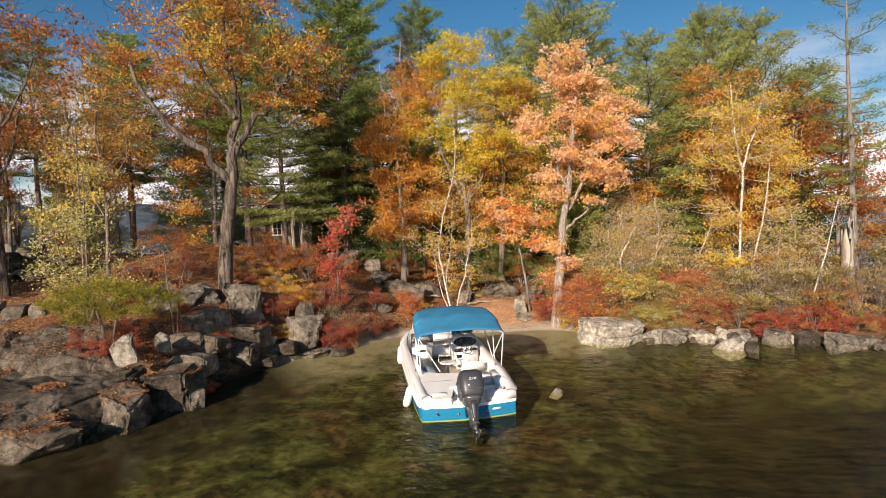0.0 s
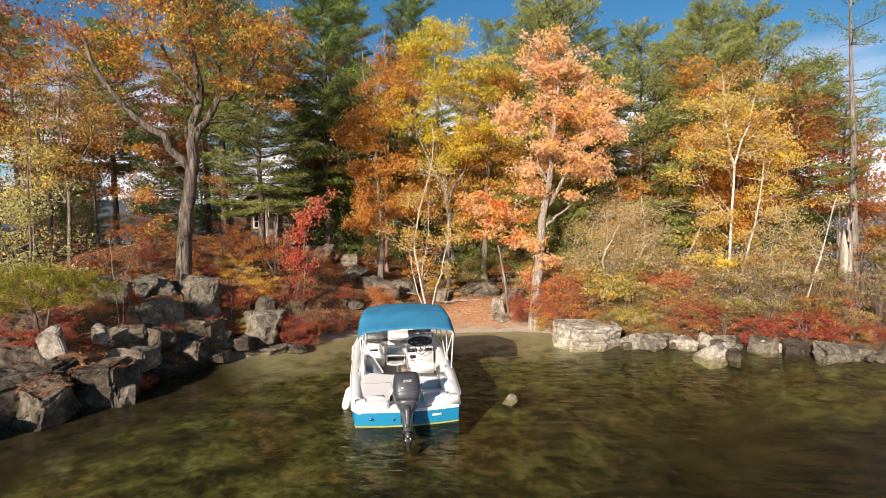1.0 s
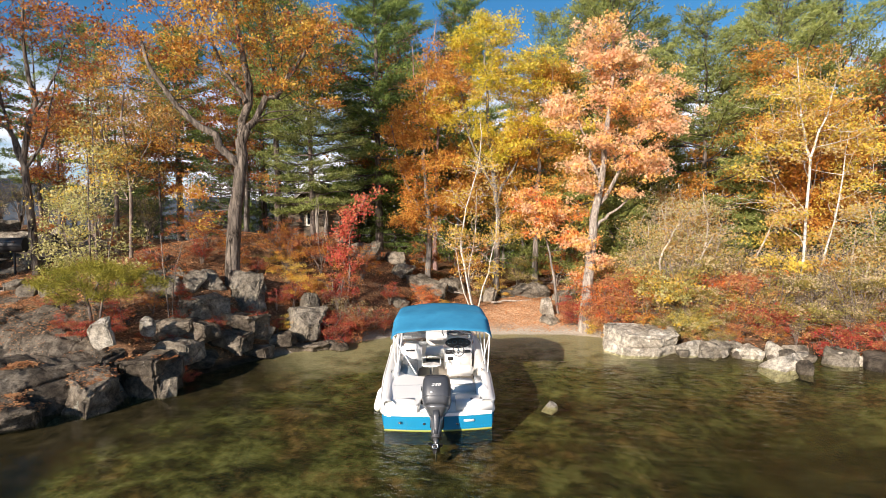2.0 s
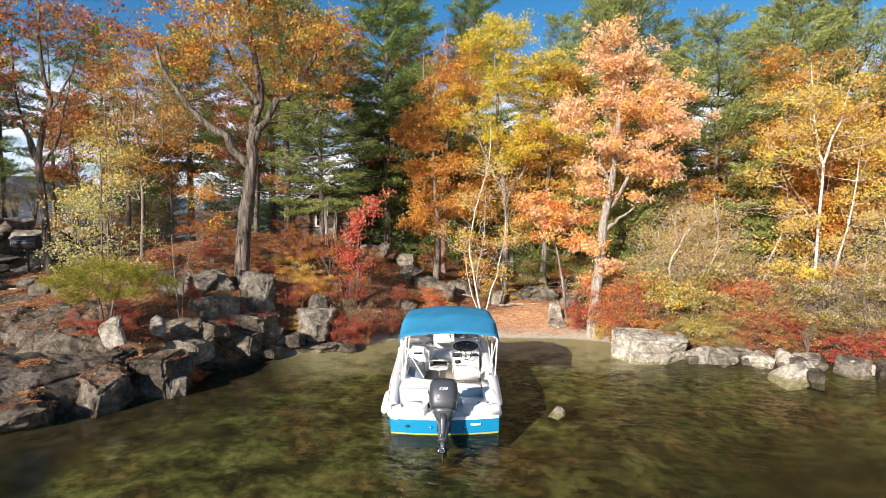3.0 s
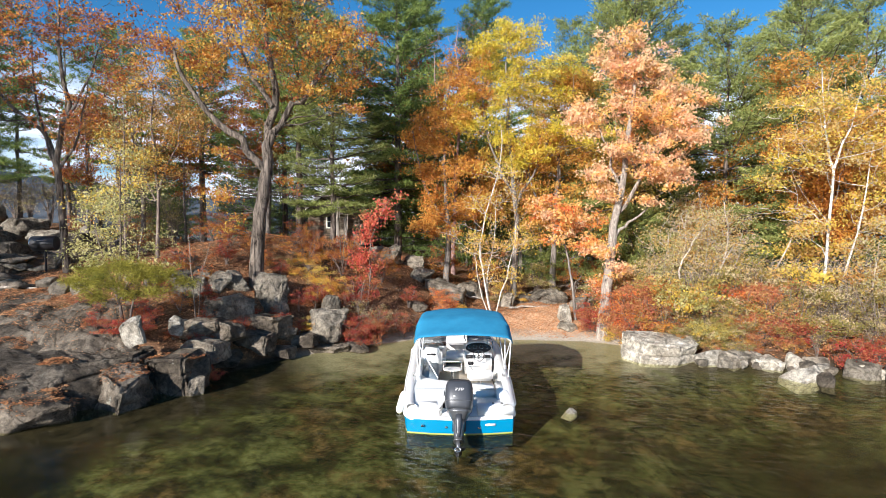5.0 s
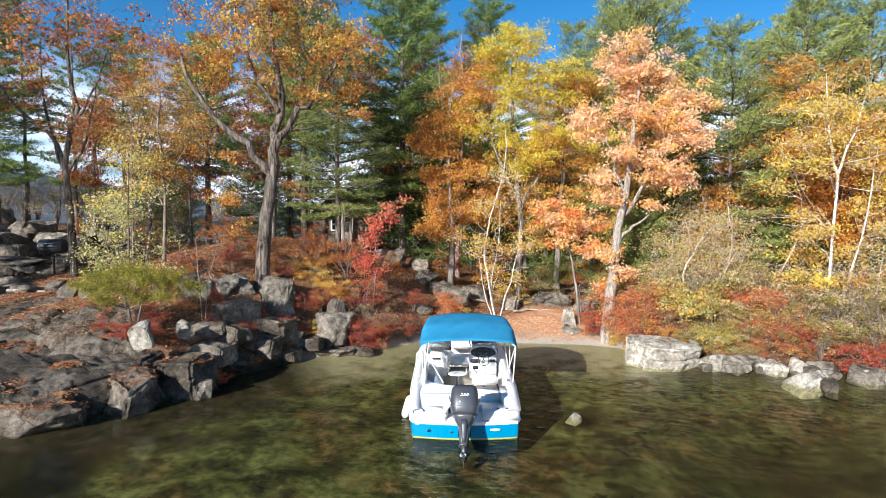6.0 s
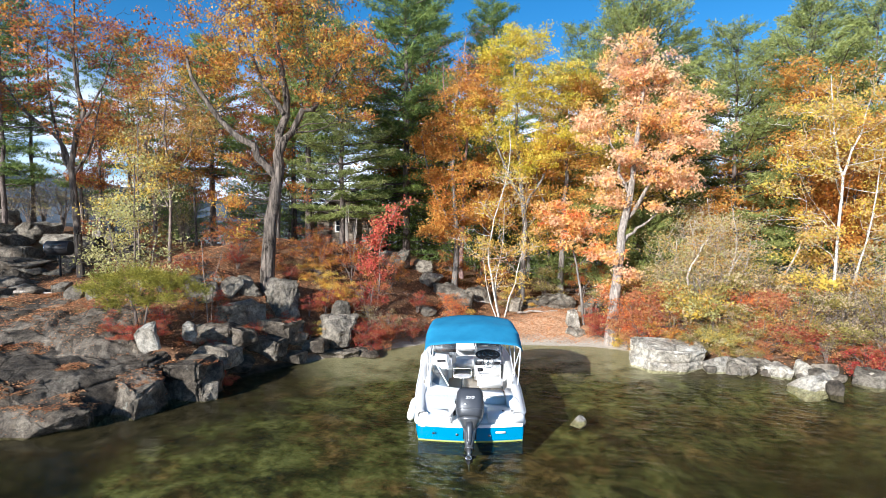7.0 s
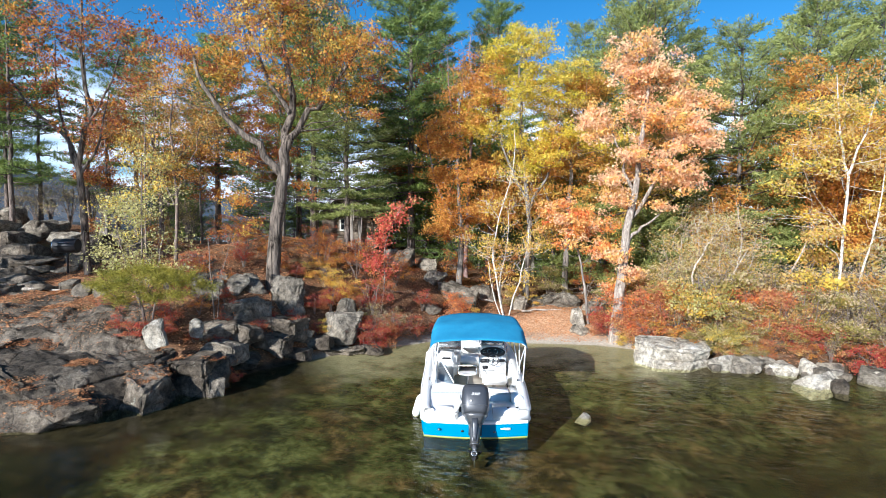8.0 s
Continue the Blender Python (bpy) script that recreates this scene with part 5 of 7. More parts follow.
# The last two pines stand out of view, added to shade the left bank.
PINE_SPOTS = [(-24.5, 28.0, 0.8, 0), (-20.8, 30.8, 0.85, 0), (12.9, 31.6, 1.14, 4), (15.6, 31.8, 1.12, 4), (14.2, 35.5, 1.2, 4), (4.4, 32.5, 1.2, 4), (18.2, 31.8, 0.84, 4), (7.6, 33.5, 0.86, 3), (2.0, 35, 0.93, 3),
              (-15.2, 31.5, 0.95, 0), (-22.5, 33, 1.0, 0), (-9.4, 40, 1.0, 1), (-3.4, 36, 0.95, 1), (-36, 27, 1.0, 0), (-25, 10.5, 1.0, 0), (-23, 7.0, 0.9, 0)]
rp = random.Random(8)
for x, y, s, k in PINE_SPOTS:
    copy_thing(pines[k], Matrix.Translation(stand(x, y)) @ pose(0, 0, 0, 0, 0, rp.uniform(0, 360)) @ Matrix.Scale(s * rp.uniform(0.94, 1.05), 4))
low_pine = pine("pine_tree", stand(-17.4, 34.4), 6.5, 2.1, 79, "young green pine in the shady understorey", M_PINE_DARK, low=0.05, gaps=0.05, tufts=7, radius=0.07, per=9, wide=0.017)
LOW_SPOTS = [(-9.6, 33.2), (-7.4, 33.6), (-10.3, 36.8), (-5.4, 32.2), (-16.5, 38), (-6.0, 35), (-3.6, 32), (-1.0, 35.5), (4.6, 36.5), (8.0, 35), (11, 33.5), (-23.5, 29.5), (-26, 33),
             (3.4, 34.6), (6.8, 31.6), (13.0, 29.6), (-15.8, 28.2), (-28.5, 36.5), (-2.0, 33.4), (0.6, 33.0)]
for x, y in LOW_SPOTS:
    copy_thing(low_pine, Matrix.Translation(stand(x, y)) @ pose(0, 0, 0, 0, 0, rp.uniform(0, 360)) @ Matrix.Scale(rp.uniform(0.8, 1.15), 4))
bare_pine = pine("pine_tree", stand(-30.4, 23.05), 15, 2.0, 84, "slim pine with a long bare trunk", M_PINE_DARK, low=0.2, gaps=0.5, radius=0.15)
for x, y, s in ((-30.7, 24.6, 0.95), (-27.8, 22.9, 1.0), (-30.2, 26.2, 0.9), (-33.5, 24.0, 1.0), (-26.0, 26.0, 0.85)):
    copy_thing(bare_pine, Matrix.Translation(stand(x, y)) @ pose(0, 0, 0, 0, 0, rp.uniform(0, 360)) @ Matrix.Scale(s, 4))
# low green pine behind the salmon maple
pine("pine_tree", stand(5.2, 26.8), 4.2, 1.7, 76, "small green pine in the undergrowth", M_PINE, low=0.08, radius=0.06, blade=0.14)
pine("pine_tree", stand(2.2, 30.5), 6.5, 2.0, 77, "small green pine in the undergrowth", M_PINE, low=0.1, radius=0.08)
# tall half-bare pine and the broken stub at the right end
pine("pine_tree", stand(16.6, 24.8), 14.5, 1.5, 78, "tall half-bare pine with stubs and thin tufts", M_PINE_DARK, M_BARK_GREY, low=0.3, gaps=0.6, tufts=9, wide=0.013, blade=0.15, lean=(-0.6, 0), radius=0.17)

# more broad-leaved trees in the wood behind
back = [
    leafy("maple_tree", stand(-2.6, 29.5), [limb([(0, 0, -0.1), (0.1, 0, 3), (0, 0, 6.5)], 0.1, 0.03, 1, 0.05)], [blob(0, 0, 5.2, 1.6, 1.5, 1.7), blob(0.7, 0, 3.4, 1.3, 1.2, 1.0)], M_BARK_GREY, [M_OAK, M_ORANGE], 80, "rust-orange understorey maple in the wood", "maple tree", 150, 22, 0.085, 0.33),
    leafy("oak_tree", stand(-13.4, 27.0), [limb([(0, 0, -0.1), (0.1, 0, 4), (-0.2, 0, 9.5)], 0.14, 0.03, 1, 0.05)], [blob(0, 0, 7.8, 1.9, 1.8, 2.2), blob(-0.8, 0, 5.0, 1.5, 1.4, 1.3)], M_BARK_GREY, [M_OAK, M_RUSSET], 81, "russet oak in the shady wood", "oak tree", 170, 18, 0.09, 0.36, bare=60),
    leafy("maple_tree", stand(4.6, 29.0), [limb([(0, 0, -0.1), (0.1, 0, 4), (-0.2, 0, 8.5)], 0.13, 0.03, 1, 0.05)], [blob(0, 0, 6.8, 1.8, 1.7, 2.0), blob(0.6, 0, 4.0, 1.6, 1.4, 1.4)], M_BARK_GREY, [M_GOLD, M_YELLOW], 82, "golden maple in the wood", "maple tree", 170, 22, 0.085, 0.34),
]
BACK_SPOTS = [(-20.2, 28.6, 0.7, 1), (-23, 24.6, 0.8, 1), (-7.9, 33.5, 1.2, 1), (-0.6, 32.4, 1.1, 0), (8.2, 27.4, 0.8, 0), (12.8, 27.0, 0.9, 0), 
              (14.4, 28.6, 1.0, 0), (16.8, 26.3, 0.85, 1), (13.4, 27.4, 1.2, 0), (17.3, 25.6, 0.62, 1), (-24.2, 29.5, 0.9, 1), (3.4, 32.5, 1.0, 0), (13.6, 31.5, 1.0, 0), (6.2, 36.5, 1.3, 1), (-17.5, 33, 1.0, 1), (-9, 36.5, 1.0, 0), (0.8, 30.6, 0.9, 2), (5.6, 34.4, 1.1, 0), (9.8, 31.2, 1.0, 0), (12.0, 33, 1.0, 1), (16.0, 30, 1.0, 1), (-21, 31, 1.0, 1), (-26.5, 27.8, 0.8, 1), (-14.8, 29.2, 0.9, 1)]
for x, y, s, k in BACK_SPOTS:
    copy_thing(back[k], Matrix.Translation(stand(x, y)) @ pose(0, 0, 0, 0, 0, rp.uniform(0, 360)) @ Matrix.Scale(s, 4))


# ---- shrubs ----
def shrub_kind(seed, leaves, h, w, label, category="shrub", clumps=64, per=30, size=0.038, bare=36, stems=7):
    rng = np.random.default_rng(seed)
    ls = []
    for i in range(stems):
        a, r = 6.283 * i / stems + rng.normal() * 0.3, w * rng.uniform(0.25, 0.75)
        ls.append(limb([(0, 0, -0.05), (math.cos(a) * r * 0.35, math.sin(a) * r * 0.35, h * 0.4), (math.cos(a) * r, math.sin(a) * r, h * rng.uniform(0.65, 0.95))], 0.02, 0.006, seed + i, 0.02))
    return leafy("shrub", (0, 0, -50), ls, [blob(0, 0, h * 0.6, w, w, h * 0.42), blob(w * 0.4, 0, h * 0.42, w * 0.6, w * 0.6, h * 0.3), blob(-w * 0.45, 0, h * 0.4, w * 0.6, w * 0.6, h * 0.3)],
                 M_BARK_TWIG, leaves, seed, label, category, int(clumps * 1.25), per, size * 0.9, 0.12, 0.006, "shrubs along the shore", bare)


KINDS = {
    "red": shrub_kind(200, [M_CRIMSON, M_RUSSET, M_CRIMSON, M_BRICK], 1.0, 0.62, "low shrub with crimson leaves", size=0.034, bare=50),
    "rus": shrub_kind(201, [M_RUSSET, M_RUSSET, M_CRIMSON], 1.2, 0.75, "twiggy shrub with russet leaves", bare=80, per=20, size=0.034),
    "fla": shrub_kind(202, [M_BRICK, M_BRICK, M_FLAME], 1.3, 0.8, "shrub with orange and red leaves", size=0.034, bare=60),
    "oli": shrub_kind(203, [M_OLIVE, M_OLIVE, M_BUFF], 1.4, 0.85, "shrub with olive and yellow-green leaves", bare=80, size=0.034),
    "gol": shrub_kind(204, [M_YELLOW, M_GOLD], 1.1, 0.8, "shrub with bright golden leaves", size=0.034),
    "orn": shrub_kind(208, [M_ORANGE, M_AMBER, M_ORANGE, M_YELLOW], 1.1, 0.75, "shrub with amber and orange leaves", size=0.038, bare=50),
    "lim": shrub_kind(209, [M_LIME, M_OLIVE, M_YELLOW], 1.4, 0.75, "upright shrub with yellow-green leaves", size=0.036, bare=60),
    "twi": shrub_kind(205, [M_BUFF, M_OLIVE], 2.2, 0.95, "tall grey twiggy shrub with few buff leaves", bare=230, per=10, clumps=70, stems=11, size=0.034),
    "brn": shrub_kind(206, [M_RUSSET, M_OAK], 1.5, 1.0, "spreading shrub with brown-orange leaves", per=24, size=0.034, bare=60),
    "amb": shrub_kind(207, [M_OLIVE, M_BRICK, M_GOLD], 1.4, 0.85, "shrub with amber, olive and orange leaves", per=26, size=0.034, bare=80),
}
SHRUBS_LEDGE = [  # kind, x, y, scale
    ("red", -8.0, 15.9, 0.5), ("rus", -7.7, 16.9, 0.55), ("rus", -8.8, 16.9, 0.6), ("red", -7.9, 17.9, 0.5), ("rus", -9.4, 17.3, 0.55), ("rus", -9.0, 14.1, 0.7), ("red", -9.3, 13.4, 0.55), ("red", -7.4, 14.6, 0.6),
    ("red", -7.0, 14.4, 0.5), ("rus", -8.0, 15.3, 0.6), ("rus", -9.6, 14.9, 0.7), ("rus", -10.3, 15.2, 0.6), ("rus", -9.9, 13.4, 0.5), ("rus", -8.6, 16.3, 0.5), ("rus", -7.9, 16.6, 0.4), ("brn", -9.5, 16.2, 0.5),
    ("red", -7.7, 15.6, 0.4), ("rus", -8.6, 14.9, 0.45), ("brn", -9.9, 17.9, 0.55), ("rus", -10.8, 16.9, 0.6), ("rus", -10.9, 14.4, 0.45), ("rus", -12.0, 14.8, 0.45),
]
SHRUBS_OAK = [  # kind, x, y, scale
    ("rus", -6.9, 18.1, 0.6), ("rus", -7.0, 19.4, 0.7), ("brn", -9.2, 20.2, 0.7), ("rus", -8.3, 20.2, 0.6), ("brn", -7.7, 21.3, 1.1), ("gol", -6.9, 20.8, 0.75), ("brn", -8.6, 22.3, 1.0), ("rus", -7.0, 23.6, 1.0),
    ("brn", -9.9, 21.0, 0.8), ("rus", -10.6, 20.0, 0.8), ("brn", -11.6, 21.6, 0.9), ("rus", -12.4, 19.2, 0.7), ("brn", -11.3, 18.3, 0.6), ("rus", -7.4, 18.4, 0.5), ("gol", -7.4, 21.0, 0.6), ("rus", -12.8, 23.0, 0.8), ("orn", -7.2, 20.6, 0.85), ("orn", -6.6, 20.4, 0.8), ("orn", -7.9, 21.6, 0.9), ("orn", -6.1, 19.15, 0.55), ("orn", -6.2, 21.0, 0.7),
]
SHRUBS_SLOPE = [  # kind, x, y, scale
    ("gol", -6.3, 19.0, 0.5), ("rus", -5.0, 19.6, 0.95), ("red", -4.6, 19.8, 0.75), ("rus", -4.2, 20.6, 1.0), ("red", -5.2, 20.3, 0.7), ("rus", -3.6, 21.4, 0.8), ("red", -3.2, 22.4, 0.5), ("brn", -6.5, 22.0, 1.15),
    ("gol", -6.1, 21.2, 0.6), ("brn", -5.2, 23.2, 1.0), ("rus", -6.6, 19.9, 0.8), ("rus", -4.0, 23.2, 0.9), ("brn", -3.6, 27.4, 1.1), ("rus", -6.5, 18.6, 0.5), ("gol", -6.0, 19.6, 0.45), ("amb", -5.9, 20.6, 0.6),
    ("rus", -4.5, 20.2, 0.7), ("brn", -5.6, 22.0, 0.7), ("red", -4.6, 19.95, 1.15), ("twi", -4.9, 20.3, 0.75), ("twi", -4.3, 20.4, 0.65), ("rus", -5.3, 20.9, 1.2),
]
SHRUBS_LANDING = [  # kind, x, y, scale
    ("fla", -2.4, 23.9, 0.8), ("gol", -1.8, 23.6, 0.6), ("fla", -2.9, 24.4, 0.8), ("oli", -0.6, 26.0, 0.55), ("gol", 0.3, 26.6, 0.5), ("brn", -1.6, 28.3, 1.1), ("oli", 0.8, 28.2, 1.1), ("gol", -0.4, 27.3, 1.0),
    ("brn", 2.6, 28.8, 1.2), ("oli", 1.6, 28.0, 0.6), ("red", 3.5, 24.0, 0.95), ("rus", 3.4, 24.6, 0.9), ("brn", 4.2, 27.4, 1.3), ("red", 3.7, 23.9, 1.35), ("fla", -2.5, 23.3, 0.9),
]
SHRUBS_BANK = [  # kind, x, y, scale
    ("fla", 4.7, 23.4, 0.9), ("fla", 5.5, 22.9, 1.05), ("brn", 6.1, 22.5, 0.8), ("gol", 4.6, 22.9, 0.5), ("fla", 5.0, 22.9, 0.7), ("amb", 6.2, 23.3, 1.1), ("amb", 6.9, 22.9, 1.15), ("oli", 7.5, 22.6, 1.1),
    ("amb", 7.9, 23.3, 1.2), ("oli", 8.2, 22.4, 0.9), ("fla", 8.7, 23.0, 1.15), ("fla", 9.3, 22.5, 1.0), ("amb", 9.9, 22.8, 1.0), ("twi", 8.8, 24.0, 1.1), ("amb", 5.6, 24.6, 1.1), ("twi", 6.0, 24.1, 0.9),
    ("twi", 7.2, 23.9, 1.1), ("twi", 9.7, 24.3, 1.2), ("oli", 7.9, 24.3, 1.2), ("gol", 9.9, 25.2, 1.2), ("oli", 4.6, 25.4, 1.2), ("gol", 8.8, 26.0, 1.3),
    ("fla", 5.2, 23.3, 1.2), ("fla", 4.6, 23.6, 1.0), ("lim", 7.1, 22.7, 1.15), ("lim", 7.9, 22.7, 1.05), ("fla", 9.6, 23.0, 1.25), ("red", 9.9, 22.3, 0.85), ("lim", 6.6, 23.2, 1.1),
]
SHRUBS_WATERSIDE = [  # kind, x, y, scale
    ("oli", 6.7, 22.2, 0.95), ("gol", 7.2, 21.8, 0.45), ("oli", 7.6, 21.9, 0.75), ("amb", 8.9, 22.0, 0.8), ("brn", 8.3, 21.8, 0.6), ("twi", 10.7, 21.8, 0.7), ("brn", 11.5, 21.9, 0.6),
    ("twi", 12.2, 21.3, 0.7), ("red", 12.9, 20.8, 1.0), ("red", 13.7, 20.6, 0.65), ("amb", 14.4, 20.9, 0.75), ("red", 14.9, 20.7, 0.6), ("brn", 13.3, 21.3, 0.8), ("twi", 13.9, 22.2, 1.1), ("twi", 15.2, 22.2, 1.1),
    ("twi", 15.9, 21.2, 0.7), ("amb", 16.6, 21.3, 0.7), ("twi", 17.2, 21.8, 1.1), ("oli", 6.9, 21.6, 0.5), ("amb", 7.6, 21.5, 0.5), ("oli", 8.3, 21.55, 0.5), ("fla", 8.8, 21.5, 0.5),
    ("brn", 10.0, 21.8, 0.5), ("amb", 6.3, 21.9, 0.6),
    ("red", 11.6, 20.95, 1.0), ("lim", 7.2, 21.9, 0.75), ("lim", 8.1, 21.8, 0.7),
]
SHRUBS_END = [  # kind, x, y, scale
    ("oli", 10.4, 22.6, 1.0), ("twi", 10.1, 22.5, 0.9), ("twi", 10.9, 22.9, 1.1), ("oli", 11.4, 22.5, 1.0), ("twi", 11.8, 22.9, 1.2), ("twi", 12.6, 22.3, 1.0), ("oli", 13.2, 22.5, 0.9), ("amb", 14.7, 22.5, 0.9),
    ("twi", 16.2, 22.6, 1.2), ("twi", 17.8, 22.9, 1.5), ("twi", 18.2, 22.6, 1.2), ("twi", 19.4, 23.4, 1.2), ("oli", 17.4, 23.4, 1.1), ("twi", 12.6, 24.4, 1.3), ("twi", 10.8, 24.4, 1.2), ("gol", 12.6, 25.6, 1.5),
    ("gol", 11.2, 25.4, 1.5), ("gol", 13.8, 25.0, 1.2), ("twi", 18.9, 24.6, 1.6), ("twi", 19.9, 25.6, 1.8), ("twi", 17.9, 25.2, 1.5), ("amb", 18.7, 22.6, 0.8), ("rus", 19.2, 23.0, 1.0), ("twi", 20.6, 24.6, 1.5), ("oli", 14.6, 24.2, 1.2), ("brn", 15.6, 24.6, 1.2),
]
SHRUBS_RISE = [  # kind, x, y, scale
    ("twi", -27.5, 26.0, 1.5), ("twi", -25.4, 26.6, 1.4), ("twi", -29.6, 26.4, 1.5), ("twi", -23.6, 27.6, 1.4), ("twi", -31.6, 25.8, 1.5), ("twi", -26.4, 28.4, 1.6), ("twi", -22.0, 29.4, 1.4), ("twi", -28.8, 28.6, 1.6),
    ("twi", -20.2, 27.8, 1.3), ("brn", -24.6, 25.2, 0.9), ("twi", -33.0, 28.0, 1.6), ("oli", -19.5, 25.2, 0.9), ("brn", -22.0, 27.0, 1.0), ("rus", -15.8, 19.6, 0.6), ("brn", -17.2, 22.6, 0.8), ("brn", -15.0, 24.6, 0.9),
]
for kind, x, y, s in (*SHRUBS_LEDGE, *SHRUBS_OAK, *SHRUBS_SLOPE, *SHRUBS_LANDING, *SHRUBS_BANK, *SHRUBS_WATERSIDE, *SHRUBS_END, *SHRUBS_RISE):
    k = s * rp.uniform(0.85, 1.15) * (1.0 if x < 4.5 or kind == "twi" else 1.5 if y > 22.2 else 1.25)
    copy_thing(KINDS[kind], Matrix.Translation(stand(x, y, 0.03)) @ pose(0, 0, 0, 0, 0, rp.uniform(0, 360)) @ Matrix.Scale(k, 4))
for ob in KINDS.values():
    for o in (*ob.children_recursive, ob):
        bpy.data.objects.remove(o)


# fallen leaves lying on the ground
rl = np.random.default_rng(77)
N = 90000
lx, ly = rl.uniform(-20, 10, N), rl.uniform(9, 29, N)
ld = shore_distance(lx, ly)
keep = (ld > 0.15) & ~((ld < 2.8) & (lx > -18.2) & (lx < -7.2) & (ly < 14.2)) & (rl.random(N) < np.where(lx > 4, 0.35, 1.0))
lx, ly = lx[keep], ly[keep]
lz = land(lx, ly) + 0.025
lc = np.stack([lx, ly, lz], 1)
lv, lf = leaf_cloud(rl, lc, 0.0, 1, 0.04, 3.0, False)
litter = mesh_part("fallen_leaves", lv, lf, M_LITTER)
tagged(litter, "fallen orange and brown leaves on the ground", "leaf litter", kind="stuff")


# ---- boat ----
M_GEL = plain("white_gelcoat", (0.9, 0.89, 0.86), 0.25, 0, 0.5, 0.06, 3)
M_BAND = plain("blue_gelcoat", (0.003, 0.2, 0.37), 0.25, 0, 0.5, 0.1, 3)
M_BOOT = plain("algae_stained_stripe", (0.42, 0.45, 0.12), 0.6, 0, 0.3, 0.4, 7)
# Near-black colour put in for the water's dimness over the sunken hull.
M_BOTTOM = plain("water_dimmed_bottom", (0.008, 0.012, 0.016), 0.7, 0, 0.2, 0.3, 4)
M_VINYL = plain("white_vinyl", (0.84, 0.83, 0.8), 0.5, 0, 0.4, 0.08, 5)
M_GREYVINYL = plain("blue_grey_vinyl", (0.3, 0.36, 0.4), 0.5, 0, 0.4, 0.12, 5)
M_CARPET = plain("beige_carpet", (0.6, 0.53, 0.43), 0.95, 0, 0.1, 0.2, 30)
M_COWL = plain("charcoal_cowl", (0.055, 0.06, 0.07), 0.42, 0.2, 0.6, 0.15, 4)
M_MID = plain("grey_metallic_paint", (0.13, 0.135, 0.145), 0.35, 0.5, 0.5, 0.15, 6)
M_TUBE = plain("bright_anodised_tube", (0.8, 0.8, 0.79), 0.3, 0.25, 0.5, 0.05, 9)
M_STEEL = plain("stainless_steel", (0.6, 0.6, 0.58), 0.22, 1.0, 0.5, 0.06, 9)
M_BLACK = plain("black_plastic", (0.02, 0.02, 0.022), 0.45, 0, 0.4, 0.2, 8)
M_WHITE = plain("white_lettering", (0.78, 0.78, 0.78), 0.5)
M_TINT, _nt, _b = material("smoked_acrylic", 0.08)
_b.inputs["Base Color"].default_value = (0.35, 0.37, 0.38, 1)
_b.inputs["Transmission Weight"].default_value = 0.85
_b.inputs["IOR"].default_value = 1.2


def canvas_material():
    m, nt, b = material("blue_canvas", 0.85, 0, 0.2)
    c = ramp(nt, noise_tex(nt, 2.2, 5, 0.6), [(0.3, (0.018, 0.165, 0.3)), (0.7, (0.028, 0.22, 0.38))])
    nt.links.new(c, b.inputs["Base Color"])
    bump(nt, b, mixed(nt, 0.35, noise_tex(nt, 2.6, 3, 0.5, 0.6, (2.2, 0.7, 1)), noise_tex(nt, 90, 2)), 0.22, 0.03)
    return m


M_CANVAS = canvas_material()

boat = new("motorboat")
boat.matrix_world = pose(0.93, 12.87, 0.0, 0, 0, 15.8)
tagged(boat, "white deck boat with blue band and sun top moored offshore", "boat")


def box(name, x0, x1, y0, y1, z0, z1, mat, parent, bev=0.03, label="", seg=3):
    bm = bmesh.new()
    bmesh.ops.create_cube(bm, size=1)
    for v in bm.verts:
        v.co = Vector(((x0 + x1) / 2 + v.co.x * (x1 - x0), (y0 + y1) / 2 + v.co.y * (y1 - y0), (z0 + z1) / 2 + v.co.z * (z1 - z0)))
    bmesh.ops.bevel(bm, geom=bm.edges[:], offset=bev, segments=seg, affect="EDGES", clamp_overlap=True)
    return part(name, bm, mat, parent, label, True)


def rod(name, points, r, mat, parent, label="", sides=8):
    path = [(np.array(p, float), r) for p in points]
    return mesh_part(name, *tubes(path and [path], sides), mat, parent, label, True)


HULL_Y = np.concatenate([[0, 0.06, 0.12, 0.18], np.linspace(0.24, 6.7, 27)])


def half_width(y):
    y = np.asarray(y, float)
    stern = 1.24 + 0.06 * np.clip(y / 1.6, 0, 1) - 0.07 * np.clip(1 - y / 0.22, 0, 1) ** 2
    nose = np.clip((y - 4.0) / 2.7, 0, 1)
    return stern * np.sqrt(np.clip(1 - 0.86 * nose ** 2.6, 0.02, 1))


def sheer(y):
    return 0.62 + 0.1 * np.clip(np.asarray(y, float) / 1.4, 0, 1) + 0.3 * (np.asarray(y, float) / 6.7) ** 2


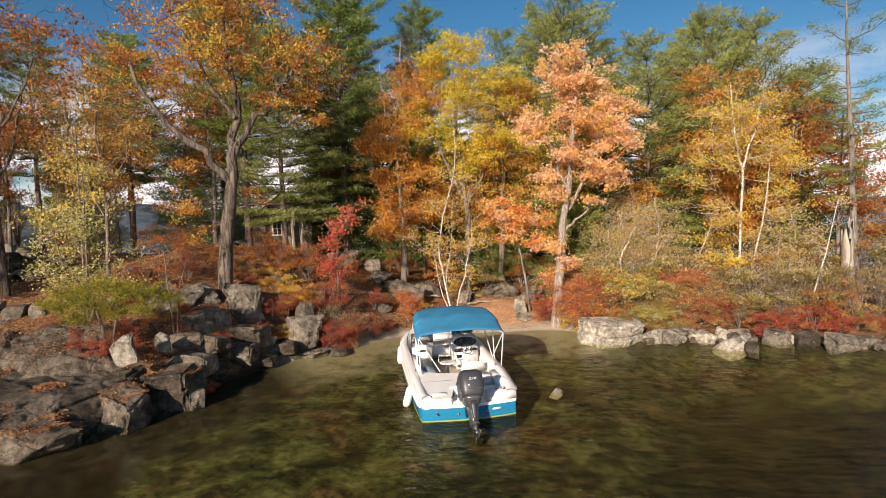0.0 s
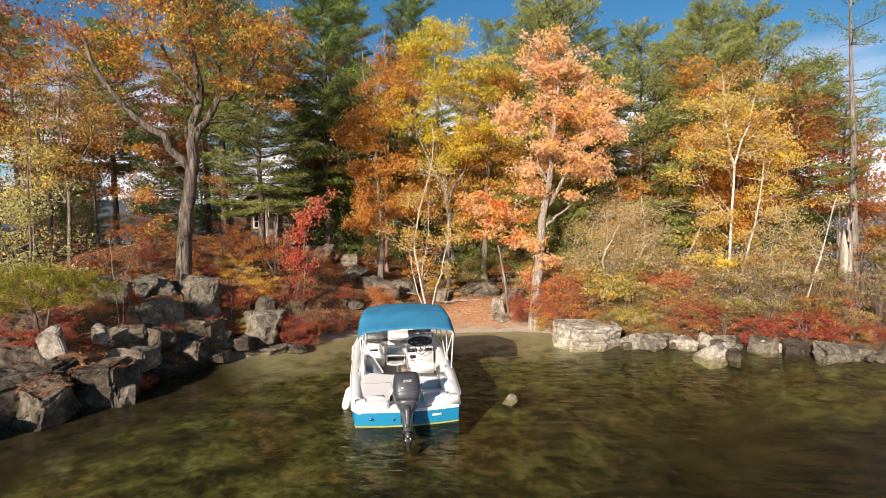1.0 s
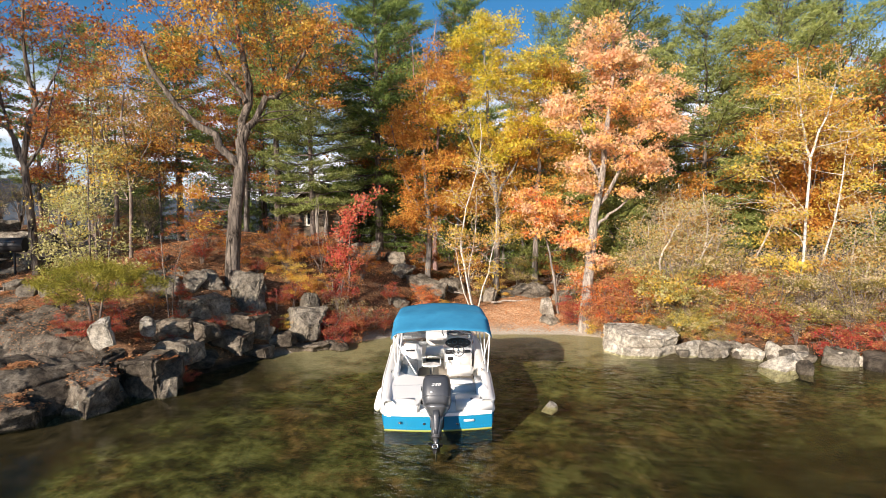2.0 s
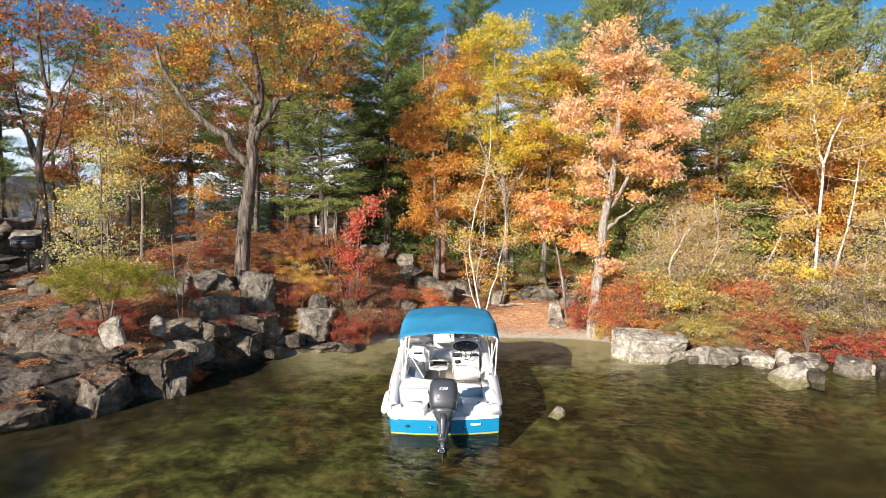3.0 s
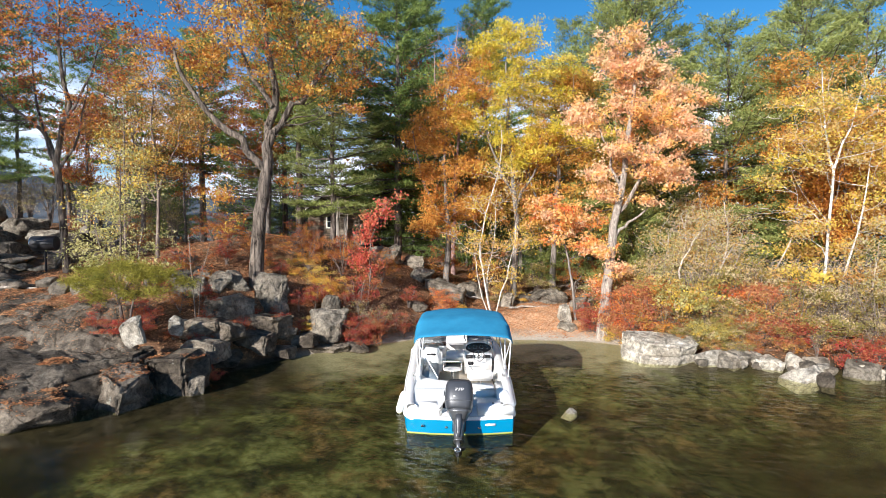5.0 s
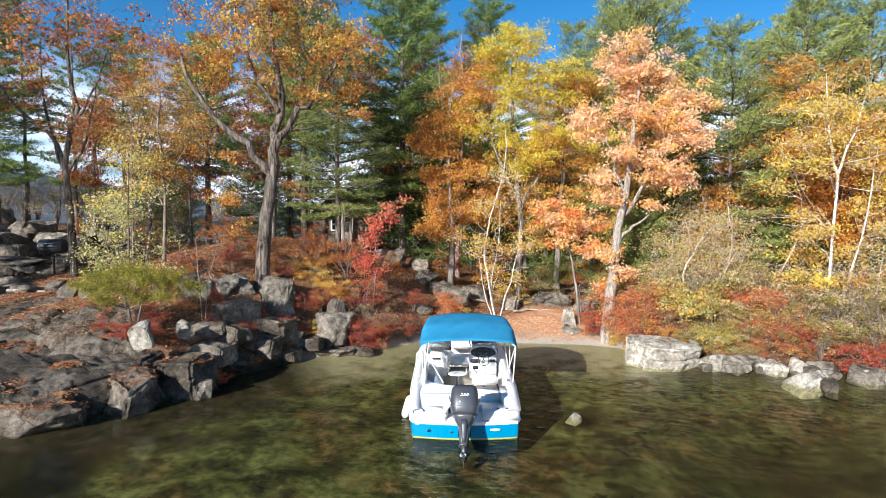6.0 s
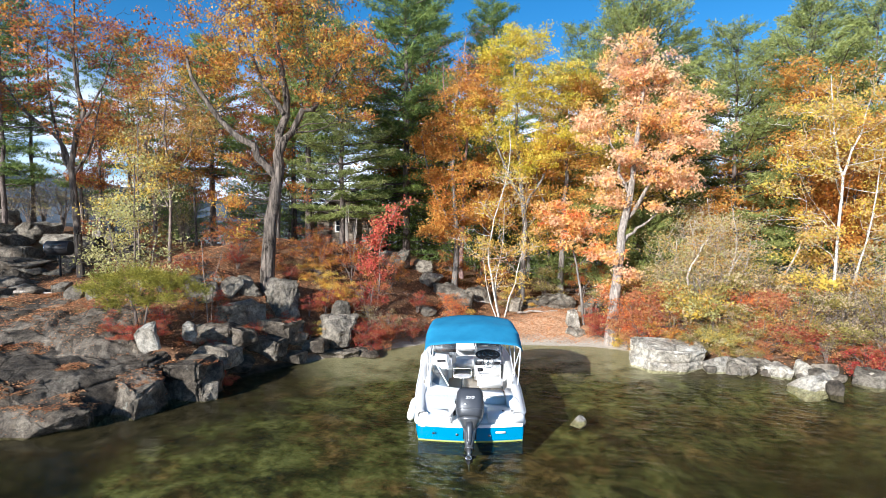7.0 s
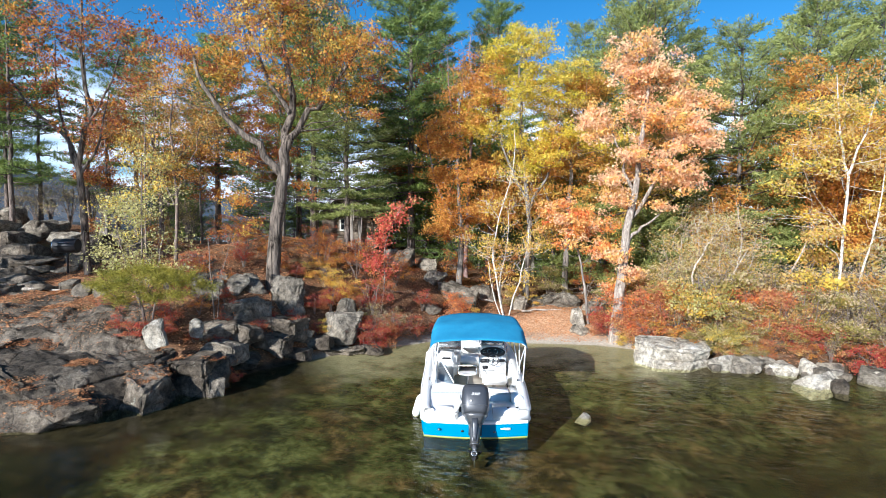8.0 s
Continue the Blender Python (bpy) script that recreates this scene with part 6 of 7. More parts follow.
def hull_strip(rows):
    """A skin round the hull from port stern over the bow to starboard stern; rows give (offset inwards, height) along y."""
    ys = np.concatenate([HULL_Y, HULL_Y[::-1]])
    sg = np.concatenate([-np.ones(31), np.ones(31)])
    vs = []
    for inset, height in rows:
        w = np.clip(half_width(ys) * (inset[1] if isinstance(inset, tuple) else 1) - (inset[0] if isinstance(inset, tuple) else inset), 0.03, None)
        z = height(ys) if callable(height) else np.full(len(ys), height)
        yy = ys - (inset[0] if isinstance(inset, tuple) else inset) * np.clip((ys - 5.2) / 1.5, 0, 1)
        vs.append(np.stack([sg * w, yy, z], 1))
    k, n = len(rows), len(ys)
    idx = np.arange(k * n).reshape(k, n)
    f = np.stack([idx[:-1, :-1], idx[:-1, 1:], idx[1:, 1:], idx[1:, :-1]], -1).reshape(-1, 4)
    return np.concatenate(vs), f


mesh_part("hull_bottom", *hull_strip([((0, 0.45), -0.4), ((0, 0.9), -0.15), ((0, 0.965), -0.01)]), M_BOTTOM, boat, "dark painted bottom", True)
mesh_part("boot_stripe", *hull_strip([((0, 0.965), -0.01), ((0, 0.967), 0.03)]), M_BOOT, boat, "algae-stained waterline stripe", True)
mesh_part("hull_band", *hull_strip([((0, 0.965), 0.02), ((0, 0.985), 0.15), ((0, 0.995), 0.33)]), M_BAND, boat, "glossy blue hull band", True)
mesh_part("hull_side", *hull_strip([((0, 0.995), 0.33), ((0, 1.015), 0.345), ((0, 1.015), 0.37), ((0, 1.0), 0.385), ((0, 1.0), lambda y: sheer(y) - 0.03)]), M_GEL, boat, "white topsides", True)
mesh_part("rub_rail", *hull_strip([(-0.005, lambda y: sheer(y) - 0.06), (-0.025, lambda y: sheer(y) - 0.05), (-0.025, lambda y: sheer(y) - 0.02), (-0.004, lambda y: sheer(y) - 0.008)]), M_VINYL, boat, "white rub rail", True)
mesh_part("gunwale", *hull_strip([(0.0, lambda y: sheer(y) - 0.03), (0.03, lambda y: sheer(y) + 0.01), (0.12, lambda y: sheer(y) + 0.02), (0.2, lambda y: sheer(y) + 0.01), (0.23, lambda y: sheer(y) - 0.03), (0.24, 0.5), (0.3, 0.25)]), M_GEL, boat, "moulded white gunwale and liner", True)

# transom with a slight outward bow
def transom(name, z0, z1, mat, label, out=0.0):
    bm = bmesh.new()
    n = 14
    rows = []
    for z, y in ((z0, 0.06), (z0, -0.0 - out), (z1, -0.0 - out), (z1, 0.06)):
        rows.append([bm.verts.new(((-1 + 2 * i / n) * 1.17, y - 0.13 * (1 - (-1 + 2 * i / n) ** 2), z)) for i in range(n + 1)])
    for a, b in zip(rows, rows[1:] + rows[:1]):
        for i in range(n):
            bm.faces.new((a[i], a[i + 1], b[i + 1], b[i]))
    for i in (0, n):
        bm.faces.new([r[i] for r in rows])
    bmesh.ops.recalc_face_normals(bm, faces=bm.faces[:])
    return part(name, bm, mat, boat, label)


transom("transom_foot", -0.3, -0.01, M_BOTTOM, "transom foot darkened as if dimmed by water", 0.0)
transom("transom_stripe", -0.01, 0.03, M_BOOT, "algae-stained strip at the waterline", 0.002)
transom("transom_band", 0.03, 0.33, M_BAND, "blue transom band", 0.01)
transom("platform_edge", 0.33, 0.4, M_GEL, "white moulded edge", 0.03)
box("cockpit_floor", -0.98, 0.98, 1.1, 5.6, 0.2, 0.26, M_CARPET, boat, 0.01, "beige carpeted floor")
box("aft_platform", -1.12, 1.12, -0.02, 1.25, 0.26, 0.41, M_GEL, boat, 0.03, "white swim platform")
box("engine_bulkhead", -0.42, 0.3, 0.42, 0.56, 0.3, 0.66, M_GEL, boat, 0.04)


def moulded_deck(name, outline, z0, top, mat, label, bev=0.03):
    """A moulded deck with a rounded rim: an outline seen from above, and the height of its top along the boat."""
    bm = bmesh.new()
    low = [bm.verts.new((x, y, z0)) for x, y in outline]
    high = [bm.verts.new((x, y, top(y))) for x, y in outline]
    bm.faces.new(low[::-1])
    lid = bm.faces.new(high)
    n = len(outline)
    for i in range(n):
        bm.faces.new((low[i], low[(i + 1) % n], high[(i + 1) % n], high[i]))
    bmesh.ops.bevel(bm, geom=list(lid.edges) + [v for v in high], offset=bev, segments=3, affect="EDGES", clamp_overlap=True)
    ob = part(name, bm, mat, boat, label, True)
    ob.data.set_sharp_from_angle(angle=radians(35))
    return ob


sunpad = moulded_deck("aft_deck", [(-1.2, 0.14), (-1.17, 0.04), (-1.1, -0.03), (-0.8, -0.07), (-0.46, -0.09), (-0.41, -0.02), (-0.38, 0.3), (-0.33, 0.46), (-0.2, 0.53), (0.1, 0.54), (0.16, 0.62), (0.17, 1.36), (0.1, 1.5),
                                   (-0.3, 1.56), (-0.6, 1.64), (-0.82, 1.78), (-0.93, 2.0), (-0.95, 2.2), (-1.22, 2.2), (-1.22, 1.0)], 0.3, lambda y: 0.55 + 0.15 * min(1.0, max(0.0, y / 0.9)), M_GEL, "white moulded aft sun deck")
box("seam", -1.02, -0.26, 0.9, 0.908, 0.698, 0.704, M_GREYVINYL, sunpad, 0.002, "thin grey seam")
box("deck_lid", -0.92, -0.5, 0.12, 0.36, 0.575, 0.6, M_VINYL, sunpad, 0.008, "white hatch lid")
for x, y in ((-1.05, 1.86), (-1.02, 2.02), (-1.1, 1.72)):
    rod("cup_holder", [(x, y, 0.7), (x, y, 0.708)], 0.04, M_BLACK, sunpad, "dark round cup holder", 14)
box("corner_step", 0.4, 1.19, -0.05, 0.55, 0.38, 0.58, M_GEL, boat, 0.025, "white moulded corner")
box("step", 0.3, 0.92, 0.55, 0.95, 0.36, 0.5, M_GEL, boat, 0.04, "moulded boarding step")
box("side_pod", 0.9, 1.16, 0.48, 1.6, 0.35, 0.7, M_GEL, boat, 0.03)
seat = box("aft_bench", 0.12, 0.9, 1.15, 1.55, 0.26, 0.62, M_VINYL, boat, 0.06, "cream bench beside the walkway")
box("seat_cushion", 0.16, 0.86, 1.12, 1.5, 0.6, 0.68, M_VINYL, seat, 0.03)
# lounge along the port side
lounge = box("port_lounge", -1.02, -0.52, 1.6, 3.5, 0.26, 0.6, M_GREYVINYL, boat, 0.06, "blue-grey side lounge")
box("seat_cushion", -1.0, -0.52, 1.64, 3.46, 0.59, 0.67, M_GREYVINYL, lounge, 0.035)
box("backrest", -1.06, -0.94, 1.6, 3.5, 0.6, 0.82, M_VINYL, lounge, 0.03, "white padded backrest")
port = box("port_console", -1.0, -0.42, 3.55, 4.15, 0.26, 1.0, M_GEL, boat, 0.09, "white moulded passenger console")
box("glove_tray", -0.86, -0.6, 3.53, 3.56, 0.84, 0.9, M_BLACK, port, 0.02, "dark glove tray")
# helm
helm = box("helm_console", 0.22, 0.98, 3.3, 4.1, 0.26, 1.02, M_GEL, boat, 0.1, "white moulded helm console")
bm = bmesh.new()
bmesh.ops.create_uvsphere(bm, u_segments=28, v_segments=14, radius=1, matrix=pose(0.6, 3.4, 1.1, -34, 0, 0) @ Matrix.Diagonal((0.36, 0.07, 0.155, 1)))
dash = part("dashboard", bm, M_BLACK, helm, "black oval dashboard pod with round gauges", True)
box("hood", 0.2, 1.0, 3.46, 4.06, 0.98, 1.2, M_GEL, helm, 0.1, "white moulded hood")
box("switch_panel", 0.24, 0.5, 3.27, 3.33, 0.82, 0.93, M_BLACK, helm, 0.015)
box("switch_panel", 0.3, 0.46, 3.27, 3.33, 0.64, 0.74, M_BLACK, helm, 0.015)
box("switch_panel", 0.72, 0.94, 3.27, 3.33, 0.84, 0.92, M_BLACK, helm, 0.015)


def ring(name, centre, radius, r, mat, parent, tilt=0, n=28, label=""):
    m = pose(*centre, tilt, 0, 0)
    path = [(np.array(m @ Vector((radius * math.cos(6.2832 * i / n), radius * math.sin(6.2832 * i / n), 0))), r) for i in range(n + 1)]
    return mesh_part(name, *tubes([path], 7), mat, parent, label, True)


for x, r in ((0.36, 0.042), (0.5, 0.058), (0.68, 0.058), (0.83, 0.042)):
    m = pose(0.6, 3.4, 1.1, -34, 0, 0)
    ring("gauge", tuple(m @ Vector((x - 0.6, -0.066 + 0.3 * (x - 0.6) ** 2, 0.0))), r, 0.007, M_STEEL, dash, 56, 20, "round gauge rim")
wheel = ring("steering_wheel", (0.6, 3.17, 0.93), 0.155, 0.014, M_MID, helm, 55, label="grey steering wheel")
for a in (90, 210, 330):
    m = pose(0.6, 3.17, 0.93, 55, 0, 0)
    rod("spoke", [tuple(m @ Vector((0, 0, 0))), tuple(m @ Vector((0.148 * math.cos(radians(a)), 0.148 * math.sin(radians(a)), 0)))], 0.012, M_STEEL, wheel)
rod("column", [(0.6, 3.17, 0.93), (0.6, 3.34, 0.83)], 0.035, M_BLACK, wheel)
rod("throttle_lever", [(0.97, 3.1, 0.72), (0.97, 3.02, 0.9), (0.93, 3.0, 0.93)], 0.018, M_BLACK, boat, "black throttle lever")
chair = box("helm_seat", 0.26, 0.92, 2.3, 2.8, 0.46, 0.58, M_VINYL, boat, 0.05, "low white helm seat")
box("backrest", 0.26, 0.92, 2.2, 2.32, 0.5, 0.78, M_VINYL, chair, 0.05, "white padded backrest")
rod("pedestal", [(0.58, 2.55, 0.24), (0.58, 2.55, 0.47)], 0.05, M_STEEL, chair)
# small round table on a post
bm = bmesh.new()
bmesh.ops.create_cone(bm, cap_ends=True, segments=40, radius1=0.25, radius2=0.25, depth=0.035, matrix=pose(-0.14, 2.2, 0.82) @ Matrix.Diagonal((1, 0.72, 1, 1)))
bmesh.ops.bevel(bm, geom=[e for e in bm.edges if abs(e.verts[0].co.z - e.verts[1].co.z) < 1e-5], offset=0.012, segments=2, affect="EDGES")
table = part("table", bm, M_GEL, boat, "small oval white table")
rod("post", [(-0.14, 2.2, 0.24), (-0.14, 2.2, 0.81)], 0.03, M_STEEL, table)
rod("table_rail", [(-0.38, 2.4, 0.8), (-0.38, 2.44, 0.96), (0.1, 2.44, 0.96), (0.1, 2.4, 0.8)], 0.014, M_STEEL, table)
# bow seats
for s in (-1, 1):
    bow = box("bow_seat", *(sorted((s * 0.32, s * 0.95))), 4.25, 5.5, 0.26, 0.62, M_VINYL, boat, 0.08, "white bow lounge seat")
    box("backrest", *(sorted((s * 0.3, s * 0.9))), 4.15, 4.32, 0.6, 1.02, M_VINYL, bow, 0.06, "white padded backrest")
box("bow_cushion", -0.34, 0.34, 4.75, 5.5, 0.3, 0.56, M_VINYL, boat, 0.05, "white bow filler cushion")
box("bow_deck", -0.62, 0.62, 5.5, 6.45, 0.7, 0.86, M_GEL, boat, 0.06, "white foredeck")
for s in (-1, 1):
    scr = box("windscreen", *(sorted((s * 0.3, s * 0.98))), 4.08, 4.11, 1.0, 1.3, M_TINT, boat, 0.008, "low tinted windscreen")
    rod("trim", [(s * 0.3, 4.095, 1.3), (s * 0.98, 4.095, 1.3), (s * 1.03, 3.7, 1.0)], 0.012, M_STEEL, scr)
    rod("bow_rail", [(s * 1.1, 4.4, 0.85), (s * 1.08, 4.5, 1.08), (s * 0.9, 5.5, 1.18), (s * 0.55, 6.3, 1.2)], 0.013, M_STEEL, boat)
for x, y in ((-1.05, 0.32), (1.05, 0.32), (-1.12, 1.75), (1.12, 1.75)):
    z = float(sheer(y)) + 0.03 if y > 1 else 0.575 if x < 0 else 0.595
    cl = rod("cleat", [(x, y - 0.09, z + 0.03), (x, y + 0.09, z + 0.03)], 0.012, M_STEEL, boat)
    rod("foot", [(x, y, z - 0.03), (x, y, z + 0.03)], 0.014, M_STEEL, cl)
for x, z in ((-0.82, 0.2), (-0.3, 0.17), (0.42, 0.16)):
    box("drain_fitting", x - 0.03, x + 0.03, -0.16, -0.1, z - 0.02, z + 0.02, M_STEEL, boat, 0.008)
box("registration_plate", 0.55, 0.78, -0.11, -0.075, 0.19, 0.24, M_WHITE, boat, 0.004, "pale maker's strip on the transom")
for x in (-0.75, 0.75, 0.95):
    box("filler_cap", x - 0.03, x + 0.03, 0.2, 0.26, 0.575 if x > 0 else 0.555, 0.595 if x > 0 else 0.575, M_BLACK, boat, 0.01)
box("dark_locker_hatch", -0.42, -0.32, 0.3, 0.34, 0.44, 0.56, M_BLACK, boat, 0.008)

# sun top
top_w = lambda y: 1.22 - 0.18 * np.clip((y - 1.5) / 2.3, 0, 1) ** 2
def top_z(u, y):
    rear = 0.36 * np.clip((2.8 - y) / 1.5, 0, 1) ** 1.8
    front = 0.13 * np.clip((y - 2.8) / 1.1, 0, 1) ** 2
    sag = 0.008 * np.cos((y - 1.3) * 2 * np.pi / 0.83)
    return 2.24 - rear - front + sag - 0.1 * np.abs(u) ** 2.2 - 0.15 * np.clip((np.abs(u) - 0.9) / 0.1, 0, 1) ** 1.5


canopy = new("sun_top")
canopy.parent = boat
canopy.location = (0.12, 0, 0.02)
us, ys = np.linspace(-1, 1, 33), np.linspace(1.3, 4.0, 29)
UU, YY = np.meshgrid(us, ys)
corner = 0.12 * np.abs(UU) ** 6
XX = UU * top_w(YY)
ZZ = top_z(UU, YY)
YC = YY + np.where(YY < 2, corner, 0) - np.where(YY > 3.3, corner * 2.2, 0)
up = np.stack([XX, YC, ZZ], -1).reshape(-1, 3)
k = len(up)
ii = np.arange(k).reshape(UU.shape)
f1 = np.stack([ii[:-1, :-1], ii[:-1, 1:], ii[1:, 1:], ii[1:, :-1]], -1).reshape(-1, 4)
edge = np.concatenate([ii[0, :], ii[1:, -1], ii[-1, -2::-1], ii[-2:0:-1, 0]])
f3 = np.stack([edge, edge + k, np.roll(edge, -1) + k, np.roll(edge, -1)], -1)
mesh_part("canvas", np.concatenate([up, up - np.array([0, 0, 0.012])]), np.concatenate([f1, f1[:, ::-1] + k, f3]), M_CANVAS, canopy, "taut blue canvas", True)
for y, fy in ((1.42, 1.55), (2.55, 2.3), (3.72, 2.55)):
    w = float(top_w(y)) * 0.985
    pts = [(-1.12, fy, 0.78)] + [(w * t, y, float(top_z(t, y)) - 0.035) for t in np.linspace(-0.97, 0.97, 13)] + [(1.12, fy, 0.78)]
    rod("bow_tube", pts, 0.017, M_TUBE, canopy, "stainless frame tube")
for s in (-1, 1):
    rod("strut", [(s * 1.16, 1.42, 1.72), (s * 0.62 if s < 0 else s * 1.08, 1.36 if s < 0 else 2.4, 0.8)], 0.016, M_TUBE, canopy, "thin support strut")
    rod("strut", [(s * 1.02, 3.75, 1.95), (s * 1.1, 4.6, 0.9)], 0.01, M_TUBE, canopy, "thin strap")
rod("rear_strap", [(0.02, 1.34, 1.9), (0.02, 1.3, 1.82), (0.05, 1.3, 1.74)], 0.012, M_BLACK, canopy, "loose dark strap")

# outboard engine, tilted up
motor = new("outboard_engine")
motor.parent = boat
motor.matrix_local = pose(-0.02, -0.36, 0.47, -30, 0, -3) @ Matrix.Diagonal((1.1, 1.08, 0.84, 1))
tagged(motor, "charcoal outboard engine tilted up")


def lofted(name, rows, mat, parent, label="", n=28, power=3.2):
    """A moulded body from rounded-rectangle rings: (z, y centre, half width, half length)."""
    vs = []
    for z, y, a, b in rows:
        for i in range(n):
            t = 6.28319 * i / n
            c, s = math.cos(t), math.sin(t)
            vs.append((a * math.copysign(abs(c) ** (2 / power), c), y + b * math.copysign(abs(s) ** (2 / power), s), z))
    m = len(rows)
    idx = np.arange(m * n).reshape(m, n)
    f = np.stack([idx[:-1], np.roll(idx[:-1], -1, 1), np.roll(idx[1:], -1, 1), idx[1:]], -1).reshape(-1, 4)
    bm = bmesh.new()
    bv = [bm.verts.new(v) for v in vs]
    for q in f:
        bm.faces.new([bv[j] for j in q])
    bm.faces.new(bv[:n][::-1])
    bm.faces.new(bv[-n:])
    return part(name, bm, mat, parent, label, True)


cowl = lofted("cowl", [(0.1, -0.12, 0.2, 0.3), (0.12, -0.12, 0.235, 0.36), (0.16, -0.12, 0.25, 0.385), (0.3, -0.12, 0.272, 0.41), (0.5, -0.12, 0.276, 0.415), (0.72, -0.11, 0.262, 0.4), (0.78, -0.1, 0.25, 0.385), (0.81, -0.1, 0.225, 0.355), (0.82, -0.1, 0.17, 0.28)], M_COWL, motor, "glossy charcoal cowl", power=4.2)
lofted("cowl_seam", [(0.285, -0.12, 0.272, 0.411), (0.292, -0.12, 0.277, 0.416), (0.302, -0.12, 0.277, 0.416), (0.31, -0.12, 0.274, 0.413)], M_MID, cowl, power=4.2)
lofted("cowl_cap", [(0.79, -0.08, 0.235, 0.36), (0.835, -0.08, 0.23, 0.355), (0.85, -0.08, 0.21, 0.33), (0.853, -0.08, 0.15, 0.25)], M_BLACK, cowl, "black air intake cap", power=4.0)
lofted("intake_rim", [(0.853, -0.08, 0.13, 0.22), (0.862, -0.08, 0.12, 0.21), (0.864, -0.08, 0.08, 0.16)], M_MID, cowl)
lofted("apron", [(-0.16, -0.12, 0.11, 0.2), (-0.06, -0.12, 0.15, 0.25), (0.04, -0.12, 0.2, 0.31), (0.12, -0.12, 0.23, 0.35)], M_MID, motor, "grey lower cowling")
lofted("midsection", [(-0.62, -0.16, 0.08, 0.2), (-0.45, -0.14, 0.095, 0.21), (-0.25, -0.12, 0.11, 0.21), (-0.12, -0.12, 0.125, 0.22)], M_MID, motor, "grey metallic leg")
lofted("leg_fairing", [(-0.55, -0.33, 0.03, 0.06), (-0.4, -0.31, 0.045, 0.07), (-0.15, -0.3, 0.06, 0.09), (0.0, -0.33, 0.07, 0.09)], M_COWL, motor, "dark raised fairing on the leg")
lofted("cavitation_plate", [(-0.64, -0.2, 0.09, 0.28), (-0.62, -0.2, 0.1, 0.3), (-0.605, -0.2, 0.09, 0.28)], M_MID, motor)
lofted("gear_strut", [(-0.86, -0.16, 0.035, 0.17), (-0.62, -0.16, 0.06, 0.2)], M_MID, motor)
bm = bmesh.new()
bmesh.ops.create_uvsphere(bm, u_segments=18, v_segments=12, radius=1, matrix=pose(0, -0.14, -0.88) @ Matrix.Diagonal((0.075, 0.33, 0.075, 1)))
part("gearcase", bm, M_MID, motor, "grey torpedo gearcase", True)
lofted("skeg", [(-1.12, -0.12, 0.01, 0.08), (-0.9, -0.14, 0.022, 0.17)], M_MID, motor)
bm = bmesh.new()
bmesh.ops.create_cone(bm, cap_ends=True, segments=20, radius1=0.075, radius2=0.06, depth=0.2, matrix=pose(0, -0.52, -0.88, 90, 0, 0))
prop = part("propeller", bm, M_BLACK, motor, "dark propeller with a bright hub", True)
ring("hub_ring", (0, -0.63, -0.88), 0.05, 0.012, M_STEEL, prop, 90, 20, "bright metal hub ring")
for a in range(3):
    bm = bmesh.new()
    m = pose(0, -0.52, -0.88, 90, 0, 0) @ pose(0, 0, 0, 0, 0, 120 * a + 25) @ pose(0.08, 0, 0, 55, 0, 0)
    bmesh.ops.create_uvsphere(bm, u_segments=14, v_segments=8, radius=1, matrix=m @ Matrix.Diagonal((0.075, 0.06, 0.008, 1)))
    part("blade", bm, M_BLACK, prop, "", True)
box("clamp_bracket", -0.13, 0.13, 0.02, 0.2, -0.35, 0.1, M_BLACK, motor, 0.03, "black transom bracket")
text = bpy.data.curves.new("number", "FONT")
text.body, text.size, text.extrude, text.align_x, text.align_y = "250", 0.088, 0.002, "CENTER", "CENTER"
num = new("lettering", text)
num.parent = cowl
num.matrix_local = pose(0, -0.54, 0.56, 90, 0, 0) @ Matrix.Diagonal((1.25, 1, 1, 1))
text.shear = 0.25
text.materials.append(M_WHITE)
for s in (-1, 1):
    box("maker_mark", s * 0.292 - 0.004, s * 0.292 + 0.004, -0.3, 0.05, 0.52, 0.6, M_MID, cowl, 0.003)
box("badge", -0.1, -0.06, -0.545, -0.53, 0.37, 0.41, M_WHITE, cowl, 0.003, "small pale badge")


def fender(x, y, z, rx, ry):
    """A white inflatable fender with end eyes, hung on the port side."""
    top = new("fender")
    top.matrix_world = boat.matrix_world @ pose(x, y, z, rx, ry, 0)
    tagged(top, "white inflatable fender hanging on the boat's side", "fender", "fenders on the boat")
    prof = [(-0.3, 0.02), (-0.29, 0.05), (-0.24, 0.09), (-0.18, 0.105), (0.18, 0.105), (0.24, 0.09), (0.29, 0.05), (0.3, 0.02)]
    mesh_part("body", *tubes([[(np.array([0, 0, p]), r) for p, r in prof]], 18), M_VINYL, top, "", True)
    rod("rope", [(0, 0, 0.29), (0.02, 0.0, 0.4), (0.1, 0, 0.52)], 0.008, M_WHITE, top, "thin white rope")
    return top


fender(-1.3, 4.75, 0.5, 0, 4)
fender(-1.38, 1.3, 0.24, 6, 16)


# ---- cabin, grill, snag and log ----
M_BOARD = bark_material("weathered_boards", (0.09, 0.07, 0.052), (0.27, 0.215, 0.16), 5, (0.3, 0.3, 1.5), 0.01)
M_SHINGLE = bark_material("weathered_roof_shingles", (0.035, 0.026, 0.022), (0.1, 0.075, 0.06), 4, (1, 1, 1), 0.02)
M_TRIM = plain("white_trim_paint", (0.72, 0.7, 0.64), 0.6, 0, 0.3, 0.15, 4)
M_PANE, _nt, _b = material("dark_window_glass", 0.05, 0, 0.5)
_b.inputs["Base Color"].default_value = (0.02, 0.025, 0.03, 1)


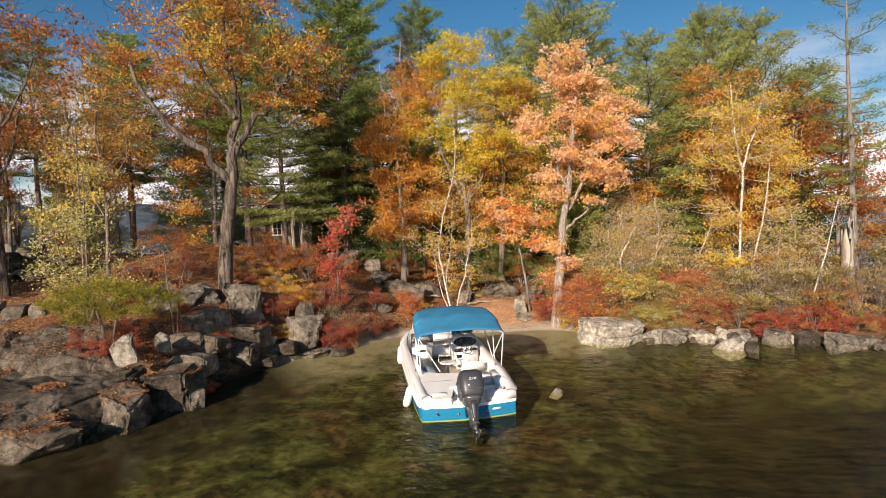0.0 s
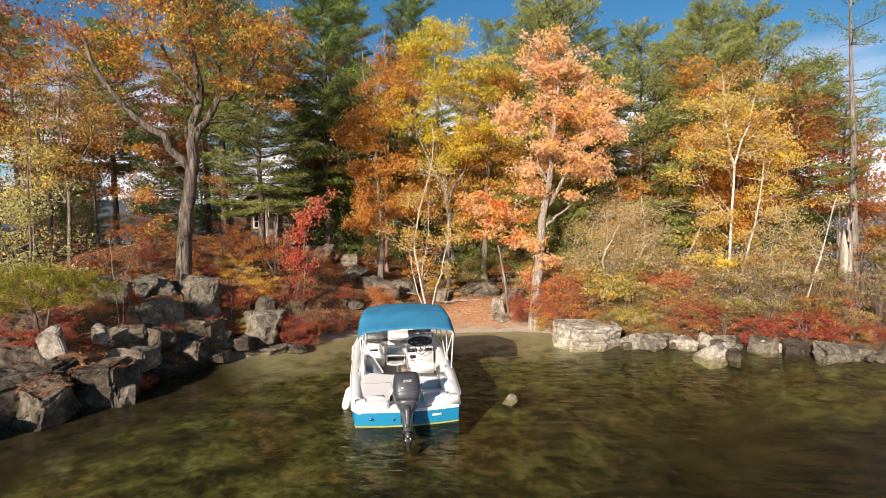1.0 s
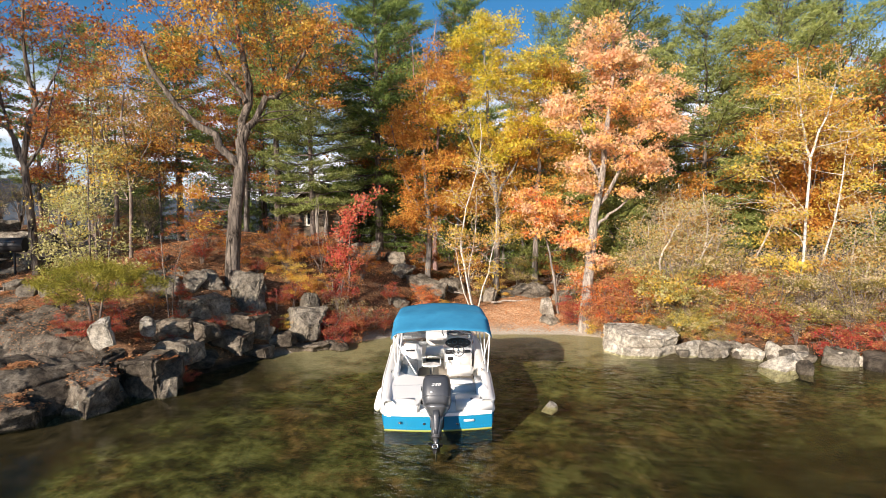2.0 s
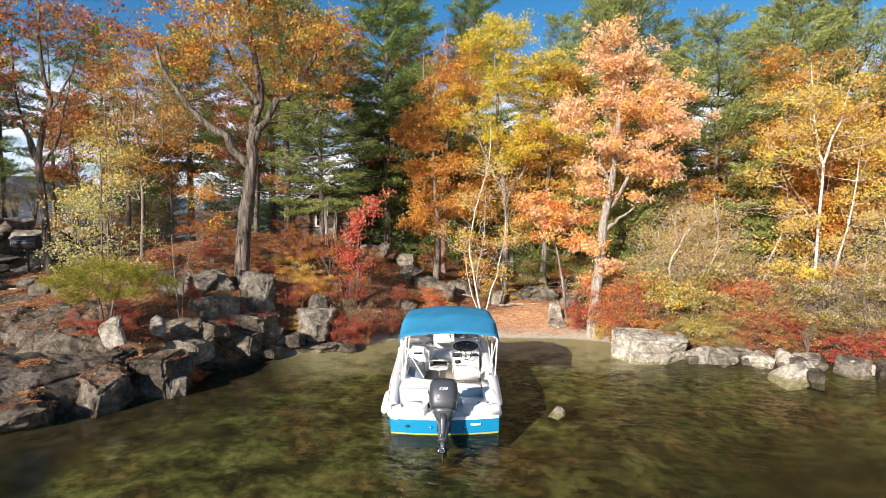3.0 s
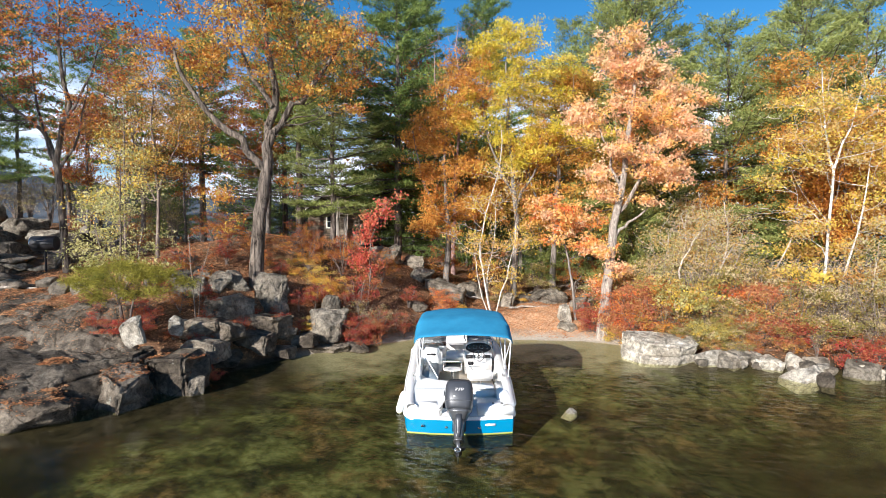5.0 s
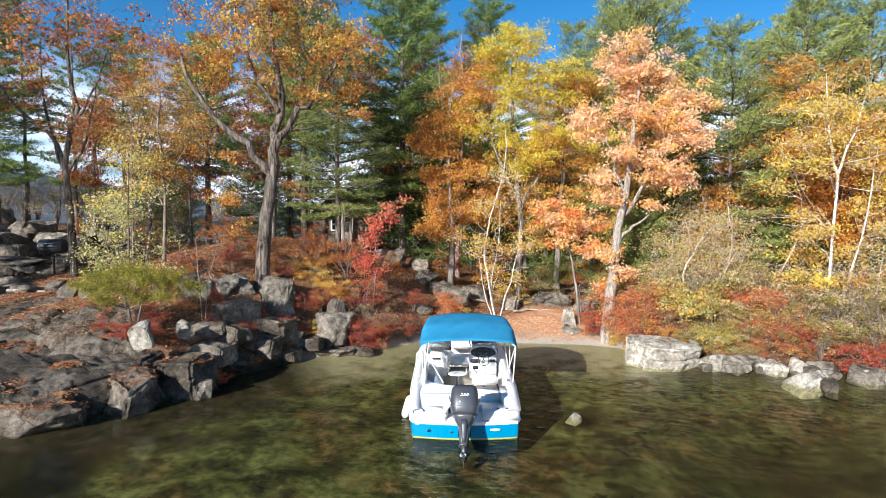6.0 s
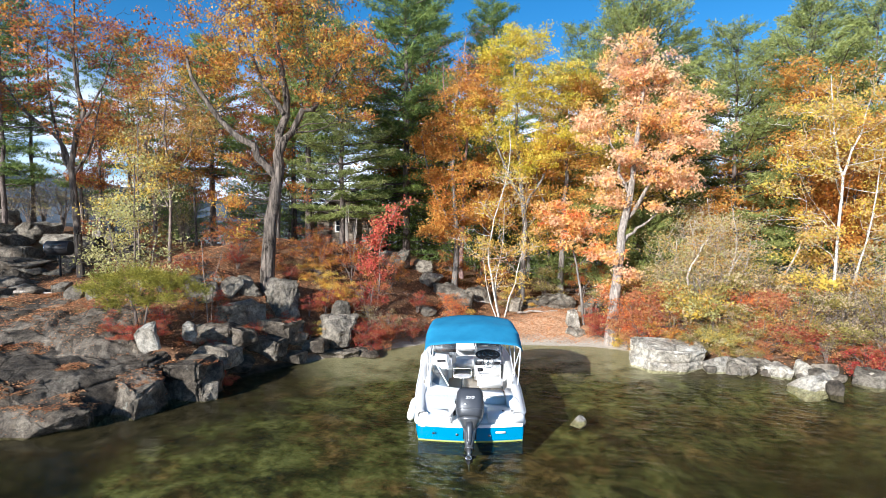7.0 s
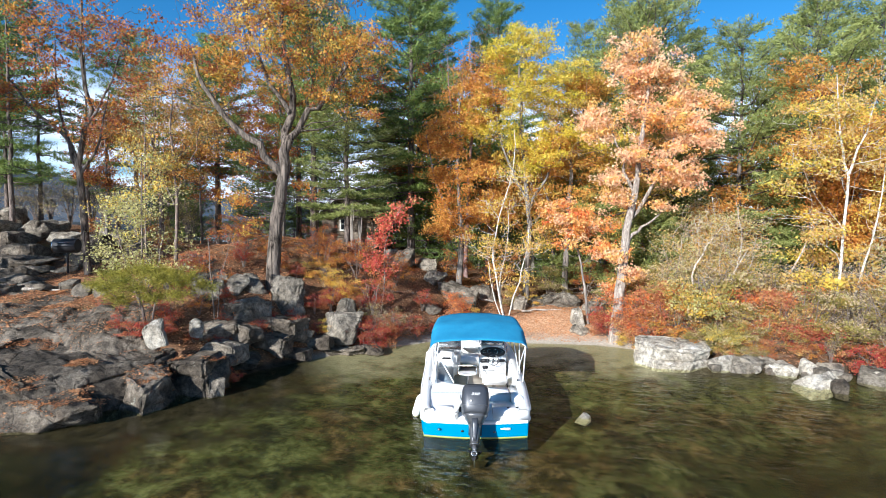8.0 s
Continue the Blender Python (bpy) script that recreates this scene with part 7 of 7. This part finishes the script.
def plank(name, x0, x1, y0, y1, z0, z1, mat, parent, label="", bev=0.01):
    bm = bmesh.new()
    bmesh.ops.create_cube(bm, size=1)
    for v in bm.verts:
        v.co = Vector(((x0 + x1) / 2 + v.co.x * (x1 - x0), (y0 + y1) / 2 + v.co.y * (y1 - y0), (z0 + z1) / 2 + v.co.z * (z1 - z0)))
    bmesh.ops.bevel(bm, geom=bm.edges[:], offset=bev, segments=1, affect="EDGES", clamp_overlap=True)
    return part(name, bm, mat, parent, label)


def cabin():
    """A small board cabin with its gable towards the lake."""
    c = new("cabin")
    cx, cy = -12.1, 33.9
    c.matrix_world = pose(cx, cy, ground_z(cx, cy) - 0.1, 0, 0, 14)
    tagged(c, "small weathered wooden cabin with white trim among the pines", "cabin")
    w, l, h, ridge = 1.7, 3.0, 2.1, 3.5
    for i in range(11):
        z0 = i * h / 11
        plank("board", -w, w, -l - 0.02 * (i % 2), -l + 0.06, z0, z0 + h / 11 - 0.01, M_BOARD, c)
    plank("side_wall", -w, -w + 0.1, -l + 0.07, l, 0, h, M_BOARD, c)
    plank("side_wall", w - 0.1, w, -l + 0.07, l, 0, h, M_BOARD, c)
    plank("rear_wall", -w + 0.1, w - 0.1, l - 0.1, l, 0, h, M_BOARD, c)
    for y in (-l, l - 0.06):
        bm = bmesh.new()
        vs = [bm.verts.new((x, yy, z)) for yy in (y, y + 0.06) for x, z in ((-w, h), (w, h), (0, ridge))]
        for q in ((0, 1, 2), (5, 4, 3), (0, 3, 4, 1), (1, 4, 5, 2), (2, 5, 3, 0)):
            bm.faces.new([vs[i] for i in q])
        part("gable", bm, M_BOARD, c)
    for s in (-1, 1):
        ang = math.degrees(math.atan2(ridge - h, w))
        bm = bmesh.new()
        bmesh.ops.create_cube(bm, size=1, matrix=pose(s * (w + 0.3) / 2, 0, (h + ridge) / 2 + 0.0, 0, s * ang, 0) @ Matrix.Diagonal((math.hypot(w + 0.45, ridge - h), 2 * l + 0.9, 0.1, 1)))
        part("roof", bm, M_SHINGLE, c, "weathered shingle roof slope")
        bm = bmesh.new()
        bmesh.ops.create_cube(bm, size=1, matrix=pose(s * (w + 0.3) / 2, -l - 0.47, (h + ridge) / 2 - 0.02, 0, s * ang, 0) @ Matrix.Diagonal((math.hypot(w + 0.45, ridge - h), 0.04, 0.18, 1)))
        part("bargeboard", bm, M_TRIM, c, "white bargeboard")
    for x in (-0.3,):
        win = plank("window", x - 0.24, x + 0.24, -l - 0.07, -l - 0.03, 1.05, 1.75, M_PANE, c, "small window with white frame")
        for q in ((x - 0.31, x - 0.22, 0.98, 1.82), (x + 0.22, x + 0.31, 0.98, 1.82), (x - 0.22, x + 0.22, 1.73, 1.82), (x - 0.22, x + 0.22, 0.98, 1.07), (x - 0.02, x + 0.02, 1.07, 1.73), (x - 0.22, x + 0.22, 1.38, 1.42)):
            plank("window_frame", q[0], q[1], -l - 0.1, -l - 0.072, q[2], q[3], M_TRIM, win)
    for x in (-1.6, 1.6):
        plank("porch_post", x - 0.06, x + 0.06, -l - 1.3, -l - 1.18, 0, 2.2, M_BOARD, c, "weathered porch post")
    plank("porch_beam", -1.7, 1.7, -l - 1.3, -l - 1.18, 2.21, 2.36, M_BOARD, c)
    plank("porch_floor", -1.7, 1.7, -l - 1.4, -l - 0.03, -0.1, 0.02, M_BOARD, c)
    return c


cabin()


def barrel_grill(x, y, turn):
    """A black barrel grill on one post."""
    g = new("barrel_grill")
    g.matrix_world = pose(x, y, ground_z(x, y) - 0.03, 0, 0, turn) @ Matrix.Scale(1.25, 4)
    tagged(g, "black barrel charcoal grill on a single steel post", "grill")
    prof = [(-0.36, 0.24), (-0.35, 0.255), (0.35, 0.255), (0.36, 0.24)]
    mesh_part("barrel", *tubes([[(np.array([p, 0, 1.0]), r) for p, r in prof]], 22), M_BLACK, g, "soot-black barrel", True)
    for s in (-1, 1):
        bm = bmesh.new()
        bmesh.ops.create_cone(bm, cap_ends=True, segments=26, radius1=0.25, radius2=0.245, depth=0.02, matrix=pose(s * 0.37, 0, 1.0, 0, 90, 0))
        part("end_cap", bm, M_STEEL if s < 0 else M_BLACK, g, "dull metal end" if s < 0 else "")
    rod("post", [(0.02, 0, 0.0), (0.02, 0, 0.77)], 0.035, M_BLACK, g)
    rod("handle", [(-0.2, -0.26, 1.1), (-0.2, -0.31, 1.12), (0.2, -0.31, 1.12), (0.2, -0.26, 1.1)], 0.012, M_STEEL, g)
    plank("grate", -0.3, 0.3, -0.3, -0.24, 0.98, 1.0, M_BLACK, g)
    return g


barrel_grill(-19.35, 19.3, 24)


def snag(x, y, high=2.5, thick=0.2):
    """A broken, bleached pine stub with a split top."""
    t = new("tree_snag")
    t.location = stand(x, y)
    tagged(t, "broken bleached tree stub with splintered top", "dead tree")
    rng = np.random.default_rng(3)
    n, rings = 16, 9
    vs = []
    for k in range(rings):
        for i in range(n):
            a = 6.283 * i / n
            tall = high + 0.3 * math.sin(a * 2 + 0.4) + 0.35 * rng.normal() * (k == rings - 1)
            r = thick * (1 - 0.28 * k / rings) * (1 + 0.12 * math.sin(3 * a + k * 0.2))
            vs.append((r * math.cos(a) - 0.01 * k, r * math.sin(a), tall * k / (rings - 1) - 0.1))
    idx = np.arange(rings * n).reshape(rings, n)
    f = np.stack([idx[:-1], np.roll(idx[:-1], -1, 1), np.roll(idx[1:], -1, 1), idx[1:]], -1).reshape(-1, 4)
    inner = np.array(vs) * np.array([0.72, 0.72, 1]) - np.array([0, 0, 0.02])
    m = len(vs)
    cap = np.stack([idx[-1], np.roll(idx[-1], -1), np.roll(idx[-1], -1) + m, idx[-1] + m], -1)
    mesh_part("trunk", np.concatenate([np.array(vs), inner]), np.concatenate([f, f[:, ::-1] + m, cap]), M_BARK_DEAD, t, "", False)
    for i, (a, h) in enumerate(((0.5, 0.8), (2.2, 0.45), (4.4, 0.6))):
        c = np.array([math.cos(a) * 0.6 * thick, math.sin(a) * 0.6 * thick, high - 0.25])
        mesh_part("splinter", *tubes([[(c, 0.3 * thick), (c + np.array([0.02, 0, h * 0.5]), 0.2 * thick), (c + np.array([-0.03, 0.02, h]), 0.008)]], 5), M_BARK_DEAD, t)
    return t


snag(15.6, 23.5, 3.1, 0.27)
snag(-8.55, 25.7, 1.8, 0.075)
snag(-8.2, 25.9, 1.4, 0.07)


def fallen_log(x, y, length, r, turn, seed, label="bleached fallen branch lying on the leaves"):
    rng = np.random.default_rng(seed)
    path = wander(rng, (-length / 2, 0, r), (length / 2, 0, r * 0.8), r, r * 0.5, 7, 0.02)
    ob = mesh_part("fallen_branch", *tubes([path], 9), M_BARK_DEAD, None, "", True)
    ob.matrix_world = pose(x, y, ground_z(x, y) - 0.02, 0, 0, turn)
    return tagged(ob, label, "fallen branch")


fallen_log(-17.0, 16.4, 1.6, 0.06, 10, 1)
fallen_log(1.0, 26.0, 2.4, 0.05, 30, 2)
fallen_log(-2.3, 26.1, 1.8, 0.045, -30, 4)
fallen_log(7.8, 21.9, 1.1, 0.05, 55, 5)
fallen_log(8.9, 23.0, 2.6, 0.03, 65, 6)
